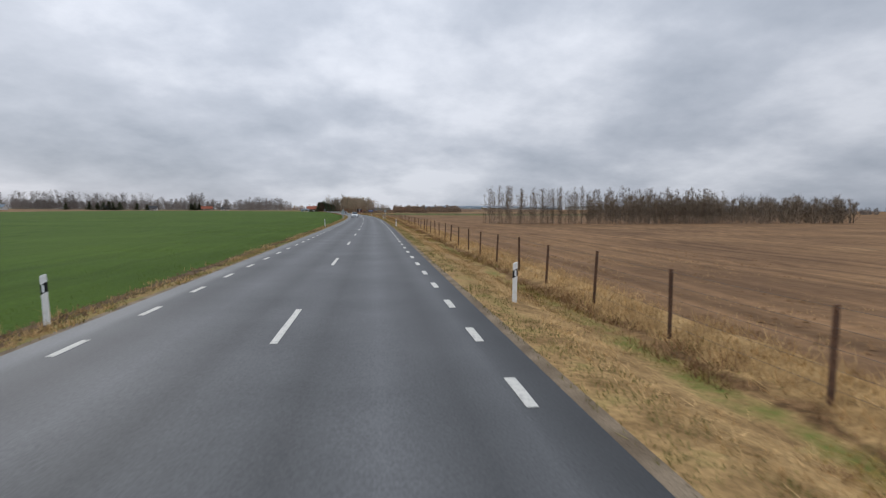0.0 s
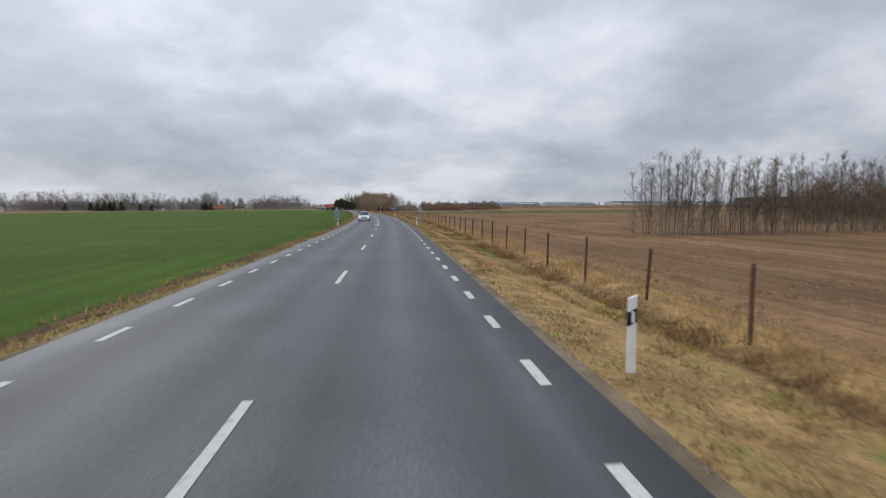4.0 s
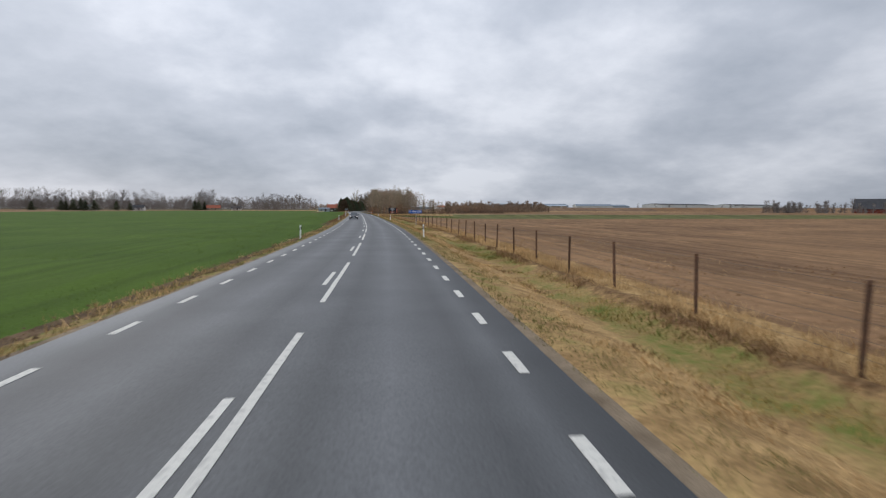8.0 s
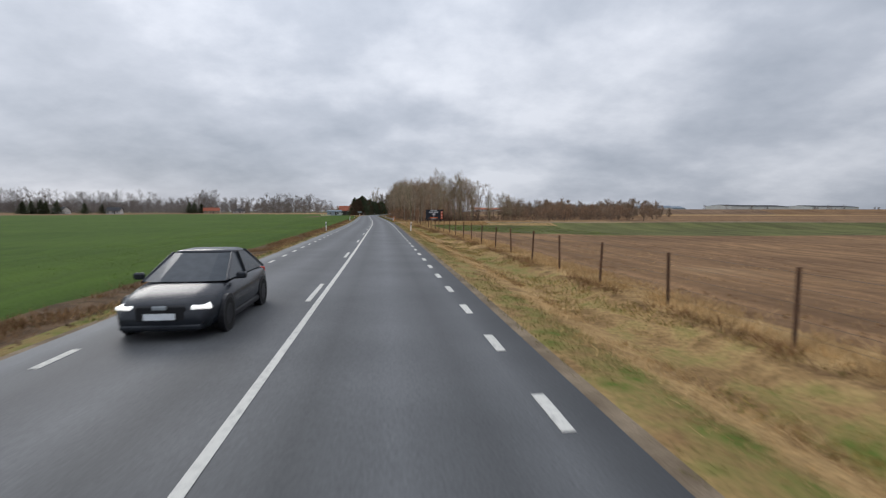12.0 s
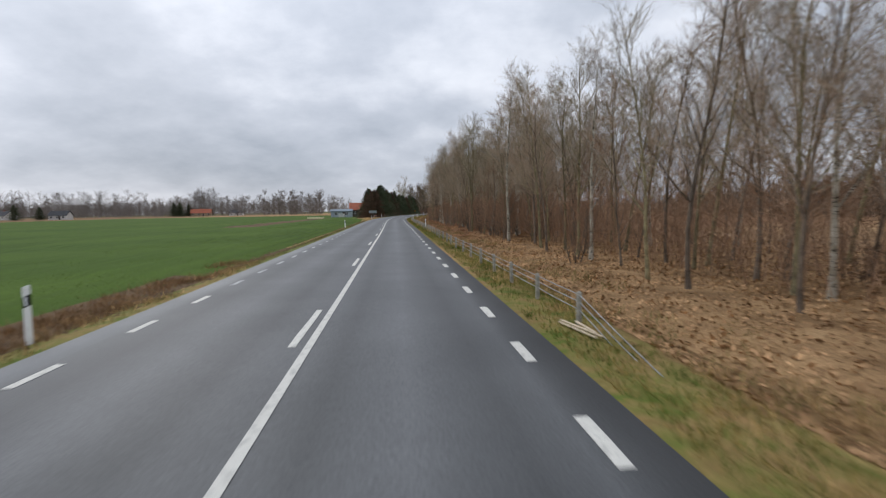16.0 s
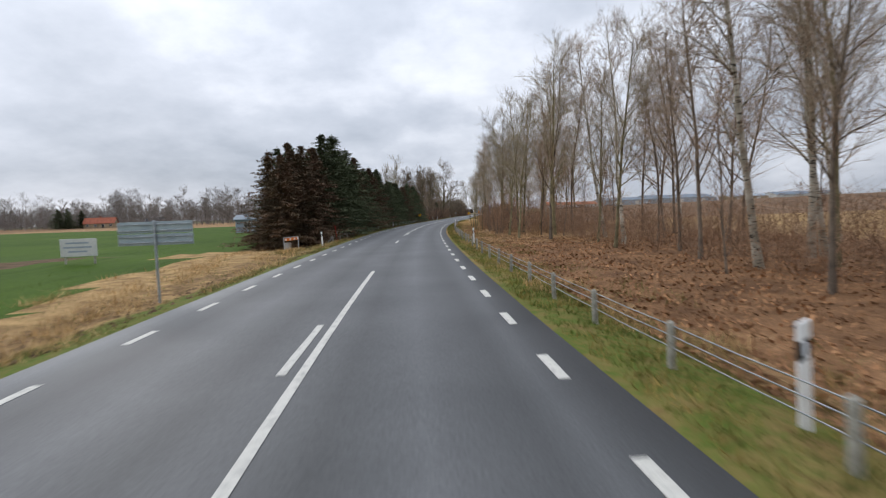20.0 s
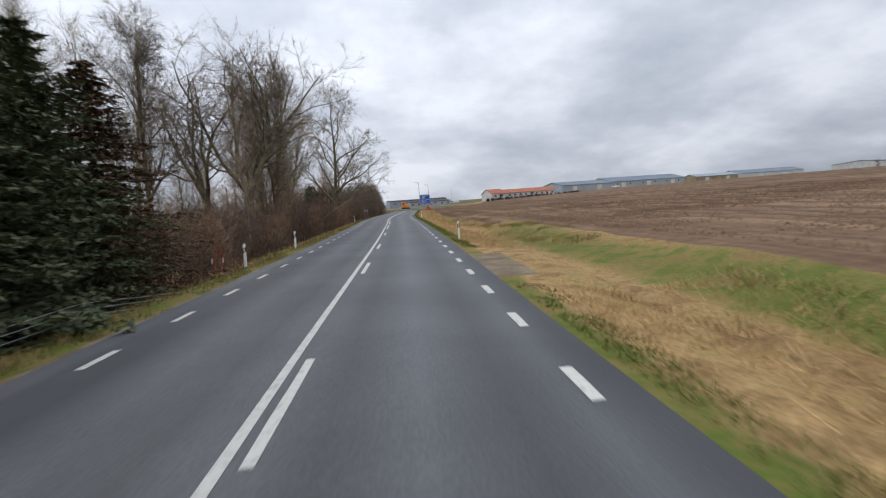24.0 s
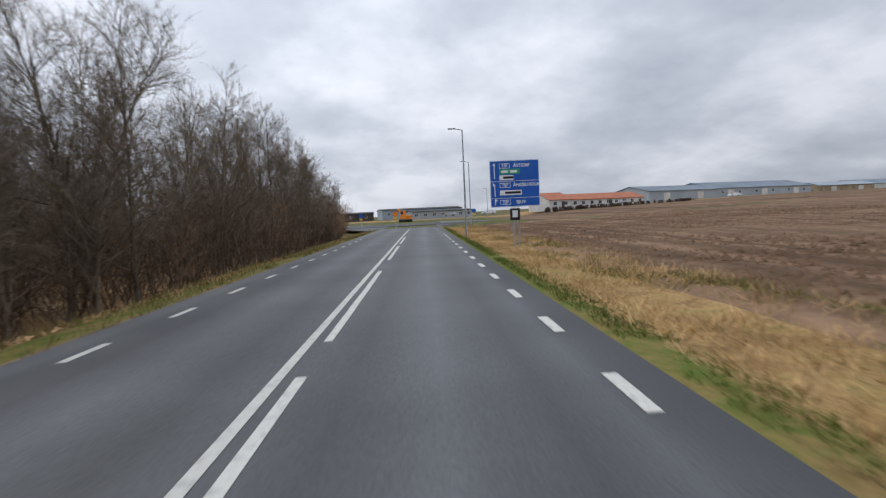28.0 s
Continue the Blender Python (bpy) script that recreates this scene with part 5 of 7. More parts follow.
# ---- trees ----
class Tubes:
    """Gathers tapered branches as triangles."""

    def __init__(self):
        self.v, self.t, self.n = [], [], 0

    def add(self, pts, radii, sides):
        pts, radii = np.asarray(pts, float), np.asarray(radii, float)
        k = len(pts)
        d = np.gradient(pts, axis=0)
        d /= np.linalg.norm(d, axis=1)[:, None] + 1e-9
        ref = np.array([1.0, 0.13, 0.07]) if abs(d[0][0]) < 0.8 else np.array([0.1, 1.0, 0.05])
        u = np.cross(d, ref)
        u /= np.linalg.norm(u, axis=1)[:, None] + 1e-9
        w = np.cross(d, u)
        a = 2 * np.pi * np.arange(sides) / sides
        ring = pts[:, None] + radii[:, None, None] * (np.cos(a)[None, :, None] * u[:, None] + np.sin(a)[None, :, None] * w[:, None])
        self.v.append(ring.reshape(-1, 3))
        i, j = np.meshgrid(np.arange(k - 1), np.arange(sides), indexing="ij")
        j2 = (j + 1) % sides
        b = self.n
        self.t.append(np.stack([b + i * sides + j, b + (i + 1) * sides + j, b + (i + 1) * sides + j2], -1).reshape(-1, 3))
        self.t.append(np.stack([b + i * sides + j, b + (i + 1) * sides + j2, b + i * sides + j2], -1).reshape(-1, 3))
        self.n += k * sides

    def slivers(self, p, q, r, rg):
        """The finest twigs, many at once: each a flat taper turned any way."""
        d = q - p
        u = np.cross(d, rg.normal(0, 1, p.shape))
        u *= (r / (np.linalg.norm(u, axis=1) + 1e-9))[:, None]
        m = len(p)
        self.v.append(np.stack([p - u, p + u, q], 1).reshape(-1, 3))
        self.t.append(self.n + np.arange(3 * m).reshape(-1, 3))
        self.n += 3 * m

    def mesh(self, name, material):
        return tri_mesh(name, np.vstack(self.v), np.vstack(self.t), [material])


def turned(d, angle, around):
    """d leaned by angle towards a way at right angles to it."""
    u = np.cross(d, (0.21, 0.13, 0.97) if abs(d[2]) < 0.95 else (1.0, 0.1, 0.0))
    u /= np.linalg.norm(u)
    w = np.cross(d, u)
    return math.cos(angle) * d + math.sin(angle) * (math.cos(around) * u + math.sin(around) * w)


def grow(seed, h, r, base=0.25, limbs=14, reach=0.30, lift=45, subs=6, twigs=6, droop=0.0, bend=0.04, twig_len=0.55, twig_r=0.008, fork=0, side_twigs=2, limb_r=0.40):
    """A bare tree: trunk and limbs in one mesh, the finer wood in another."""
    rg = np.random.default_rng(seed)
    wood, fine = Tubes(), Tubes()

    def path(p, d, length, n, wander, pull):
        pts = [np.asarray(p, float)]
        d = np.asarray(d, float)
        for _ in range(n):
            d = d + rg.normal(0, wander, 3) + np.array([0, 0, pull])
            d /= np.linalg.norm(d)
            pts.append(pts[-1] + d * length / n)
        return np.array(pts), d

    stems = [(np.zeros(3) - (0, 0, 0.4), np.array([rg.normal(0, 0.04), rg.normal(0, 0.04), 1.0]), h, r)]
    for i in range(fork):
        a = rg.uniform(0, 6.28)
        stems.append((np.array([0.15 * math.cos(a), 0.15 * math.sin(a), rg.uniform(-0.3, h * 0.12)]), np.array([0.32 * math.cos(a), 0.32 * math.sin(a), 1.0]), h * rg.uniform(0.7, 0.95), r * 0.7))
    for p0, d0, hh, rr in stems:
        pts, _ = path(p0, d0, hh, 9, bend, 0.03)
        k = np.linspace(0, 1, len(pts))
        rad = rr * (1 - k) ** 0.85 + 0.012
        rad[0] *= 1.45
        wood.add(pts, rad, 7)
        for i in range(limbs):
            f = base + (1 - base) * ((i + rg.uniform(0, 1)) / limbs) ** 0.9 * 0.97
            p = np.array([np.interp(f, k, pts[:, c]) for c in range(3)])
            ax = pts[min(int(f * 9) + 1, 9)] - pts[int(f * 9) if f < 1 else 8]
            ax /= np.linalg.norm(ax)
            around = rg.uniform(0, 6.28) + i * 2.4
            d = turned(ax, radians(lift + rg.normal(0, 9)), around)
            ln = h * reach * (1.15 - 0.8 * f) * rg.uniform(0.65, 1.25)
            r0 = float(np.interp(f, k, rad)) * limb_r
            lp, _ = path(p, d, ln, 5, 0.10, 0.07 if droop <= 0 else 0.0)
            lk = np.linspace(0, 1, len(lp))
            lr = r0 * (1 - lk) ** 0.8 + 0.006
            wood.add(lp, lr, 4)
            for j in range(subs):
                g = 0.15 + 0.83 * (j + rg.uniform(0, 1)) / subs
                q = np.array([np.interp(g, lk, lp[:, c]) for c in range(3)])
                da = lp[min(int(g * 5) + 1, 5)] - lp[min(int(g * 5), 4)]
                da /= np.linalg.norm(da)
                d2 = turned(da, radians(rg.uniform(25, 60)), rg.uniform(0, 6.28))
                l2 = max(0.5, ln * 0.72 * (1.2 - 0.7 * g) * rg.uniform(0.6, 1.3))
                sp, _ = path(q, d2, l2, 2, 0.16, 0.05 - droop)
                fine.add(sp, np.array([1.0, 0.6, 0.2]) * min(0.02, max(0.007, float(np.interp(g, lk, lr)) * 0.55)), 3)
                e = rg.uniform(0.1, 1.0, (twigs, 1))
                at = np.where(e < 0.5, sp[0] + (sp[1] - sp[0]) * e * 2, sp[1] + (sp[2] - sp[1]) * (e * 2 - 1))
                d3 = d2 + rg.normal(0, 0.36, (twigs, 3)) + np.array([0, 0, 0.22 - 3.0 * droop])
                d3 /= np.linalg.norm(d3, axis=1)[:, None]
                tl = twig_len * rg.uniform(0.5, 1.3, twigs)
                tip = at + d3 * tl[:, None]
                fine.slivers(at, tip, np.full(twigs, twig_r), rg)
                for _ in range(side_twigs):
                    m = at + (tip - at) * rg.uniform(0.15, 0.85, (twigs, 1))
                    d4 = d3 + rg.normal(0, 0.5, (twigs, 3)) + np.array([0, 0, 0.1 - 2.0 * droop])
                    d4 /= np.linalg.norm(d4, axis=1)[:, None]
                    fine.slivers(m, m + d4 * (tl * rg.uniform(0.35, 0.75, twigs))[:, None], np.full(twigs, twig_r * 0.75), rg)
    return wood, fine


def gnarly(seed, h, r, leader=0.95, limbs=9, spread=0.46, given=(), steep=36):
    """An old bare tree: thick crooked limbs that fork three times. given: limbs at a height, a turn and a length."""
    rg = np.random.default_rng(seed)
    wood, fine = Tubes(), Tubes()
    wander, sides, up = (0.05, 0.16, 0.20, 0.24), (9, 6, 4, 3), (0.02, 0.07, 0.06, 0.03)

    def limb(p, d, length, r0, level, end=0.35):
        n = (9, 7, 5, 3)[level]
        pts, dirs = [np.asarray(p, float)], []
        d = np.asarray(d, float)
        for _ in range(n):
            d = d + rg.normal(0, wander[level], 3) + np.array([0, 0, up[level]])
            d = d / np.linalg.norm(d)
            pts.append(pts[-1] + d * length / n)
            dirs.append(d)
        pts = np.array(pts)
        k = np.linspace(0, 1, n + 1)
        rad = r0 * (1 - (1 - end) * k**1.1)
        if level == 0:
            rad[0] *= 1.5
        (wood if level < 3 else fine).add(pts, rad, sides[level])
        return pts, dirs, rad, k

    def twigs(pts, dirs, length, count):
        f = rg.uniform(0.15, 1.0, count)
        k = np.linspace(0, 1, len(pts))
        at = np.stack([np.interp(f, k, pts[:, c]) for c in range(3)], 1)
        base = np.array(dirs)[np.minimum((f * len(dirs)).astype(int), len(dirs) - 1)]
        d = base + rg.normal(0, 0.5, (count, 3)) + np.array([0, 0, 0.12])
        d /= np.linalg.norm(d, axis=1)[:, None]
        tl = length * rg.uniform(0.5, 1.3, count)
        tip = at + d * tl[:, None]
        fine.slivers(at, tip, np.full(count, 0.008), rg)
        for _ in range(3):
            m = at + (tip - at) * rg.uniform(0.2, 0.9, (count, 1))
            d2 = d + rg.normal(0, 0.6, (count, 3))
            d2 /= np.linalg.norm(d2, axis=1)[:, None]
            fine.slivers(m, m + d2 * (tl * rg.uniform(0.3, 0.7, count))[:, None], np.full(count, 0.006), rg)

    def fork(pts, dirs, rad, k, length, level, count, first):
        for i in range(count):
            f = first + (0.98 - first) * (i + rg.uniform(0, 1)) / count
            p = np.array([np.interp(f, k, pts[:, c]) for c in range(3)])
            ax = dirs[min(int(f * len(dirs)), len(dirs) - 1)]
            d = turned(ax, radians(rg.uniform(30, 62)), rg.uniform(0, 6.28))
            ln = max(0.7, length * rg.uniform(0.6, 1.25) * (1.15 - 0.55 * f))
            r1 = max(0.009, float(np.interp(f, k, rad)) * rg.uniform(0.42, 0.62))
            q = limb(p, d, ln, r1, level)
            if level < 3:
                fork(*q, ln * 0.55, level + 1, (0, 0, 7, 6)[level + 1], 0.2)
            else:
                twigs(q[0], q[1], min(0.75, 0.25 + 0.3 * ln), int(5 + 6 * min(ln, 1.6)))

    trunk = limb((0, 0, -0.4), (rg.normal(0, 0.03), rg.normal(0, 0.03), 1.0), h * leader, r, 0, 0.10 if leader > 0.6 else 0.7)
    starts = [(f, a, ln) for f, a, ln in given]
    base = 0.22 if leader > 0.6 else 0.85
    for i in range(limbs):
        f = base + (0.97 - base) * (i + rg.uniform(0.1, 0.9)) / limbs
        starts.append((f, math.degrees(i * 2.4 + rg.uniform(0, 1.2)), h * spread * (1.2 - 0.75 * f if leader > 0.6 else 1.25) * rg.uniform(0.8, 1.2)))
    for f, turn_, ln in starts:
        p = np.array([np.interp(f, trunk[3], trunk[0][:, c]) for c in range(3)])
        rise = math.tan(radians((26 if (f, turn_, ln) in given else steep) + 26 * f)) if leader > 0.6 else rg.uniform(1.3, 2.8)
        d = np.array([math.cos(radians(turn_)), math.sin(radians(turn_)), rise])
        q = limb(p, d / np.linalg.norm(d), ln, float(np.interp(f, trunk[3], trunk[2])) * (0.58 if leader > 0.6 else 0.66), 1, 0.18)
        fork(*q, ln * 0.5, 2, 9, 0.18)
    return wood, fine


def spruce(seed, h, width):
    """A drooping spruce: whorls of boughs, each hung with small needle sprays."""
    rg = np.random.default_rng(seed)
    trunk, v, t = Tubes(), [], []
    z = np.linspace(-0.4, h, 8)
    trunk.add(np.stack([rg.normal(0, 0.03, 8), rg.normal(0, 0.03, 8), z], 1), 0.2 * (1 - (z + 0.4) / (h + 0.5)) + 0.015, 7)
    zz, n = 0.35, 0
    while zz < h - 0.15:
        f = zz / h
        rad = width * (1 - f) ** 0.82 * rg.uniform(0.72, 1.14) + 0.08
        for b in range(int(11 - 4 * f)):
            a = rg.uniform(0, 6.28)
            ln = rad * rg.uniform(0.62, 1.25)
            ca, sa = math.cos(a), math.sin(a)
            m = int(10 + 24 * ln)
            for i in range(m):
                e = (i + rg.uniform(0, 1)) / m
                x = ln * e
                drop = 0.05 * ln - 0.26 * ln * e * e + (0.42 * ln * max(0, e - 0.72))
                side_ = rg.normal(0, 0.13 * ln * (1.15 - e) + 0.03)
                c = np.array([ca * x - sa * side_, sa * x + ca * side_, zz + drop + rg.normal(0, 0.05)])
                size = rg.uniform(0.07, 0.18)
                out = np.array([ca, sa, -0.35]) + rg.normal(0, 0.35, 3)
                out /= np.linalg.norm(out)
                acr = np.cross(out, (0, 0, 1)) + rg.normal(0, 0.25, 3)
                acr /= np.linalg.norm(acr)
                v += [c - acr * size * 0.42, c + acr * size * 0.42, c + out * size * 1.25, c - out * size * 0.3 - np.array([0, 0, size * 0.75])]
                t += [(n, n + 1, n + 2), (n, n + 3, n + 1)]
                n += 4
        zz += rg.uniform(0.2, 0.34) * (0.75 + 0.5 * (1 - f))
    return trunk, np.array(v), np.array(t)


def plant(kind, pair, s, lat, label, group, scale=1.0, turn=0.0, tilt=0.0, z=None, wide=1.0):
    m = place(s, lat, z) @ pose(0, 0, 0, tilt, tilt * 0.6, turn)
    root = empty(kind, m, label, "tree" if "shrub" not in kind else "shrub", group)
    for name, me in zip(("trunk", "crown"), pair):
        share(name, me, root, Matrix.Diagonal((scale * wide, scale * wide, scale, 1)))
    return root


def variant(name, bark, twig, **kw):
    wood, fine = grow(**kw)
    return wood.mesh(name + "_trunk", bark), fine.mesh(name + "_crown", twig)


# every kind is grown 12 m high and scaled to its place
BIRCHES = [variant("birch", M_BIRCH, M_TWIG, seed=20 + i, h=12.0, r=0.105, base=0.26, limbs=22, reach=0.27, lift=33, subs=10, twigs=9, droop=0.03, bend=0.03, twig_len=0.62, twig_r=0.0045) for i in range(4)]
OLIVES = [variant("alder", M_BARK_O, M_TWIG_G, seed=40 + i, h=12.0, r=0.09, base=0.28, limbs=22, reach=0.30, lift=38, limb_r=0.42, subs=10, twigs=9, bend=0.045, twig_len=0.6, twig_r=0.0045) for i in range(4)]
DARKS = [variant("wood_tree", M_BARK_D, M_TWIG, seed=60 + i, h=12.0, r=0.08, base=0.24, limbs=22, reach=0.29, lift=38, limb_r=0.42, subs=10, twigs=9, bend=0.045, twig_len=0.6, twig_r=0.0045) for i in range(3)]
THICKET = [variant("thicket_tree", M_BARK_D, M_TWIG_K, seed=260 + i, h=12.0, r=0.075, base=0.08, limbs=24, reach=0.30, lift=40, limb_r=0.5, subs=9, twigs=9, bend=0.05, twig_len=0.6, twig_r=0.006) for i in range(4)]
LARCHES = [variant("larch", M_BARK_D, M_TWIG_K, seed=280 + i, h=12.0, r=0.10, base=0.10, limbs=46, reach=0.15, lift=74, subs=7, twigs=8, bend=0.02, twig_len=0.4, twig_r=0.006) for i in range(2)]
SLIM = [variant("sapling", M_BARK_D, M_BRUSH, seed=80 + i, h=8.0, r=0.04, base=0.08, limbs=15, reach=0.22, lift=36, subs=6, twigs=8, bend=0.06, twig_len=0.5, twig_r=0.005) for i in range(3)]
SHRUBS = [variant("shrub", M_BARK_D, M_BRUSH, seed=100 + i, h=3.0 + i * 0.7, r=0.03, base=0.05, limbs=5, reach=0.34, lift=42, subs=4, twigs=7, bend=0.08, twig_len=0.5, twig_r=0.007, fork=3) for i in range(3)]
BACK = [variant("back_tree", M_BARK_D, M_TWIG, seed=120 + i, h=12.0, r=0.10, base=0.12, limbs=13, reach=0.26, lift=37, subs=6, twigs=8, bend=0.05, twig_len=0.7, twig_r=0.009) for i in range(3)]
TALL = [variant("poplar", M_BARK_O, M_TWIG_G, seed=140 + i, h=20.0 + i, r=0.26, base=0.14, limbs=24, reach=0.30, lift=27, subs=11, twigs=11, bend=0.03, twig_len=0.75, twig_r=0.006, fork=1) for i in range(2)]
OLD = []
for seed_, h_, r_, kw in ((171, 19.0, 0.34, dict(limbs=13, spread=0.44, given=((0.16, 25, 10.5), (0.24, 70, 9.5), (0.21, 200, 7.5), (0.30, 320, 8.5)))), (172, 16.0, 0.36, dict(leader=0.34, limbs=6, spread=0.5)), (173, 15.0, 0.22, dict(limbs=15, spread=0.40, steep=54))):
    wood_, fine_ = gnarly(seed_, h_, r_, **kw)
    OLD.append((wood_.mesh("old_trunk", M_LIMB), fine_.mesh("old_crown", M_TWIG_K)))
ROWTREES = [variant("row_tree", M_BARK_D, M_TWIG_K, seed=190 + i, h=9.2 + 0.5 * i, r=0.036, base=0.10, limbs=13, reach=0.22, lift=30, subs=6, twigs=7, bend=0.04, twig_len=0.6, twig_r=0.0055) for i in range(3)]


def wood_height(s, lat):
    """How tall the roadside wood stands: low at its first corner, tall in the bend."""
    h = float(np.interp(s, [356, 366, 380, 400, 440, 520, 575], [8.0, 9.2, 10.2, 11.4, 12.6, 14.4, 13.2]))
    if s < 385:
        h += 1.6 * float(smooth(11, 16, lat)) * (1 - float(smooth(366, 385, s))) - 4.2 * float(smooth(22, 33, lat))
    return h


rng = random.Random(21)
WOOD = "trees of the roadside wood"
# trees that stand out at the wood's edge
for s, lat, kind, i, sc in ((358.8, 8.6, "o", 1, 1.0), (364.7, 11.5, "b", 0, 0.95), (366.8, 15.0, "b", 2, 1.12), (372.0, 12.5, "b", 1, 0.95), (379.0, 13.8, "o", 0, 1.05), (388.0, 11.2, "o", 3, 0.9), (406.6, 10.4, "b", 1, 1.0),
                            (405.1, 12.9, "b", 2, 1.05), (405.4, 14.9, "b", 3, 1.05), (414.0, 9.8, "o", 2, 1.0), (418.5, 12.2, "o", 0, 1.0), (429.6, 11.0, "b", 3, 1.0), (436.0, 10.2, "o", 1, 1.0), (444.0, 12.5, "o", 2, 1.0),
                            (453.0, 10.6, "b", 1, 0.95), (462.0, 12.8, "o", 3, 1.0), (470.0, 11.3, "o", 0, 1.0), (484.0, 11.5, "b", 2, 1.0), (499.2, 13.8, "b", 1, 1.05), (501.1, 17.1, "b", 0, 1.1), (513.0, 14.6, "b", 2, 1.0),
                            (520.6, 11.8, "o", 2, 1.0), (526.0, 13.5, "o", 3, 0.95), (533.5, 12.0, "o", 0, 1.0), (541.0, 11.0, "o", 1, 0.95), (548.0, 12.5, "o", 3, 0.95)):
    sc *= wood_height(s, lat) / 12.0
    if kind == "b":
        plant("birch_tree", BIRCHES[i], s, lat, "bare birch with white bark at the wood's edge", WOOD, sc, rng.uniform(0, 360), rng.uniform(-3, 3))
    else:
        plant("alder_tree", OLIVES[i], s, lat, "bare tree with olive-grey bark at the wood's edge", WOOD, sc, rng.uniform(0, 360), rng.uniform(-3, 3))
taken = []
for _ in range(9000):
    s, lat = rng.uniform(360, 574), 10.0 + 33 * rng.random() ** 1.5
    edge = 1.0 - float(smooth(515, 574, s)) * 0.7
    if 476 < s < 524 and lat < 11.6:
        continue
    if lat > float(np.interp(s, [360, 368, 395, 420, 440, 466, 482, 575], [32, 26, 22, 26, 28, 27, 24, 22])):
        continue
    gap = (2.1 if lat < 16 else 2.3) + 1.1 * float(smooth(475, 510, s)) * (1 - 0.5 * float(smooth(545, 560, s)))
    if lat > 9.3 + 36 * edge or any(abs(s - a) < gap and (s - a) ** 2 + (lat - b) ** 2 < gap**2 for a, b in taken):
        continue
    taken.append((s, lat))
    if len(taken) >= 345:
        break
for s, lat in taken:
    sc, u = rng.uniform(0.76, 1.04) * wood_height(s, lat) / 12.0, rng.random()
    tn, tl = rng.uniform(0, 360), rng.uniform(-4, 4)
    if lat > 24:
        plant("wood_tree", rng.choice(BACK), s, lat, "bare tree deep in the wood", WOOD, sc, tn, tl)
    elif u < 0.22:
        plant("birch_tree", rng.choice(BIRCHES), s, lat, "bare birch with white bark in the wood", WOOD, sc, tn, tl)
    elif u < 0.58:
        plant("alder_tree", rng.choice(OLIVES), s, lat, "bare tree with olive-grey bark in the wood", WOOD, sc, tn, tl)
    elif u < 0.82:
        plant("wood_tree", rng.choice(DARKS), s, lat, "bare brown tree in the wood", WOOD, sc, tn, tl)
    else:
        plant("sapling_tree", rng.choice(SLIM), s, lat, "thin bare sapling in the wood", WOOD, rng.uniform(0.6, 1.0), tn, tl)
for i in range(80):
    s = rng.choice((rng.uniform(372, 478), rng.uniform(372, 478), rng.uniform(528, 575)))
    plant("bare_shrub", rng.choice(SHRUBS), s, rng.uniform(9.0, 14.0), "leafless brown shrub under the trees", "undergrowth of the wood", rng.uniform(0.6, 1.15), rng.uniform(0, 360))
for s, lat, sc in ((548, 8.8, 0.62), (553, 8.2, 0.6), (557, 7.9, 0.66), (561, 8.6, 0.7), (565, 7.8, 0.62), (569, 8.4, 0.66), (566, 10.5, 0.8)):
    plant("alder_tree", rng.choice(OLIVES), s, lat, "low bare tree leaning over the verge at the wood's end", WOOD, sc, rng.uniform(0, 360), rng.uniform(-3, 3))
# the far end of the wood along the farm track
for i in range(30):
    s, lat = rng.uniform(357, 366), rng.uniform(17, 36)
    plant("wood_tree", rng.choice(DARKS + OLIVES), s, lat, "bare tree at the end of the wood", WOOD, rng.uniform(0.7, 0.95) * wood_height(s, lat) / 12.0, rng.uniform(0, 360), rng.uniform(-3, 3))
for i in range(40):
    plant("bare_shrub", rng.choice(SHRUBS), rng.uniform(358, 370), rng.uniform(34, 70), "leafless brown shrub beyond the meadow", "hedge beyond the meadow", rng.uniform(0.7, 1.2), rng.uniform(0, 360))

# the spruce belt
SPRUCES = []
for i in range(4):
    tr, v, t = spruce(200 + i, 10.0, 3.3 + 0.15 * i)
    SPRUCES.append((tr.mesh("spruce_trunk", M_BARK_D), tri_mesh("spruce_crown", v, t, [M_NEEDLE])))
for i in range(2):
    tr, v, t = spruce(230 + i, 10.0, 3.4)
    SPRUCES.append((tr.mesh("spruce_trunk", M_BARK_D), tri_mesh("spruce_crown", v, t, [M_NEEDLE_B])))


def spruce_at(k, s, lat, sc):
    lab = "dark green spruce in a dense roadside belt" if k < 4 else "browning spruce in a dense roadside belt"
    plant("spruce_tree", SPRUCES[k], s, lat, lab, "spruces along the road", sc, rng.uniform(0, 360), wide=1.3)


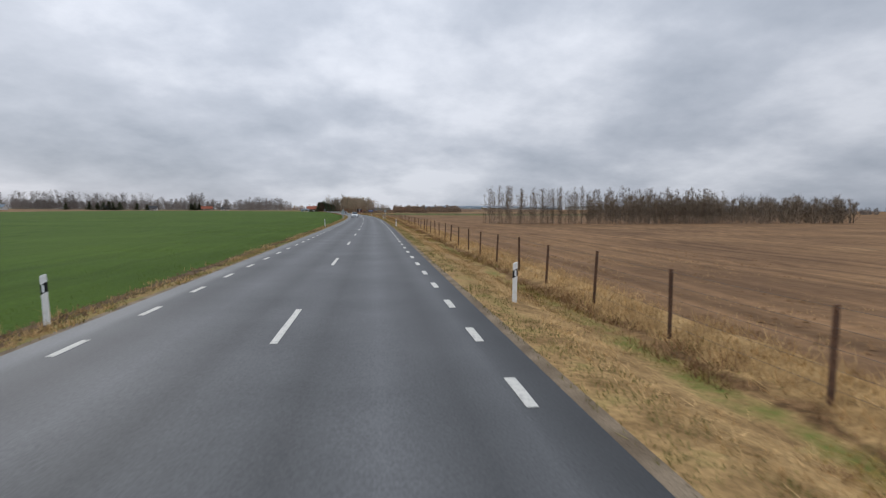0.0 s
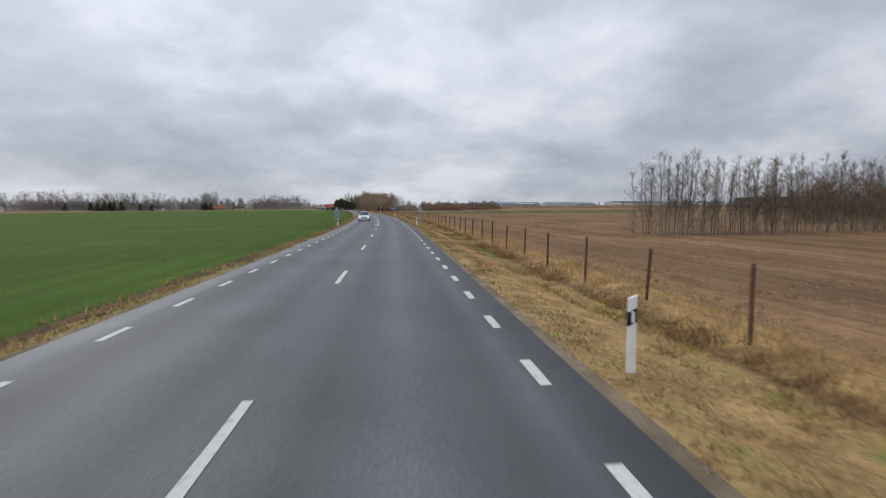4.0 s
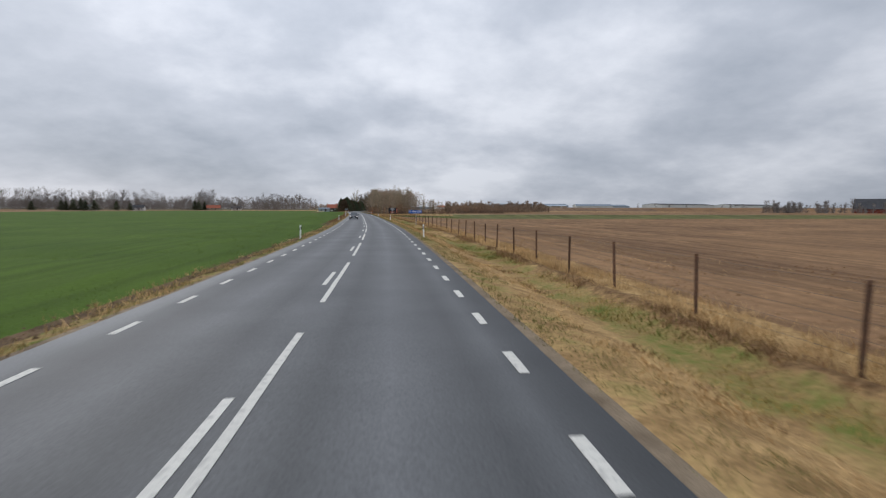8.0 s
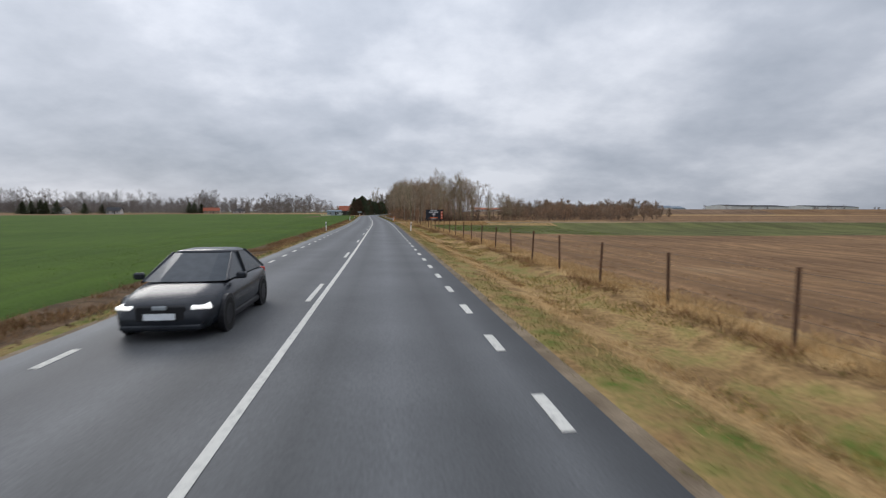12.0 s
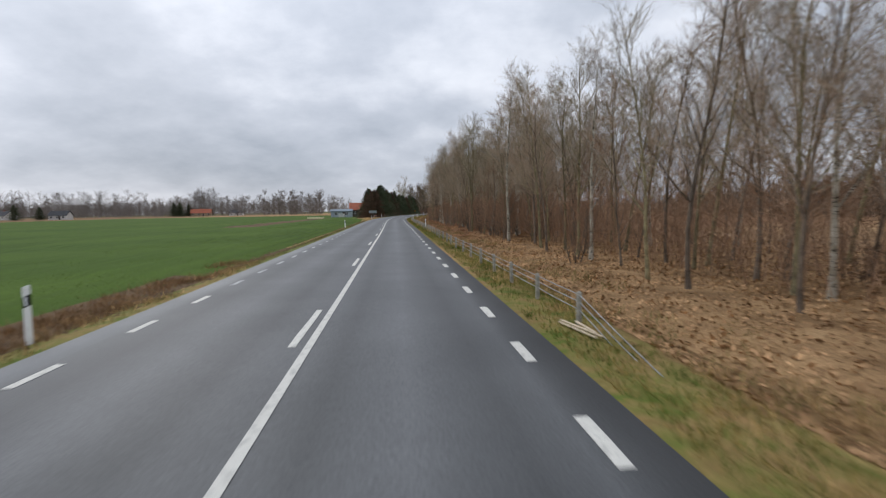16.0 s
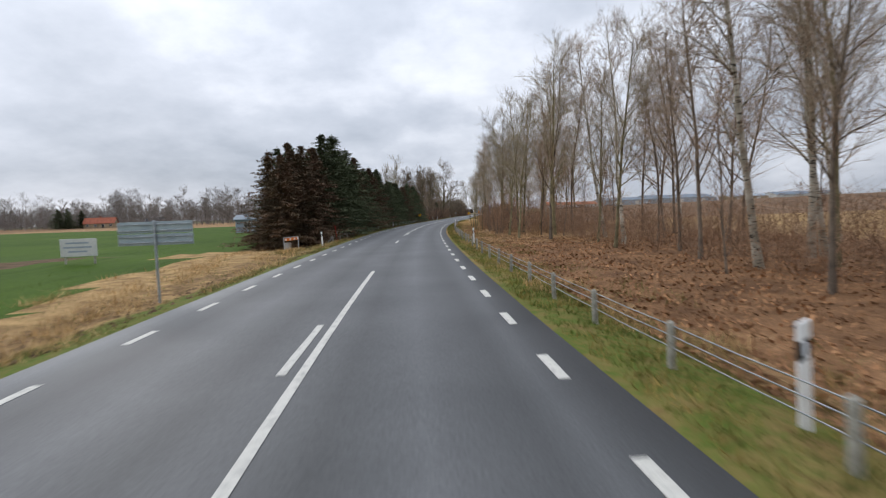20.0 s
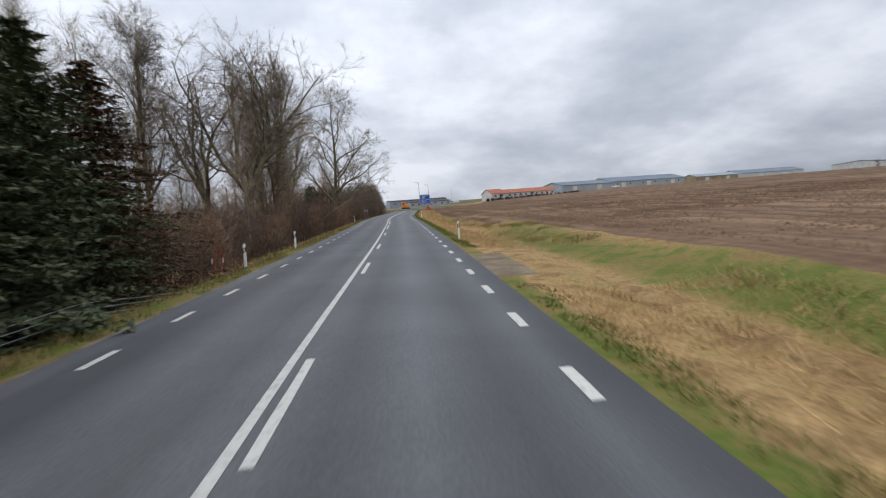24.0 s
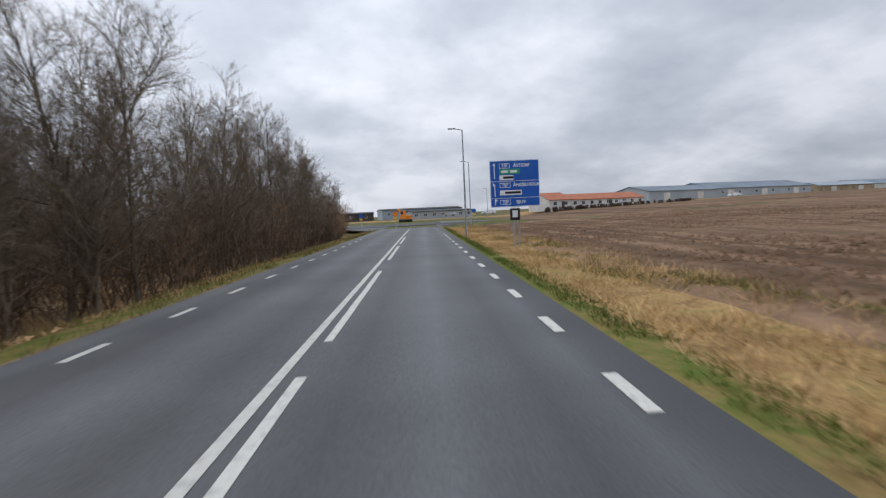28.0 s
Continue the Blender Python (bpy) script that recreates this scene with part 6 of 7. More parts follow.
for k, s, lat, sc in ((4, 524.6, -9.6, 0.80), (4, 527.4, -8.6, 0.92), (5, 527.0, -11.4, 0.88), (4, 530.4, -10.6, 1.0), (4, 532.6, -8.8, 0.98), (0, 535.6, -8.6, 1.16), (1, 533.0, -12.4, 1.0), (5, 537.4, -10.4, 1.05), (2, 540.4, -8.5, 1.22), (0, 538.4, -12.8, 1.1), (5, 541.6, -11.6, 1.0), (1, 544.0, -8.8, 1.1), (4, 544.4, -12.0, 1.0), (5, 548.0, -15.0, 1.0)):
    spruce_at(k, s, lat, sc)
s = 547.0
while s < 621:
    for lat, keep in ((-8.7, 1.0), (-11.6, 0.95), (-14.6, 0.6)):
        if rng.random() < keep:
            k = rng.choice((0, 1, 2, 3, 0, 1, 4, 5, 4, 5)) if lat > -10 else rng.randrange(4)
            spruce_at(k, s + rng.uniform(-0.7, 0.7), lat + rng.uniform(-0.5, 0.5), rng.uniform(0.84, 1.04) * (1.18 - 0.16 * float(smooth(556, 580, s))))
    s += rng.uniform(2.3, 3.0)

# bare trees and scrub past the spruces
LEFTW = "bare trees beside the last stretch"
plant("spreading_tree", OLD[0], 683.6, -8.6, "large bare spreading tree with long crooked limbs beside the road", LEFTW, 1.12, 0)
for s, lat, i, sc, tn in ((640.5, -10.0, 1, 1.0, 30), (646.5, -9.8, 2, 1.0, 80), (651.0, -11.5, 2, 1.1, 210), (644.0, -14.5, 1, 0.95, 150), (657.0, -12.5, 2, 0.95, 300), (636.0, -15.5, 2, 1.0, 20), (663.0, -15.0, 1, 0.8, 250)):
    plant("gnarled_tree", OLD[i], s, lat, "old bare tree with dark crooked branches above the scrub", LEFTW, sc, tn)
for s, lat, i, sc in ((646.1, -21.5, 1, 1.0), (654.0, -10.5, 0, 0.9), (634.0, -20.0, 0, 0.8), (629.0, -16.5, 1, 0.75)):
    plant("poplar_tree", TALL[i], s, lat, "tall bare poplar with upright branches", LEFTW, sc, rng.uniform(0, 360))
for i in range(46):
    s, lat = rng.uniform(620, 668), rng.uniform(-30, -8.0)
    plant("alder_tree", rng.choice(OLIVES + DARKS + SLIM), s, lat, "bare tree in the scrub beside the road", LEFTW, rng.uniform(0.5, 0.95), rng.uniform(0, 360), rng.uniform(-3, 3))
for i in range(14):
    plant("birch_tree", rng.choice(BIRCHES), rng.uniform(678, 700), rng.uniform(-34, -10), "slim bare birch beyond the scrub", LEFTW, rng.uniform(0.6, 0.95), rng.uniform(0, 360))
for i, (s, lat, sc) in enumerate(((712.5, -15.0, 1.0), (714.5, -16.2, 1.06), (717.0, -15.2, 1.02), (719.5, -16.5, 0.98), (722.0, -14.8, 0.92), (724.5, -16.0, 0.95), (728.0, -15.0, 0.86), (731.0, -16.5, 0.9))):
    plant("larch_tree", LARCHES[i % 2], s, lat, "tall narrow bare larch above the thicket", LEFTW, sc, rng.uniform(0, 360))
for i in range(300):
    s = rng.uniform(698, 788)
    lat = -7.2 - 18 * rng.random() ** 1.4 - 3.5 * float(smooth(755, 788, s))
    plant("thicket_tree", rng.choice(THICKET), s, lat, "bare dark tree of the dense roadside thicket", LEFTW, rng.uniform(0.78, 1.0) * float(np.interp(s, [700, 715, 726, 742, 756, 770, 788], [0.58, 0.66, 0.80, 0.80, 0.68, 0.52, 0.36])), rng.uniform(0, 360), rng.uniform(-3, 3))
for i in range(110):
    s = rng.uniform(622, 790)
    plant("bare_shrub", rng.choice(SHRUBS), s, -7.0 - 5 * rng.random() - 3.0 * float(smooth(760, 790, s)), "leafless brown shrub beside the road", "scrub beside the last stretch", rng.uniform(0.6, 1.15), rng.uniform(0, 360))
for s, lat, sc in ((698, -11.5, 0.52), (701, -12.5, 0.60), (704, -11.2, 0.52), (707, -12.2, 0.6), (692, -14.5, 0.72), (695, -12.8, 0.76), (698, -15.5, 0.8), (701, -12.6, 0.74), (704, -16.0, 0.82), (706, -13.0, 0.66), (709, -15.0, 0.7), (712, -18.0, 0.85), (697, -19.5, 0.85), (716, -13.5, 0.6)):
    plant("spruce_tree", SPRUCES[rng.randrange(4)], s, lat, "small dark spruce among the scrub", LEFTW, sc, rng.uniform(0, 360), wide=1.25)

# the tree row beyond the stubble field
for i in range(220):
    lat = 30 + 70 * ((i + rng.random()) / 220) ** 0.95
    s = 118 + 0.10 * (lat - 30) + rng.choice((0.0, 2.5, 5.0)) + rng.uniform(-0.6, 0.6)
    plant("slim_tree", rng.choice(ROWTREES), s, lat, "slim bare tree in the row across the field", "tree row across the stubble", rng.uniform(0.7, 0.98), rng.uniform(0, 360))

# ---- far tree lines, one mesh of uncountable trees each ----
def far_wood(name, label, spots, seed, material=None, h=(9, 14), twig=0.06):
    rg = np.random.default_rng(seed)
    fine = Tubes()
    for x, y, z, sc in spots:
        hh = rg.uniform(*h) * sc
        base = np.array([x, y, z - 0.4])
        fine.add([base, base + (rg.normal(0, 0.3), 0, hh * 0.5), base + (rg.normal(0, 0.4), 0, hh)], [0.16, 0.10, 0.03], 3)
        m = 30
        f = rg.uniform(0.03, 0.95, (m, 1))
        p = base + np.concatenate([np.zeros((m, 2)), hh * f], 1)
        a = rg.uniform(0, 6.28, (m, 1))
        ln = hh * 0.36 * (1.15 - 0.85 * f) * rg.uniform(0.7, 1.3, (m, 1))
        q = p + np.concatenate([np.cos(a) * ln * 0.9, np.sin(a) * ln * 0.9, ln * 0.65], 1)
        fine.slivers(p, q, np.full(m, 0.06), rg)
        for _ in range(9):
            e = p + (q - p) * rg.uniform(0.2, 1.0, (m, 1))
            fine.slivers(e, e + rg.normal(0, 1, (m, 3)) * (0.75, 0.75, 0.5) * sc + (0, 0, 1.5 * sc), np.full(m, twig), rg)
    ob = new(name, fine.mesh(name, material or M_TWIG))
    tagged(ob, label, "trees", kind="stuff")
    return ob


rg5 = np.random.default_rng(77)
line = []
for i in range(950):
    x = rg5.uniform(-640, -125)
    y = 700 + 0.32 * (-x) + rg5.uniform(-30, 130)
    if -250 < x < -205 and y < 800:
        continue
    line.append((x, y, 0.0, rg5.uniform(0.5, 1.1)))
far_wood("far_tree_line", "haze-grey bare tree line behind the far edge of the crop field", line, 5, M_HAZETWIG, (13, 19))
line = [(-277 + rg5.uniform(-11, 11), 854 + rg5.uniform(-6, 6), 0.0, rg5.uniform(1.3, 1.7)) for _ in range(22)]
far_wood("far_round_trees", "clump of taller round bare trees on the skyline", line, 6, M_HAZETWIG, (14, 18))
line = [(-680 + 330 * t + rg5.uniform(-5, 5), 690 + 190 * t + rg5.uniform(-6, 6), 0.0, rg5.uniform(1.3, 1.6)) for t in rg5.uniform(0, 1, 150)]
far_wood("far_avenue", "row of tall bare trees along the skyline", line, 7, M_HAZETWIG, (15, 18))
line = []
for i in range(240):
    t = rg5.uniform(0, 1)
    line.append((205 + 260 * t, 432 - 30 * t + rg5.uniform(-16, 16), -0.5, rg5.uniform(0.32, 0.55)))
far_wood("far_grove", "dark bare grove beyond the stubble field", line, 8, M_HAZETWIG, (12, 17))
line = []
for i in range(260):
    s, lat = rg5.uniform(124, 165), rg5.uniform(74, 150)
    q = land(s, lat)
    line.append((q[0], q[1], float(height(s, lat)), rg5.uniform(0.42, 0.62)))
far_wood("field_grove", "dense brown grove at the end of the tree row", line, 13, M_TWIG_K, (11, 15), 0.03)
line = [(rg5.uniform(330, 900), rg5.uniform(560, 1000), 0.5, rg5.uniform(0.5, 1.0)) for _ in range(60)]
far_wood("far_hedges", "scattered bare hedges and trees far across the fields", line, 9, M_HAZETWIG)
line = [(rg5.uniform(20, 78), rg5.uniform(425, 470), 0.3, rg5.uniform(0.3, 0.5)) for _ in range(240)]
far_wood("meadow_hedge", "low brown thicket behind the meadow", line, 10)
line = [(-28 + rg5.uniform(-120, -25), 880 + rg5.uniform(-20, 60), 0.3, rg5.uniform(0.4, 0.75)) for _ in range(90)]
far_wood("far_roadside_trees", "bare trees beyond the roundabout", line, 11)


line = [(34 + 56 * t, 846 + 9 * t + rg5.uniform(-0.5, 0.5), 1.1 + 1.0 * t, rg5.uniform(0.09, 0.12)) for t in rg5.uniform(0, 1, 170)]
far_wood("restaurant_hedge", "long low dark hedge before the restaurant", line, 12, M_SCRUB, (11, 14), 0.03)


# ---- thickets: uncountable thin stems ----
def thicket(name, label, n, s_rng, lats, h, seed, material, fade=None):
    rg = np.random.default_rng(seed)
    s = rg.uniform(*s_rng, n)
    lat = lats[0] + (lats[1] - lats[0]) * rg.random(n) ** 1.3
    if fade is not None:
        lat = lat + fade(s)
    xy, z = land(s, lat), height(s, lat)
    tb = Tubes()
    hh = rg.uniform(*h, n)
    base = np.column_stack([xy, z - 0.1])
    top = base + np.column_stack([rg.normal(0, 0.24, n) * hh, rg.normal(0, 0.24, n) * hh, hh * rg.uniform(0.75, 1.0, n)])
    tb.slivers(base, top, np.full(n, 0.016), rg)
    tb.slivers(base, top, np.full(n, 0.016), rg)
    for _ in range(12):
        p = base + (top - base) * rg.uniform(0.08, 0.9, (n, 1))
        q = p + rg.normal(0, 1, (n, 3)) * (0.46, 0.46, 0.24) * hh[:, None] * 0.5 + np.column_stack([np.zeros((n, 2)), hh * 0.2])
        tb.slivers(p, q, np.full(n, 0.009), rg)
    ob = new(name, tb.mesh(name, material))
    return tagged(ob, label, "undergrowth", kind="stuff")


thicket("wood_undergrowth", "thin brown saplings and twigs under the trees", 2700, (366, 476), (12.2, 26), (1.5, 6.5), 31, M_BRUSH)
thicket("wood_end_brush", "pale brown brush at the wood's far end", 1000, (530, 576), (9.2, 20), (1.2, 5.0), 35, M_BRUSH)
thicket("wood_low_brush", "sparse low brush between the birches", 1900, (474, 535), (13.5, 27), (0.7, 3.4), 36, M_BRUSH)
thicket("wood_end_undergrowth", "thin brown saplings at the end of the wood", 1500, (359, 376), (15, 64), (0.8, 3.0), 32, M_SCRUB)
thicket("roadside_scrub", "dense leafless brown scrub beside the last stretch", 8500, (620, 788), (-7.2, -22), (1.2, 5.6), 33, M_SCRUB, lambda s: -3.0 * smooth(755, 788, s))
thicket("row_undergrowth", "thin dark stems below the tree row", 900, (116, 126), (30, 122), (1.5, 3.6), 34, M_TWIG)

# dark evergreens by the farmhouses
for x, y, k, sc in ((-300, 620, 0, 0.8), (-296, 624, 1, 0.85), (-291, 622, 2, 0.75), (-285, 625, 3, 0.8), (-270, 632, 1, 0.7), (-305, 618, 2, 0.7), (-330, 650, 0, 0.8), (-248, 760, 1, 0.9), (-252, 758, 3, 0.9), (-243, 764, 0, 0.8), (-350, 640, 2, 0.7), (-262, 640, 0, 0.6)):
    m = pose(x, y, 0, 0, 0, x * 7)
    root = empty("spruce_tree", m, "dark evergreen tree beside a distant farmhouse", "tree", "evergreens by the farms")
    for name, me in zip(("trunk", "crown"), SPRUCES[k]):
        share(name, me, root, Matrix.Scale(sc * 1.5, 4) @ Matrix.Diagonal((1.5, 1.5, 0.85, 1)))


# ---- buildings ----
def house(name, x, y, z, length, depth, wall_h, roof_h, turn, wall, roof, label, wins=4, rows=1, over=0.4, chimney=0, door=True, hip=False, trim=None, gate=0):
    """A gabled building: thick walls, a roof with overhang, windows with frames set into them, a door."""
    root = empty(name, pose(x, y, z, 0, 0, turn), label, "building")
    bm = bmesh.new()
    add_box(bm, (length, depth, wall_h + 1.0), (0, 0, wall_h / 2 - 0.5))
    part("wall", bm, wall, root)
    if not hip:
        bm = bmesh.new()
        for sx in (-1, 1):
            a = [bm.verts.new((sx * length / 2, -depth / 2, wall_h - 0.01)), bm.verts.new((sx * length / 2, depth / 2, wall_h - 0.01)), bm.verts.new((sx * length / 2, 0, wall_h + roof_h * 0.96))]
            b = [bm.verts.new((v.co.x - sx * 0.25, v.co.y, v.co.z)) for v in a]
            bm.faces.new(a if sx > 0 else a[::-1])
            bm.faces.new(b[::-1] if sx > 0 else b)
            for i in range(3):
                j = (i + 1) % 3
                bm.faces.new((a[i], b[i], b[j], a[j]))
        bmesh.ops.recalc_face_normals(bm, faces=list(bm.faces))
        part("gable", bm, trim or wall, root)
    bm = bmesh.new()
    hl, hd, th = length / 2 + over, depth / 2 + over, 0.18
    drop = roof_h * over / (depth / 2)
    e = hl - (depth / 2 if hip else 0)
    low, top = wall_h - drop + 0.02, wall_h + roof_h + 0.02
    rows_ = []
    for dz in (0, th):
        rows_.append([bm.verts.new(c) for c in ((-hl, -hd, low + dz), (hl, -hd, low + dz), (e, 0, top + dz), (-e, 0, top + dz), (-hl, hd, low + dz), (hl, hd, low + dz))])
    lo, hi = rows_
    for q in ((0, 1, 2, 3), (3, 2, 5, 4)):
        bm.faces.new([hi[i] for i in q])
        bm.faces.new([lo[i] for i in q[::-1]])
    for a, b in ((0, 1), (1, 2), (2, 5), (5, 4), (4, 3), (3, 0)):
        bm.faces.new((lo[a], lo[b], hi[b], hi[a]))
    if hip:
        bm.faces.new((hi[1], hi[5], hi[2]))
        bm.faces.new((hi[4], hi[0], hi[3]))
    bmesh.ops.recalc_face_normals(bm, faces=list(bm.faces))
    rf = part("roof", bm, roof, root)
    for i in range(chimney):
        part("chimney", box_bm((0.7, 0.7, 1.5), ((i - (chimney - 1) / 2) * length * 0.4, 0.2, wall_h + roof_h + 0.3), 0.03), M_ROOF_RED, rf)
    for r in range(rows):
        for i in range(wins):
            wx = -length / 2 + length * (i + 0.5) / wins
            wz = wall_h * (r + 0.55) / rows
            for sy in (-1, 1):
                fr = part("window", box_bm((1.35, 0.10, 1.25), (wx, sy * (depth / 2 + 0.02), wz), 0.01), M_WALL_WHITE, root)
                for k in (-0.31, 0.31):
                    part("pane", box_bm((0.52, 0.03, 1.05), (wx + k, sy * (depth / 2 + 0.075), wz)), M_WINDOW, fr)
    if door:
        d = part("door", box_bm((1.1, 0.10, 2.05), (length * 0.12, -(depth / 2 + 0.03), 1.02), 0.01), M_WALL_DARK, root)
        part("handle", box_bm((0.12, 0.06, 0.04), (length * 0.12 + 0.4, -(depth / 2 + 0.1), 1.0)), M_STEEL, d)
    for i in range(gate):
        gx = -length / 2 + length * (i + 0.5) / gate
        part("loading_door", box_bm((3.4, 0.12, min(3.4, wall_h * 0.8)), (gx, -(depth / 2 + 0.03), min(3.4, wall_h * 0.8) / 2), 0.02), M_WALL_WHITE, root)
    return root


# farmhouses behind the crop field
house("farmhouse", -233.6, 766, 0.0, 15, 8, 2.6, 3.0, 20, M_WALL_SAND, M_ROOF_RED, "low farmhouse with a red tiled roof", 4, chimney=1)
house("farmhouse", -215, 790, 0.0, 11, 7, 2.4, 2.4, 15, M_WALL_WHITE, M_ROOF_DARK, "small white house with a dark roof", 3)
house("farmhouse", -330, 690, 0.0, 12, 8, 2.8, 3.0, -15, M_WALL_WHITE, M_ROOF_DARK, "white house with a dark roof among trees", 3, chimney=1)
house("farmhouse", -262, 655, 0.0, 10, 7, 2.5, 2.6, 10, M_WALL_WHITE, M_ROOF_DARK, "white cottage with a dark roof", 3)
house("barn", -392, 560, 0.0, 26, 11, 4.2, 4.0, 12, M_WALL_RED, M_ROOF_DARK, "long red wooden barn with a dark roof", 3)
house("farmhouse", -420, 640, 0.0, 14, 8, 3.0, 3.0, 0, M_WALL_WHITE, M_ROOF_GREY, "white house with a grey roof", 4)
house("shed", -72.9, 582, -0.3, 9, 5, 2.3, 0.8, 8, M_WALL_GREY, M_ROOF_GREY, "low green-grey shed beside the field", 2)
house("farmhouse", -64.6, 596, -0.3, 15, 8.5, 3.0, 3.0, 12, M_WALL_DARK, M_ROOF_RED, "farmhouse with a red tiled roof behind the spruces", 4, chimney=1)

# the red barn and the long sheds right of the stubble field
house("barn", 280, 412, -0.6, 52, 14, 3.4, 5.6, -42, M_WALL_RED, M_ROOF_DARK, "long red wooden barn with a large dark roof", 5)
house("warehouse", 270, 1160, 2.0, 95, 40, 7.0, 3.5, 5, M_WALL_GREY, M_ROOF_GREY, "long grey hall on the horizon", 0, door=False)
house("warehouse", 395, 1130, 2.0, 80, 30, 6.0, 3.0, 15, M_WALL_GREY, M_ROOF_GREY, "grey hall on the horizon", 0, door=False)
house("warehouse", 470, 1000, 2.0, 150, 40, 7.5, 2.2, 28, M_WALL_WHITE, M_ROOF_DARK, "very long white hall with a dark roof on the horizon", 0, door=False)
house("warehouse", 640, 1070, 2.0, 150, 40, 7.5, 2.2, 28, M_WALL_WHITE, M_ROOF_DARK, "very long white hall with a dark roof on the horizon", 0, door=False)
house("warehouse", 175, 1120, 2.0, 60, 25, 4.0, 3.0, 0, M_WALL_WHITE, M_ROOF_RED, "white hall with a red roof on the horizon", 0, door=False)

# beyond the ploughed field and the roundabout
house("restaurant", 62.0, 874.0, 1.9, 37, 13, 2.5, 2.0, 8, M_WALL_WHITE, M_ROOF_ORANGE, "long white roadside restaurant with an orange tiled roof", 11, hip=False, trim=M_WALL_WHITE)
house("restaurant", 43.5, 866.0, 1.9, 8, 14, 2.6, 2.4, 8, M_WALL_WHITE, M_ROOF_ORANGE, "white gabled front with an orange tiled roof", 2, trim=M_WALL_WHITE)
house("farm_hall", 107.0, 896.0, 3.0, 38, 20, 3.6, 2.2, 14, M_WALL_GREY, M_ROOF_GREY, "grey steel farm hall with a low roof", 0, door=False, gate=2)
house("farm_hall", 158.0, 912.0, 3.2, 60, 24, 3.8, 3.0, 9, M_WALL_GREY, M_ROOF_GREY, "large grey steel farm hall", 6, gate=3, door=False)
house("machine_shed", 226.0, 926.0, 3.4, 36, 14, 3.4, 1.8, 4, M_WALL_SAND, M_WALL_GREY, "open farm shed with a pale roof", 0, door=False, gate=2)
house("farm_hall", 300.0, 960.0, 3.4, 60, 22, 4.0, 2.8, 0, M_WALL_WHITE, M_ROOF_GREY, "white and grey farm hall on the rise", 0, door=False)
house("filling_station", 14.0, 912.0, 0.1, 26, 12, 2.8, 0.4, 6, M_WALL_GREY, M_ROOF_DARK, "flat grey shop building beyond the roundabout", 7, door=False)
house("industrial_hall", 16.0, 985.0, 0.2, 44, 20, 4.6, 0.8, 4, M_WALL_GREY, M_ROOF_DARK, "dark flat-roofed hall in the distance", 6, door=False)
house("industrial_hall", -22.0, 960.0, 0.0, 22, 12, 3.6, 0.6, 2, M_WALL_DARK, M_ROOF_DARK, "dark hall behind the roundabout", 3, door=False)


def car(x, y, z, turn, paint, label):
    root = empty("parked_car", pose(x, y, z, 0, 0, turn), label, "car", "parked cars")
    prof = ((-2.2, 0.35), (-2.25, 0.75), (-2.0, 0.98), (-1.5, 1.38), (-0.6, 1.46), (0.5, 1.42), (1.1, 0.98), (2.05, 0.84), (2.25, 0.62), (2.2, 0.35))
    bm = bmesh.new()
    rings = []
    for x_, k in ((-0.88, 0.92), (-0.80, 1.0), (0.80, 1.0), (0.88, 0.92)):
        rings.append([bm.verts.new((x_ if z_ < 1.0 else x_ * 0.84, y_ * k, 0.35 + (z_ - 0.35) * k)) for y_, z_ in prof])
    for a, b in zip(rings[:-1], rings[1:]):
        for i in range(len(prof)):
            j = (i + 1) % len(prof)
            bm.faces.new((a[i], a[j], b[j], b[i]))
    bm.faces.new(rings[0])
    bm.faces.new(rings[-1][::-1])
    bmesh.ops.recalc_face_normals(bm, faces=list(bm.faces))
    part("body", bm, paint, root)
    for sx in (-1, 1):
        part("side_window", box_bm((0.03, 1.9, 0.30), (sx * 0.735, -0.5, 1.18), 0.01), M_WINDOW, root)
        part("headlight", box_bm((0.3, 0.08, 0.14), (sx * 0.6, 2.16, 0.70), 0.02), M_REFLECT, root)
        part("tail_light", box_bm((0.2, 0.06, 0.2), (sx * 0.66, -2.2, 0.80), 0.02), M_RED, root)
        for yy in (-1.35, 1.35):
            wheel(root, pose(sx * 0.80, yy, 0.33), rim=M_STEEL)
    bm = bmesh.new()
    add_box(bm, (1.25, 0.03, 0.52), (0, 0, 0), 0.01)
    ob = part("windscreen", bm, M_WINDOW, root)
    ob.matrix_local = pose(0, 0.84, 1.19, 52)


car(62, 852, 1.75, 75, M_CARSILVER, "silver car parked before the restaurant")
car(20, 858, 0.9, 80, M_CARWHITE, "white car parked beside the yard")
car(120, 872, 3.0, 85, M_CARWHITE, "white car parked before the grey hall")
car(12, 880, 0.8, 70, M_CARSILVER, "grey car in the yard beyond the roundabout")


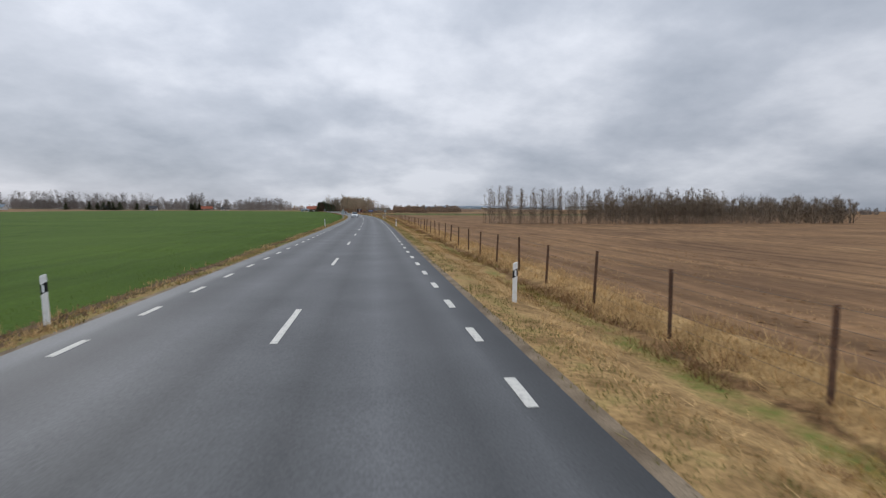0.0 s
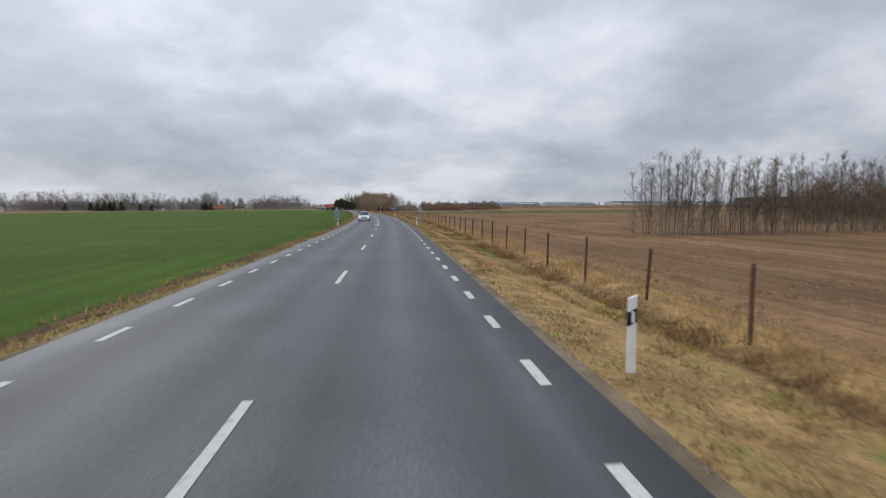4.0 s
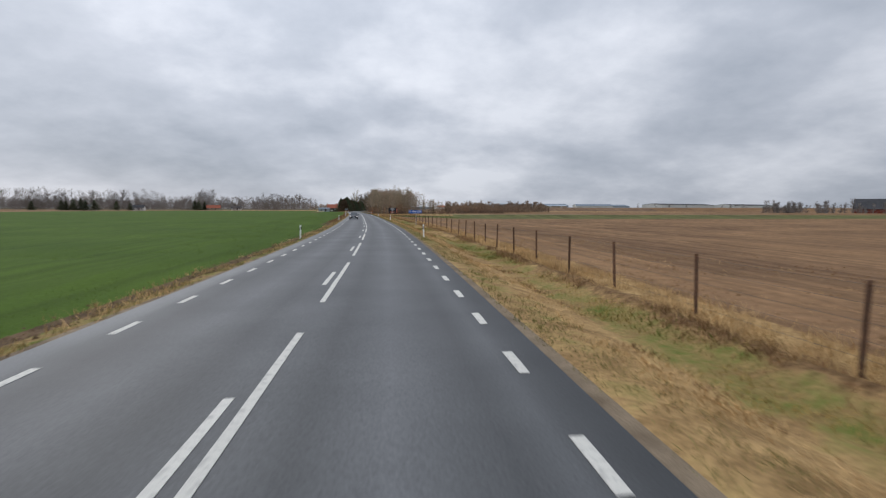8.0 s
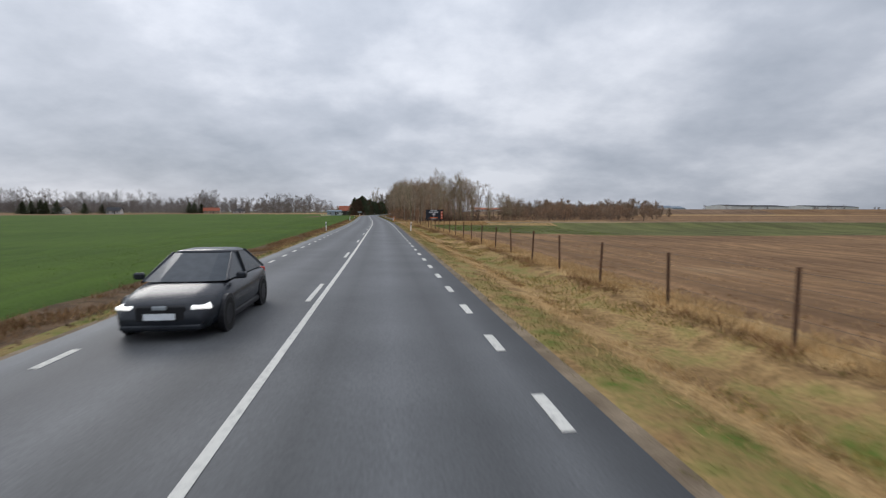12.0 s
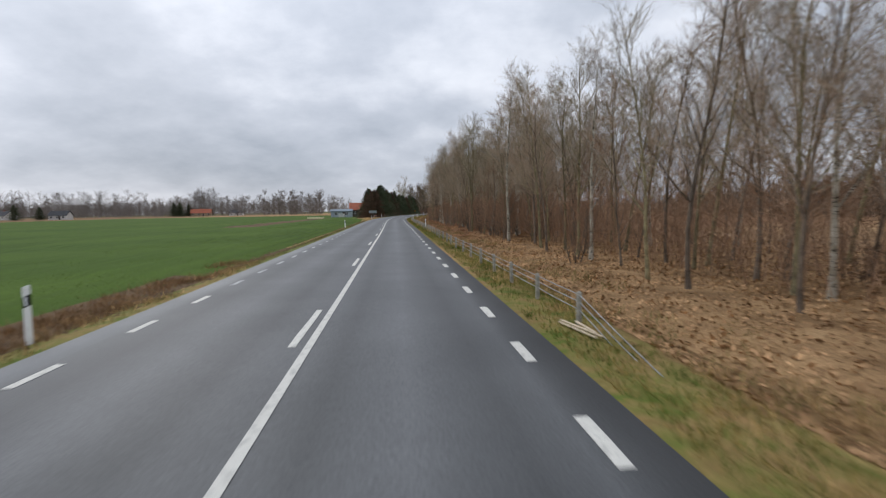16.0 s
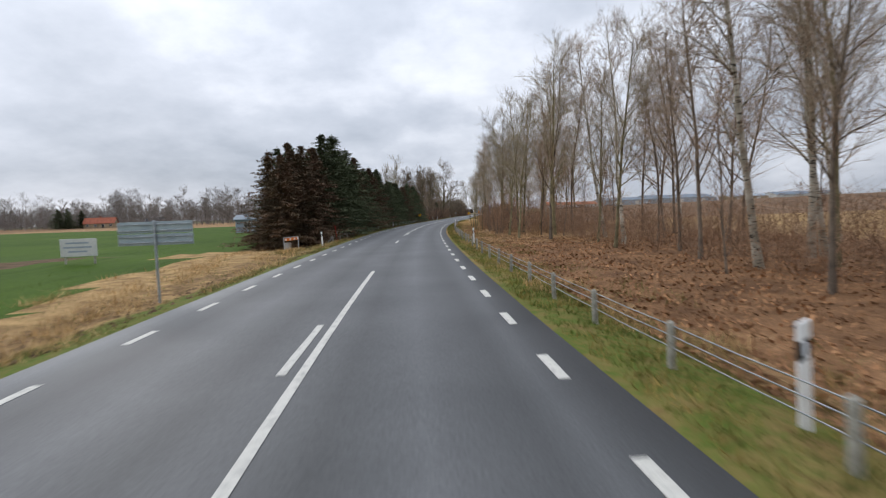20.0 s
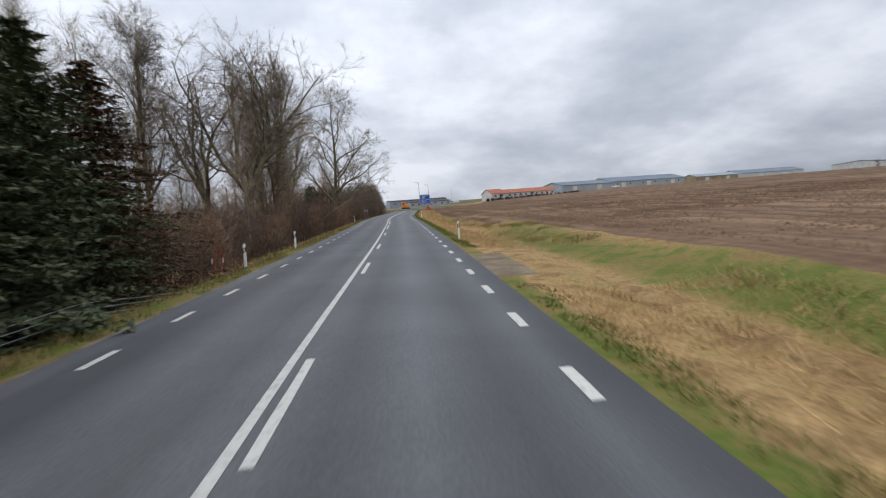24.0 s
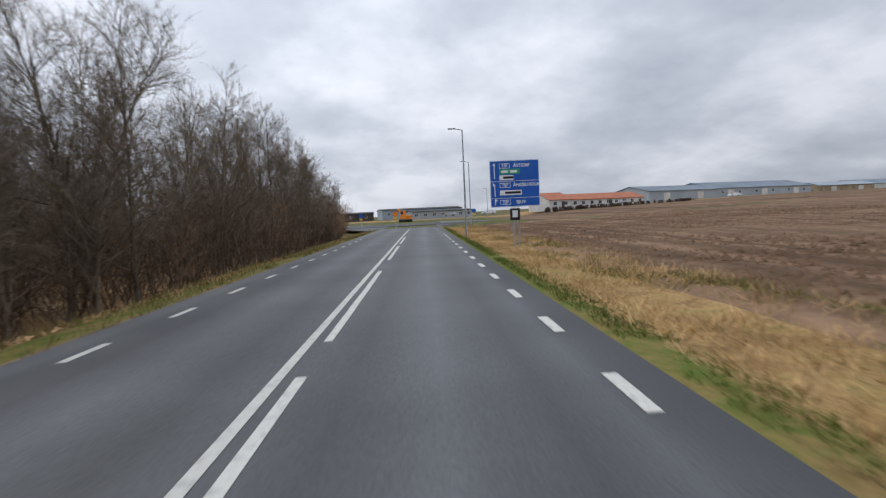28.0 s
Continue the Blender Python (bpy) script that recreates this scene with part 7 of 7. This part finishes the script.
def road_car(s, lat, paint, label, roof, belt, tail, length, width, clad=False):
    """A car that faces the walk: lofted body, glass house with pillars, lamps, grille, wheels."""
    root = empty("car", place(s, lat, 0.008, 180), label, "car", "cars on the road")
    hl, hw = length / 2, width / 2
    st = ((-hl, 0.80, 0.62), (-hl + 0.12, 0.90, belt - 0.06), (-hl + 0.5, 0.97, belt), (-0.8, 1.0, belt), (0.75, 1.0, belt - 0.02), (1.15, 0.99, belt - 0.06), (hl - 0.55, 0.95, belt - 0.16), (hl - 0.18, 0.86, belt - 0.27), (hl, 0.72, 0.52))
    bm = bmesh.new()
    rings = []
    for y, k, top in st:
        w = hw * k
        half = [(w * 0.45, top + 0.015), (w * 0.80, top - 0.01), (w * 0.95, top - 0.09), (w, min(top - 0.14, 0.60)), (w * 0.985, 0.36), (w * 0.90, 0.20)]
        rings.append([bm.verts.new((x, y, z)) for x, z in [(-x, z) for x, z in half[::-1]] + half])
    for a, b in zip(rings[:-1], rings[1:]):
        for i in range(len(a) - 1):
            bm.faces.new((a[i], b[i], b[i + 1], a[i + 1]))
        bm.faces.new((a[-1], b[-1], b[0], a[0]))
    bm.faces.new(rings[0])
    bm.faces.new(rings[-1][::-1])
    bmesh.ops.recalc_face_normals(bm, faces=list(bm.faces))
    part("body", bm, paint, root, smooth=True)
    # the glass house between the belt and the roof
    yb, yt = (-hl + tail, 1.12), (-hl + tail + (0.25 if clad else 0.95), 0.14)
    low = [(-hw * 0.86, yb[1] - 0.1), (-hw * 0.5, yb[1]), (hw * 0.5, yb[1]), (hw * 0.86, yb[1] - 0.1), (hw * 0.86, yb[0] + 0.1), (hw * 0.5, yb[0]), (-hw * 0.5, yb[0]), (-hw * 0.86, yb[0] + 0.1)]
    top = [(-hw * 0.66, yt[1] - 0.12), (-hw * 0.4, yt[1]), (hw * 0.4, yt[1]), (hw * 0.66, yt[1] - 0.12), (hw * 0.66, yt[0] + 0.1), (hw * 0.4, yt[0]), (-hw * 0.4, yt[0]), (-hw * 0.66, yt[0] + 0.1)]
    for name, sides in (("windscreen", (0, 1, 2)), ("side_window", (3,)), ("rear_window", (4, 5, 6)), ("side_window", (7,))):
        bm = bmesh.new()
        for i in sides:
            j = (i + 1) % 8
            bm.faces.new([bm.verts.new(c) for c in ((*low[i], belt - 0.02), (*low[j], belt - 0.02), (*top[j], roof - 0.05), (*top[i], roof - 0.05))])
        bmesh.ops.remove_doubles(bm, verts=list(bm.verts), dist=0.001)
        bmesh.ops.recalc_face_normals(bm, faces=list(bm.faces))
        part(name, bm, M_CARGLASS, root, "dark car window")
    bm = bmesh.new()
    a = [bm.verts.new((x * 1.03, y * 1.0, roof - 0.06)) for x, y in top]
    b = [bm.verts.new((x * 0.80, (y - sum(yt) / 2) * 0.86 + sum(yt) / 2, roof)) for x, y in top]
    for i in range(8):
        j = (i + 1) % 8
        bm.faces.new((a[i], a[j], b[j], b[i]))
    bm.faces.new(b)
    bm.faces.new(a[::-1])
    bmesh.ops.recalc_face_normals(bm, faces=list(bm.faces))
    part("roof", bm, paint, root, smooth=True)
    for i in (0, 3, 4, 7):
        bm = bmesh.new()
        rod(bm, (*low[i], belt - 0.03), (*top[i], roof - 0.05), 0.028, 8)
        part("pillar", bm, paint, root)
    for sx in (-1, 1):
        bm = bmesh.new()
        rod(bm, (sx * hw * 0.88, -0.25, belt - 0.03), (sx * hw * 0.68, -0.3, roof - 0.05), 0.03, 6)
        part("pillar", bm, M_BLACK, root)
        lamp = box_bm((0.34, 0.22, 0.07), (0, 0, 0), 0.025)
        ob = part("headlight", lamp, M_HEADLIGHT, root, "lit headlight")
        ob.matrix_local = pose(sx * hw * 0.68, hl - 0.20, belt - 0.34, -12, 0, -sx * 24)
        part("tail_light", box_bm((0.2, 0.08, 0.22), (sx * hw * 0.74, -hl + 0.04, belt - 0.2), 0.02), M_RED, root)
        m = part("mirror", box_bm((0.20, 0.12, 0.13), (sx * (hw + 0.07), 0.72, belt + 0.05), 0.03), paint, root)
        part("mirror_foot", box_bm((0.12, 0.05, 0.04), (sx * (hw - 0.02), 0.74, belt), 0.01), M_BLACK, m)
        part("fog_lamp_grille", box_bm((0.26, 0.10, 0.12), (sx * hw * 0.62, hl - 0.10, 0.36), 0.02), M_BLACK, root)
        part("sill", box_bm((0.06, length * 0.5, 0.12), (sx * hw * 0.95, 0, 0.24), 0.02), M_BLACK, root)
        if clad:
            bm = bmesh.new()
            rod(bm, (sx * hw * 0.62, yt[0] + 0.2, roof + 0.05), (sx * hw * 0.62, yt[1] - 0.25, roof + 0.05), 0.02, 6)
            part("roof_rail", bm, M_STEEL, root)
        for yy in (-1.34, 1.34):
            wheel(root, pose(sx * (hw - 0.10), yy, 0.325), 0.325, 0.22, M_STEEL)
            bm = bmesh.new()
            add_tube(bm, 0.37, 0.37, 0.10, pose(sx * (hw - 0.045), yy, 0.34, 0, 90, 0), 20)
            part("wheel_arch", bm, M_BLACK, root)
    part("grille", box_bm((width * 0.46, 0.06, 0.28), (0, hl - 0.02, 0.50), 0.03), M_BLACK, root, "black grille")
    part("badge", box_bm((0.24, 0.02, 0.07), (0, hl + 0.02, 0.60), 0.01), M_STEEL, root)
    part("bumper", box_bm((width * 0.74, 0.16, 0.10), (0, hl - 0.06, 0.26), 0.03), M_STEEL if clad else paint, root)
    part("number_plate", box_bm((0.52, 0.02, 0.11), (0, hl + 0.03, 0.45), 0.004), M_SIGNWHITE, root, "plain white number plate")


road_car(259.8, -2.15, M_CARDARK, "dark grey hatchback with lit headlights in the oncoming lane", 1.43, 0.93, 0.18, 4.35, 1.80)
road_car(152.0, -2.25, M_CARWHITE, "white estate car with roof rails in the oncoming lane", 1.60, 1.02, 0.10, 4.80, 1.87, True)


def digger(x, y, z, turn):
    root = empty("excavator", pose(x, y, z, 0, 0, turn), "orange excavator parked beyond the roundabout", "excavator")
    part("tracks", box_bm((2.3, 3.2, 0.7), (0, 0, 0.35), 0.15), M_TYRE, root)
    part("house", box_bm((2.2, 2.6, 1.1), (0, -0.3, 1.3), 0.12), M_LIGHT_ORANGE, root)
    cab = part("cab", box_bm((1.0, 1.3, 1.3), (-0.5, 0.3, 2.45), 0.1), M_LIGHT_ORANGE, root)
    part("window", box_bm((1.04, 1.0, 0.8), (-0.5, 0.32, 2.55), 0.02), M_WINDOW, cab)
    bm = bmesh.new()
    rod(bm, (0.4, 0.8, 1.6), (0.4, 3.0, 3.6), 0.2, 6)
    rod(bm, (0.4, 3.0, 3.6), (0.4, 4.6, 1.6), 0.16, 6)
    part("boom", bm, M_LIGHT_ORANGE, root)
    part("bucket", box_bm((0.9, 0.7, 0.7), (0.4, 4.6, 1.1), 0.1), M_STEEL, root)


digger(-8.0, 842.0, 0.0, 40)


# ---- the roundabout at the end ----
def disc(name, x, y, r0, r1, z, material, label, n=64):
    v = []
    q = []
    for i in range(n):
        a = 2 * math.pi * i / n
        for r, zz in ((r0, z), (r1, z), (r1, z - 0.15)):
            v.append((x + r * math.cos(a), y + r * math.sin(a), zz))
    for i in range(n):
        j = (i + 1) % n
        q.append((3 * i, 3 * i + 1, 3 * j + 1, 3 * j))
        q.append((3 * i + 1, 3 * i + 2, 3 * j + 2, 3 * j + 1))
    me = tri_mesh(name, v, q, [material])
    uv = me.uv_layers.new(name="land")
    return tagged(new(name, me), label, "road", kind="structure")


RB = centre(812.0)
disc("roundabout_road", RB[0] - 4, RB[1], 9.0, 19.0, 0.03, M_ASPHALT, "asphalt ring of the roundabout")
bm = bmesh.new()
bmesh.ops.create_cone(bm, cap_ends=True, segments=48, radius1=9.2, radius2=8.8, depth=0.3)
ob = part("roundabout_island", bm, M_MEADOW, None)
ob.matrix_world = pose(RB[0] - 4, RB[1], 0.12)
tagged(ob, "grass island of the roundabout", "traffic island", kind="structure")
for i in range(36):
    a = 2 * math.pi * i / 36
    bm = box_bm((0.16, 1.58, 0.28), (0, 0, 0.08), 0.02) if i == 0 else None
    if bm:
        KERB = proto_mesh(bm, "kerb", M_KERB)
    share("kerb", KERB, ob, pose(9.3 * math.cos(a), 9.3 * math.sin(a), -0.08, 0, 0, math.degrees(a)))


def round_marker(s, lat, face, label, turn=0):
    root = empty("traffic_sign", place(s, lat, turn=turn), label, "road sign", "small signs at the roundabout")
    part("pole", pole_bm(2.4, 0.03), M_STEEL, root)
    bm = bmesh.new()
    add_tube(bm, 0.36, 0.36, 0.02, Matrix.Translation((0, -0.04, 2.1)) @ pose(0, 0, 0, 90), 28)
    part("disc", bm, face, root)
    part("plate", box_bm((0.5, 0.02, 0.35), (0, -0.04, 1.5), 0.004), M_YELLOW, root)


round_marker(782, -2.2, M_ORANGE, "orange temporary sign on the splitter island")
round_marker(795, 10.5, M_BLUE, "blue round sign beside the roundabout")
round_marker(784, -14.0, M_ORANGE, "orange temporary sign beside the side road")
round_marker(797, -9.0, M_BLUE, "blue round sign on the island")


# ---- grass, crop and leaves ----
def blades(name, label, n, s_rng, lat_fn, h, w, material, seed, clump=9, spread=0.16, lean=0.45, gaps=0.0, skip=()):
    """Single blades in tufts; lat_fn gives the place across from s and a draw between 0 and 1."""
    rg = np.random.default_rng(seed)
    m = n // clump
    s = rg.uniform(*s_rng, m)
    lat = lat_fn(s, rg.random(m))
    keep = np.ones(m, bool)
    for a, b in skip:
        keep &= (s < a) | (s > b)
    if gaps:
        # patchy growth at a few metres' scale
        f = np.sin(s * 0.9 + 2 * np.sin(lat * 1.7)) + np.sin(s * 0.37 + lat * 2.1 + 1.3) + 0.6 * np.sin(s * 2.3 - lat * 3.0)
        keep &= f > gaps
    s, lat = s[keep], lat[keep]
    size = rg.uniform(0.55, 1.35, len(s))
    s, lat, size = np.repeat(s, clump), np.repeat(lat, clump), np.repeat(size, clump)
    s = s + rg.normal(0, spread, len(s))
    lat = lat + rg.normal(0, spread, len(s))
    lat = np.where(np.abs(lat) < 4.3, np.sign(lat) * (4.3 + rg.random(len(s)) * 0.12), lat)
    xy, z = land(s, lat), height(s, lat)
    hh = rg.uniform(*h, len(s)) * size
    a = rg.uniform(0, 2 * np.pi, len(s))
    ln = np.abs(rg.normal(0, lean, len(s))) * hh
    b = rg.uniform(0, 2 * np.pi, len(s))
    ww = rg.uniform(*w, len(s)) / 2
    base = np.stack([xy[:, 0], xy[:, 1], z - 0.02], 1)
    dx = np.stack([np.cos(a) * ww, np.sin(a) * ww, np.zeros(len(s))], 1)
    tip = base + np.stack([np.cos(b) * ln, np.sin(b) * ln, hh], 1)
    v = np.stack([base - dx, base + dx, tip], 1).reshape(-1, 3)
    t = np.arange(len(v)).reshape(-1, 3)
    ob = new(name, tri_mesh(name, v, t, [material]))
    return tagged(ob, label, "grass", kind="stuff")


def band(a, b, power=1.0):
    return lambda s, u: a + (b - a) * u**power


def fence_line(s, u):
    f = np.interp(s, FENCE_AT, FENCE_OUT)
    return f - 0.15 + 1.5 * u**1.3


TRACK = ((348.2, 354.6),)
blades("verge_straw", "short dry straw-coloured grass on the road's bank", 150000, (-8, 360), band(5.2, 6.7), (0.04, 0.13), (0.012, 0.028), M_STRAW, 41, 11, 0.16, 1.4, -0.8, TRACK)
blades("fence_straw", "tall pale dry grass along the fence", 150000, (-8, 352), fence_line, (0.10, 0.32), (0.010, 0.020), M_STRAW, 42, 13, 0.2, 0.8, -1.6, TRACK)
blades("ditch_grass", "short yellow-green grass in the flat ditch", 120000, (-8, 347), lambda s, u: 6.5 + (np.interp(s, FENCE_AT, FENCE_OUT) - 7.0) * u, (0.04, 0.12), (0.012, 0.026), M_DITCHGRASS, 66, 11, 0.2, 1.0, -0.6, TRACK)
blades("ditch_dead", "brown dead tufts below the fence", 42000, (-8, 350), lambda s, u: np.interp(s, FENCE_AT, FENCE_OUT) - 0.85 + 0.7 * u, (0.10, 0.30), (0.012, 0.028), M_DEAD, 59, 13, 0.14, 0.8, -0.5, TRACK)
blades("ditch_edge_dead", "brown tufts along the cut edge of the ditch", 16000, (-8, 350), band(6.3, 6.65), (0.06, 0.18), (0.012, 0.026), M_DEAD, 67, 12, 0.10, 0.9, -0.4, TRACK)
blades("bank_dead", "brown dead tufts on the bank", 16000, (566, 775), lambda s, u: 6.4 + (5.0 - 2.6 * smooth(640, 705, s)) * u, (0.12, 0.36), (0.012, 0.03), M_DEAD, 60, 12, 0.2, 0.7, 0.8, ((612.5, 623.0),))
blades("verge_green", "green grass patches in the ditch", 36000, (-8, 345), band(6.4, 8.0), (0.05, 0.15), (0.012, 0.026), M_GRASS, 43, 11, 0.22, 0.6, 0.55, TRACK)
blades("verge_short", "short mixed grass next to the road edge", 110000, (-8, 360), band(4.35, 5.6), (0.03, 0.10), (0.012, 0.026), M_GRASS_D, 44, 10, 0.12, 0.6, -1.2, TRACK)
blades("barrier_olive", "olive yellow verge grass before the cable barrier", 70000, (356, 585), band(4.3, 6.4), (0.05, 0.16), (0.012, 0.026), M_DITCHGRASS, 68, 10, 0.14, 0.8, -1.0)
blades("wood_floor_tufts", "dead brown grass tufts on the wood's floor", 80000, (358, 575), lambda s, u: 6.4 + 12 * u**1.4, (0.08, 0.26), (0.012, 0.03), M_TUFT, 69, 12, 0.18, 1.1, -0.6, ((404, 520),))
blades("barrier_green", "green verge grass before the cable barrier", 55000, (356, 585), band(4.3, 6.0), (0.05, 0.17), (0.012, 0.026), M_GRASS, 45, 10, 0.12, 0.6, -2.4)
blades("barrier_mixed", "mixed dry and green grass behind the barrier", 60000, (356, 585), band(5.2, 8.6), (0.08, 0.26), (0.012, 0.028), M_GRASS_D, 46, 10, 0.2, 0.6, 0.2)
blades("barrier_straw", "dry grass around the barrier posts", 40000, (356, 585), band(4.9, 7.4), (0.12, 0.34), (0.012, 0.026), M_STRAW, 47, 11, 0.16, 0.6, 0.6)
DRIVE = ((612.5, 623.0),)
blades("bank_straw", "dry straw grass on the bank below the ploughed field", 150000, (566, 775), lambda s, u: 5.0 + (5.0 - 1.6 * smooth(640, 705, s)) * u**1.2, (0.06, 0.24), (0.012, 0.028), M_STRAW, 48, 12, 0.24, 1.4, -0.9, DRIVE)
blades("bank_green", "green grass on the bank below the ploughed field", 110000, (566, 775), lambda s, u: 8.2 - 1.7 * smooth(640, 690, s) + (3.2 - 1.2 * smooth(640, 705, s)) * u, (0.05, 0.17), (0.012, 0.028), M_GRASS, 49, 11, 0.22, 0.9, 0.45, DRIVE)
blades("edge_green", "green grass along the last stretch's road edge", 60000, (566, 775), band(4.3, 5.1), (0.05, 0.14), (0.012, 0.026), M_GRASS, 50, 10, 0.1, 0.6, -1.6, DRIVE)
blades("field_edge_straw", "dry grass strip beside the crop field", 46000, (-8, 385), band(-4.3, -5.6), (0.06, 0.22), (0.012, 0.026), M_STRAW, 51, 10, 0.12, 0.6, -0.2)
blades("field_edge_green", "short green grass beside the crop field", 60000, (-8, 515), band(-4.3, -5.3), (0.05, 0.15), (0.012, 0.026), M_GRASS_D, 52, 10, 0.12, 0.6, -0.6)
blades("field_corner_straw", "dry grass strip between the road and the crop before the spruces", 26000, (468, 530), lambda s, u: -4.4 - (1.0 + 5.0 * smooth(478, 506, s)) * u, (0.10, 0.30), (0.012, 0.028), M_STRAW, 58, 11, 0.2, 0.9, 0.2)
blades("soil_bank_tufts", "reddish brown dead grass on the soil bank beside the crop", 60000, (240, 385), band(-5.0, -6.3), (0.08, 0.24), (0.012, 0.03), M_DEAD, 63, 12, 0.16, 0.9, -0.6)
blades("track_straw", "dry grass between the meadow and the farm track", 60000, (341, 349), lambda s, u: 7.4 + 15 * u**1.5, (0.12, 0.34), (0.012, 0.03), M_STRAW, 64, 12, 0.2, 0.9, -0.8)
blades("track_far_straw", "dry grass between the farm track and the wood", 24000, (354, 359.5), lambda s, u: 5.6 + 30 * u, (0.10, 0.28), (0.012, 0.03), M_STRAW, 65, 12, 0.2, 0.9, -0.6)
blades("left_verge", "dry and green grass along the barrier and scrub", 90000, (512, 780), band(-4.3, -7.4), (0.06, 0.26), (0.012, 0.028), M_GRASS_D, 53, 10, 0.16, 0.6, -0.6)
blades("left_verge_straw", "dry grass along the barrier and scrub", 45000, (512, 780), band(-5.0, -7.6), (0.08, 0.26), (0.012, 0.024), M_STRAW, 54, 11, 0.16, 0.6, 0.3)
blades("crop_rows", "young winter crop blades", 150000, (-5, 515), lambda s, u: -5.6 - 11 * u**1.5, (0.03, 0.08), (0.012, 0.022), M_CROPBLADE, 55, 2, 0.3, 0.8, -2.2)
blades("meadow_grass", "rough grass of the wet meadow", 50000, (312, 347), lambda s, u: 8.8 + 26 * u**1.5, (0.06, 0.2), (0.012, 0.028), M_GRASS, 56, 10, 0.25, 0.6, -0.6)
blades("stubble_stalks", "cut straw stalks of the stubble field", 70000, (-5, 312), lambda s, u: fence_line(s, 0.5) + 0.6 + 12 * u**1.5, (0.04, 0.12), (0.008, 0.018), M_STRAW, 57, 5, 0.2, 0.5, -0.8)


def leaves(name, label, n, s_rng, lats, seed, material=None):
    rg = np.random.default_rng(seed)
    s, lat = rg.uniform(*s_rng, n), lats[0] + (lats[1] - lats[0]) * rg.random(n) ** 1.4
    xy, z = land(s, lat), height(s, lat) + rg.uniform(0.0, 0.07, n)
    r = rg.uniform(0.03, 0.075, n)
    a, tilt = rg.uniform(0, 2 * np.pi, n), rg.normal(0, 0.5, n)
    c = np.stack([xy[:, 0], xy[:, 1], z], 1)
    u = np.stack([np.cos(a) * r, np.sin(a) * r, tilt * r], 1)
    w = np.stack([-np.sin(a) * r * 0.7, np.cos(a) * r * 0.7, rg.normal(0, 0.4, n) * r], 1)
    v = np.stack([c - u, c + w, c + u, c - w], 1).reshape(-1, 3)
    q = np.arange(len(v)).reshape(-1, 4)
    return tagged(new(name, tri_mesh(name, v, q, [material or M_LEAF])), label, "leaves", kind="stuff")


leaves("fallen_leaves", "pale brown fallen leaves on the wood's floor", 36000, (358, 408), (6.2, 24), 61)
leaves("dark_fallen_leaves", "dark reddish fallen leaves on the wood's floor", 78000, (402, 522), (6.2, 26), 74, M_LEAF_D)
leaves("birch_leaves", "brown fallen leaves below the birches", 34000, (518, 575), (6.2, 26), 75)
leaves("scrub_leaves", "brown fallen leaves under the scrub", 14000, (620, 780), (-5.6, -9), 62)


def clods(name, label, n, s_fn, lat_fn, r, material, seed):
    """Lumps of turned soil: low uneven tetrahedra sunk into the ground."""
    rg = np.random.default_rng(seed)
    s, u = s_fn(rg, n), rg.random(n)
    lat = lat_fn(s, u)
    xy, z = land(s, lat), height(s, lat)
    rr = rg.uniform(*r, n)
    a = rg.uniform(0, 2 * np.pi, n)
    c = np.stack([xy[:, 0], xy[:, 1], z - 0.01], 1)
    v = []
    for k in range(4):
        b = a + k * np.pi / 2 + rg.normal(0, 0.3, n)
        v.append(c + np.stack([np.cos(b) * rr * rg.uniform(0.7, 1.3, n), np.sin(b) * rr * rg.uniform(0.7, 1.3, n), -0.2 * rr], 1))
    v.append(c + np.stack([rg.normal(0, 0.3, n) * rr, rg.normal(0, 0.3, n) * rr, rr * rg.uniform(0.45, 0.9, n)], 1))
    v = np.stack(v, 1).reshape(-1, 3)
    o = np.arange(n)[:, None] * 5
    t = np.concatenate([o + np.array([k, (k + 1) % 4, 4]) for k in range(4)], 0)
    return tagged(new(name, tri_mesh(name, v, t, [material])), label, "soil", kind="stuff")


clods("plough_clods", "clods of brown turned soil on the ploughed field", 42000, lambda rg, n: rg.uniform(590, 770, n), lambda s, u: 12.3 - 3.5 * smooth(640, 705, s) + 30 * u**1.5, (0.05, 0.16), M_PLOUGH, 71)
clods("stubble_clods", "small clods and straw lumps on the stubble field", 18000, lambda rg, n: rg.uniform(-5, 312, n), lambda s, u: fence_line(s, 0.5) + 0.8 + 18 * u**1.6, (0.03, 0.09), M_STUBBLE, 72)
clods("edge_clods", "clods of bare soil beside the crop field", 9000, lambda rg, n: rg.uniform(-5, 515, n), lambda s, u: -4.7 - 1.0 * u, (0.03, 0.10), M_DIRT, 73)
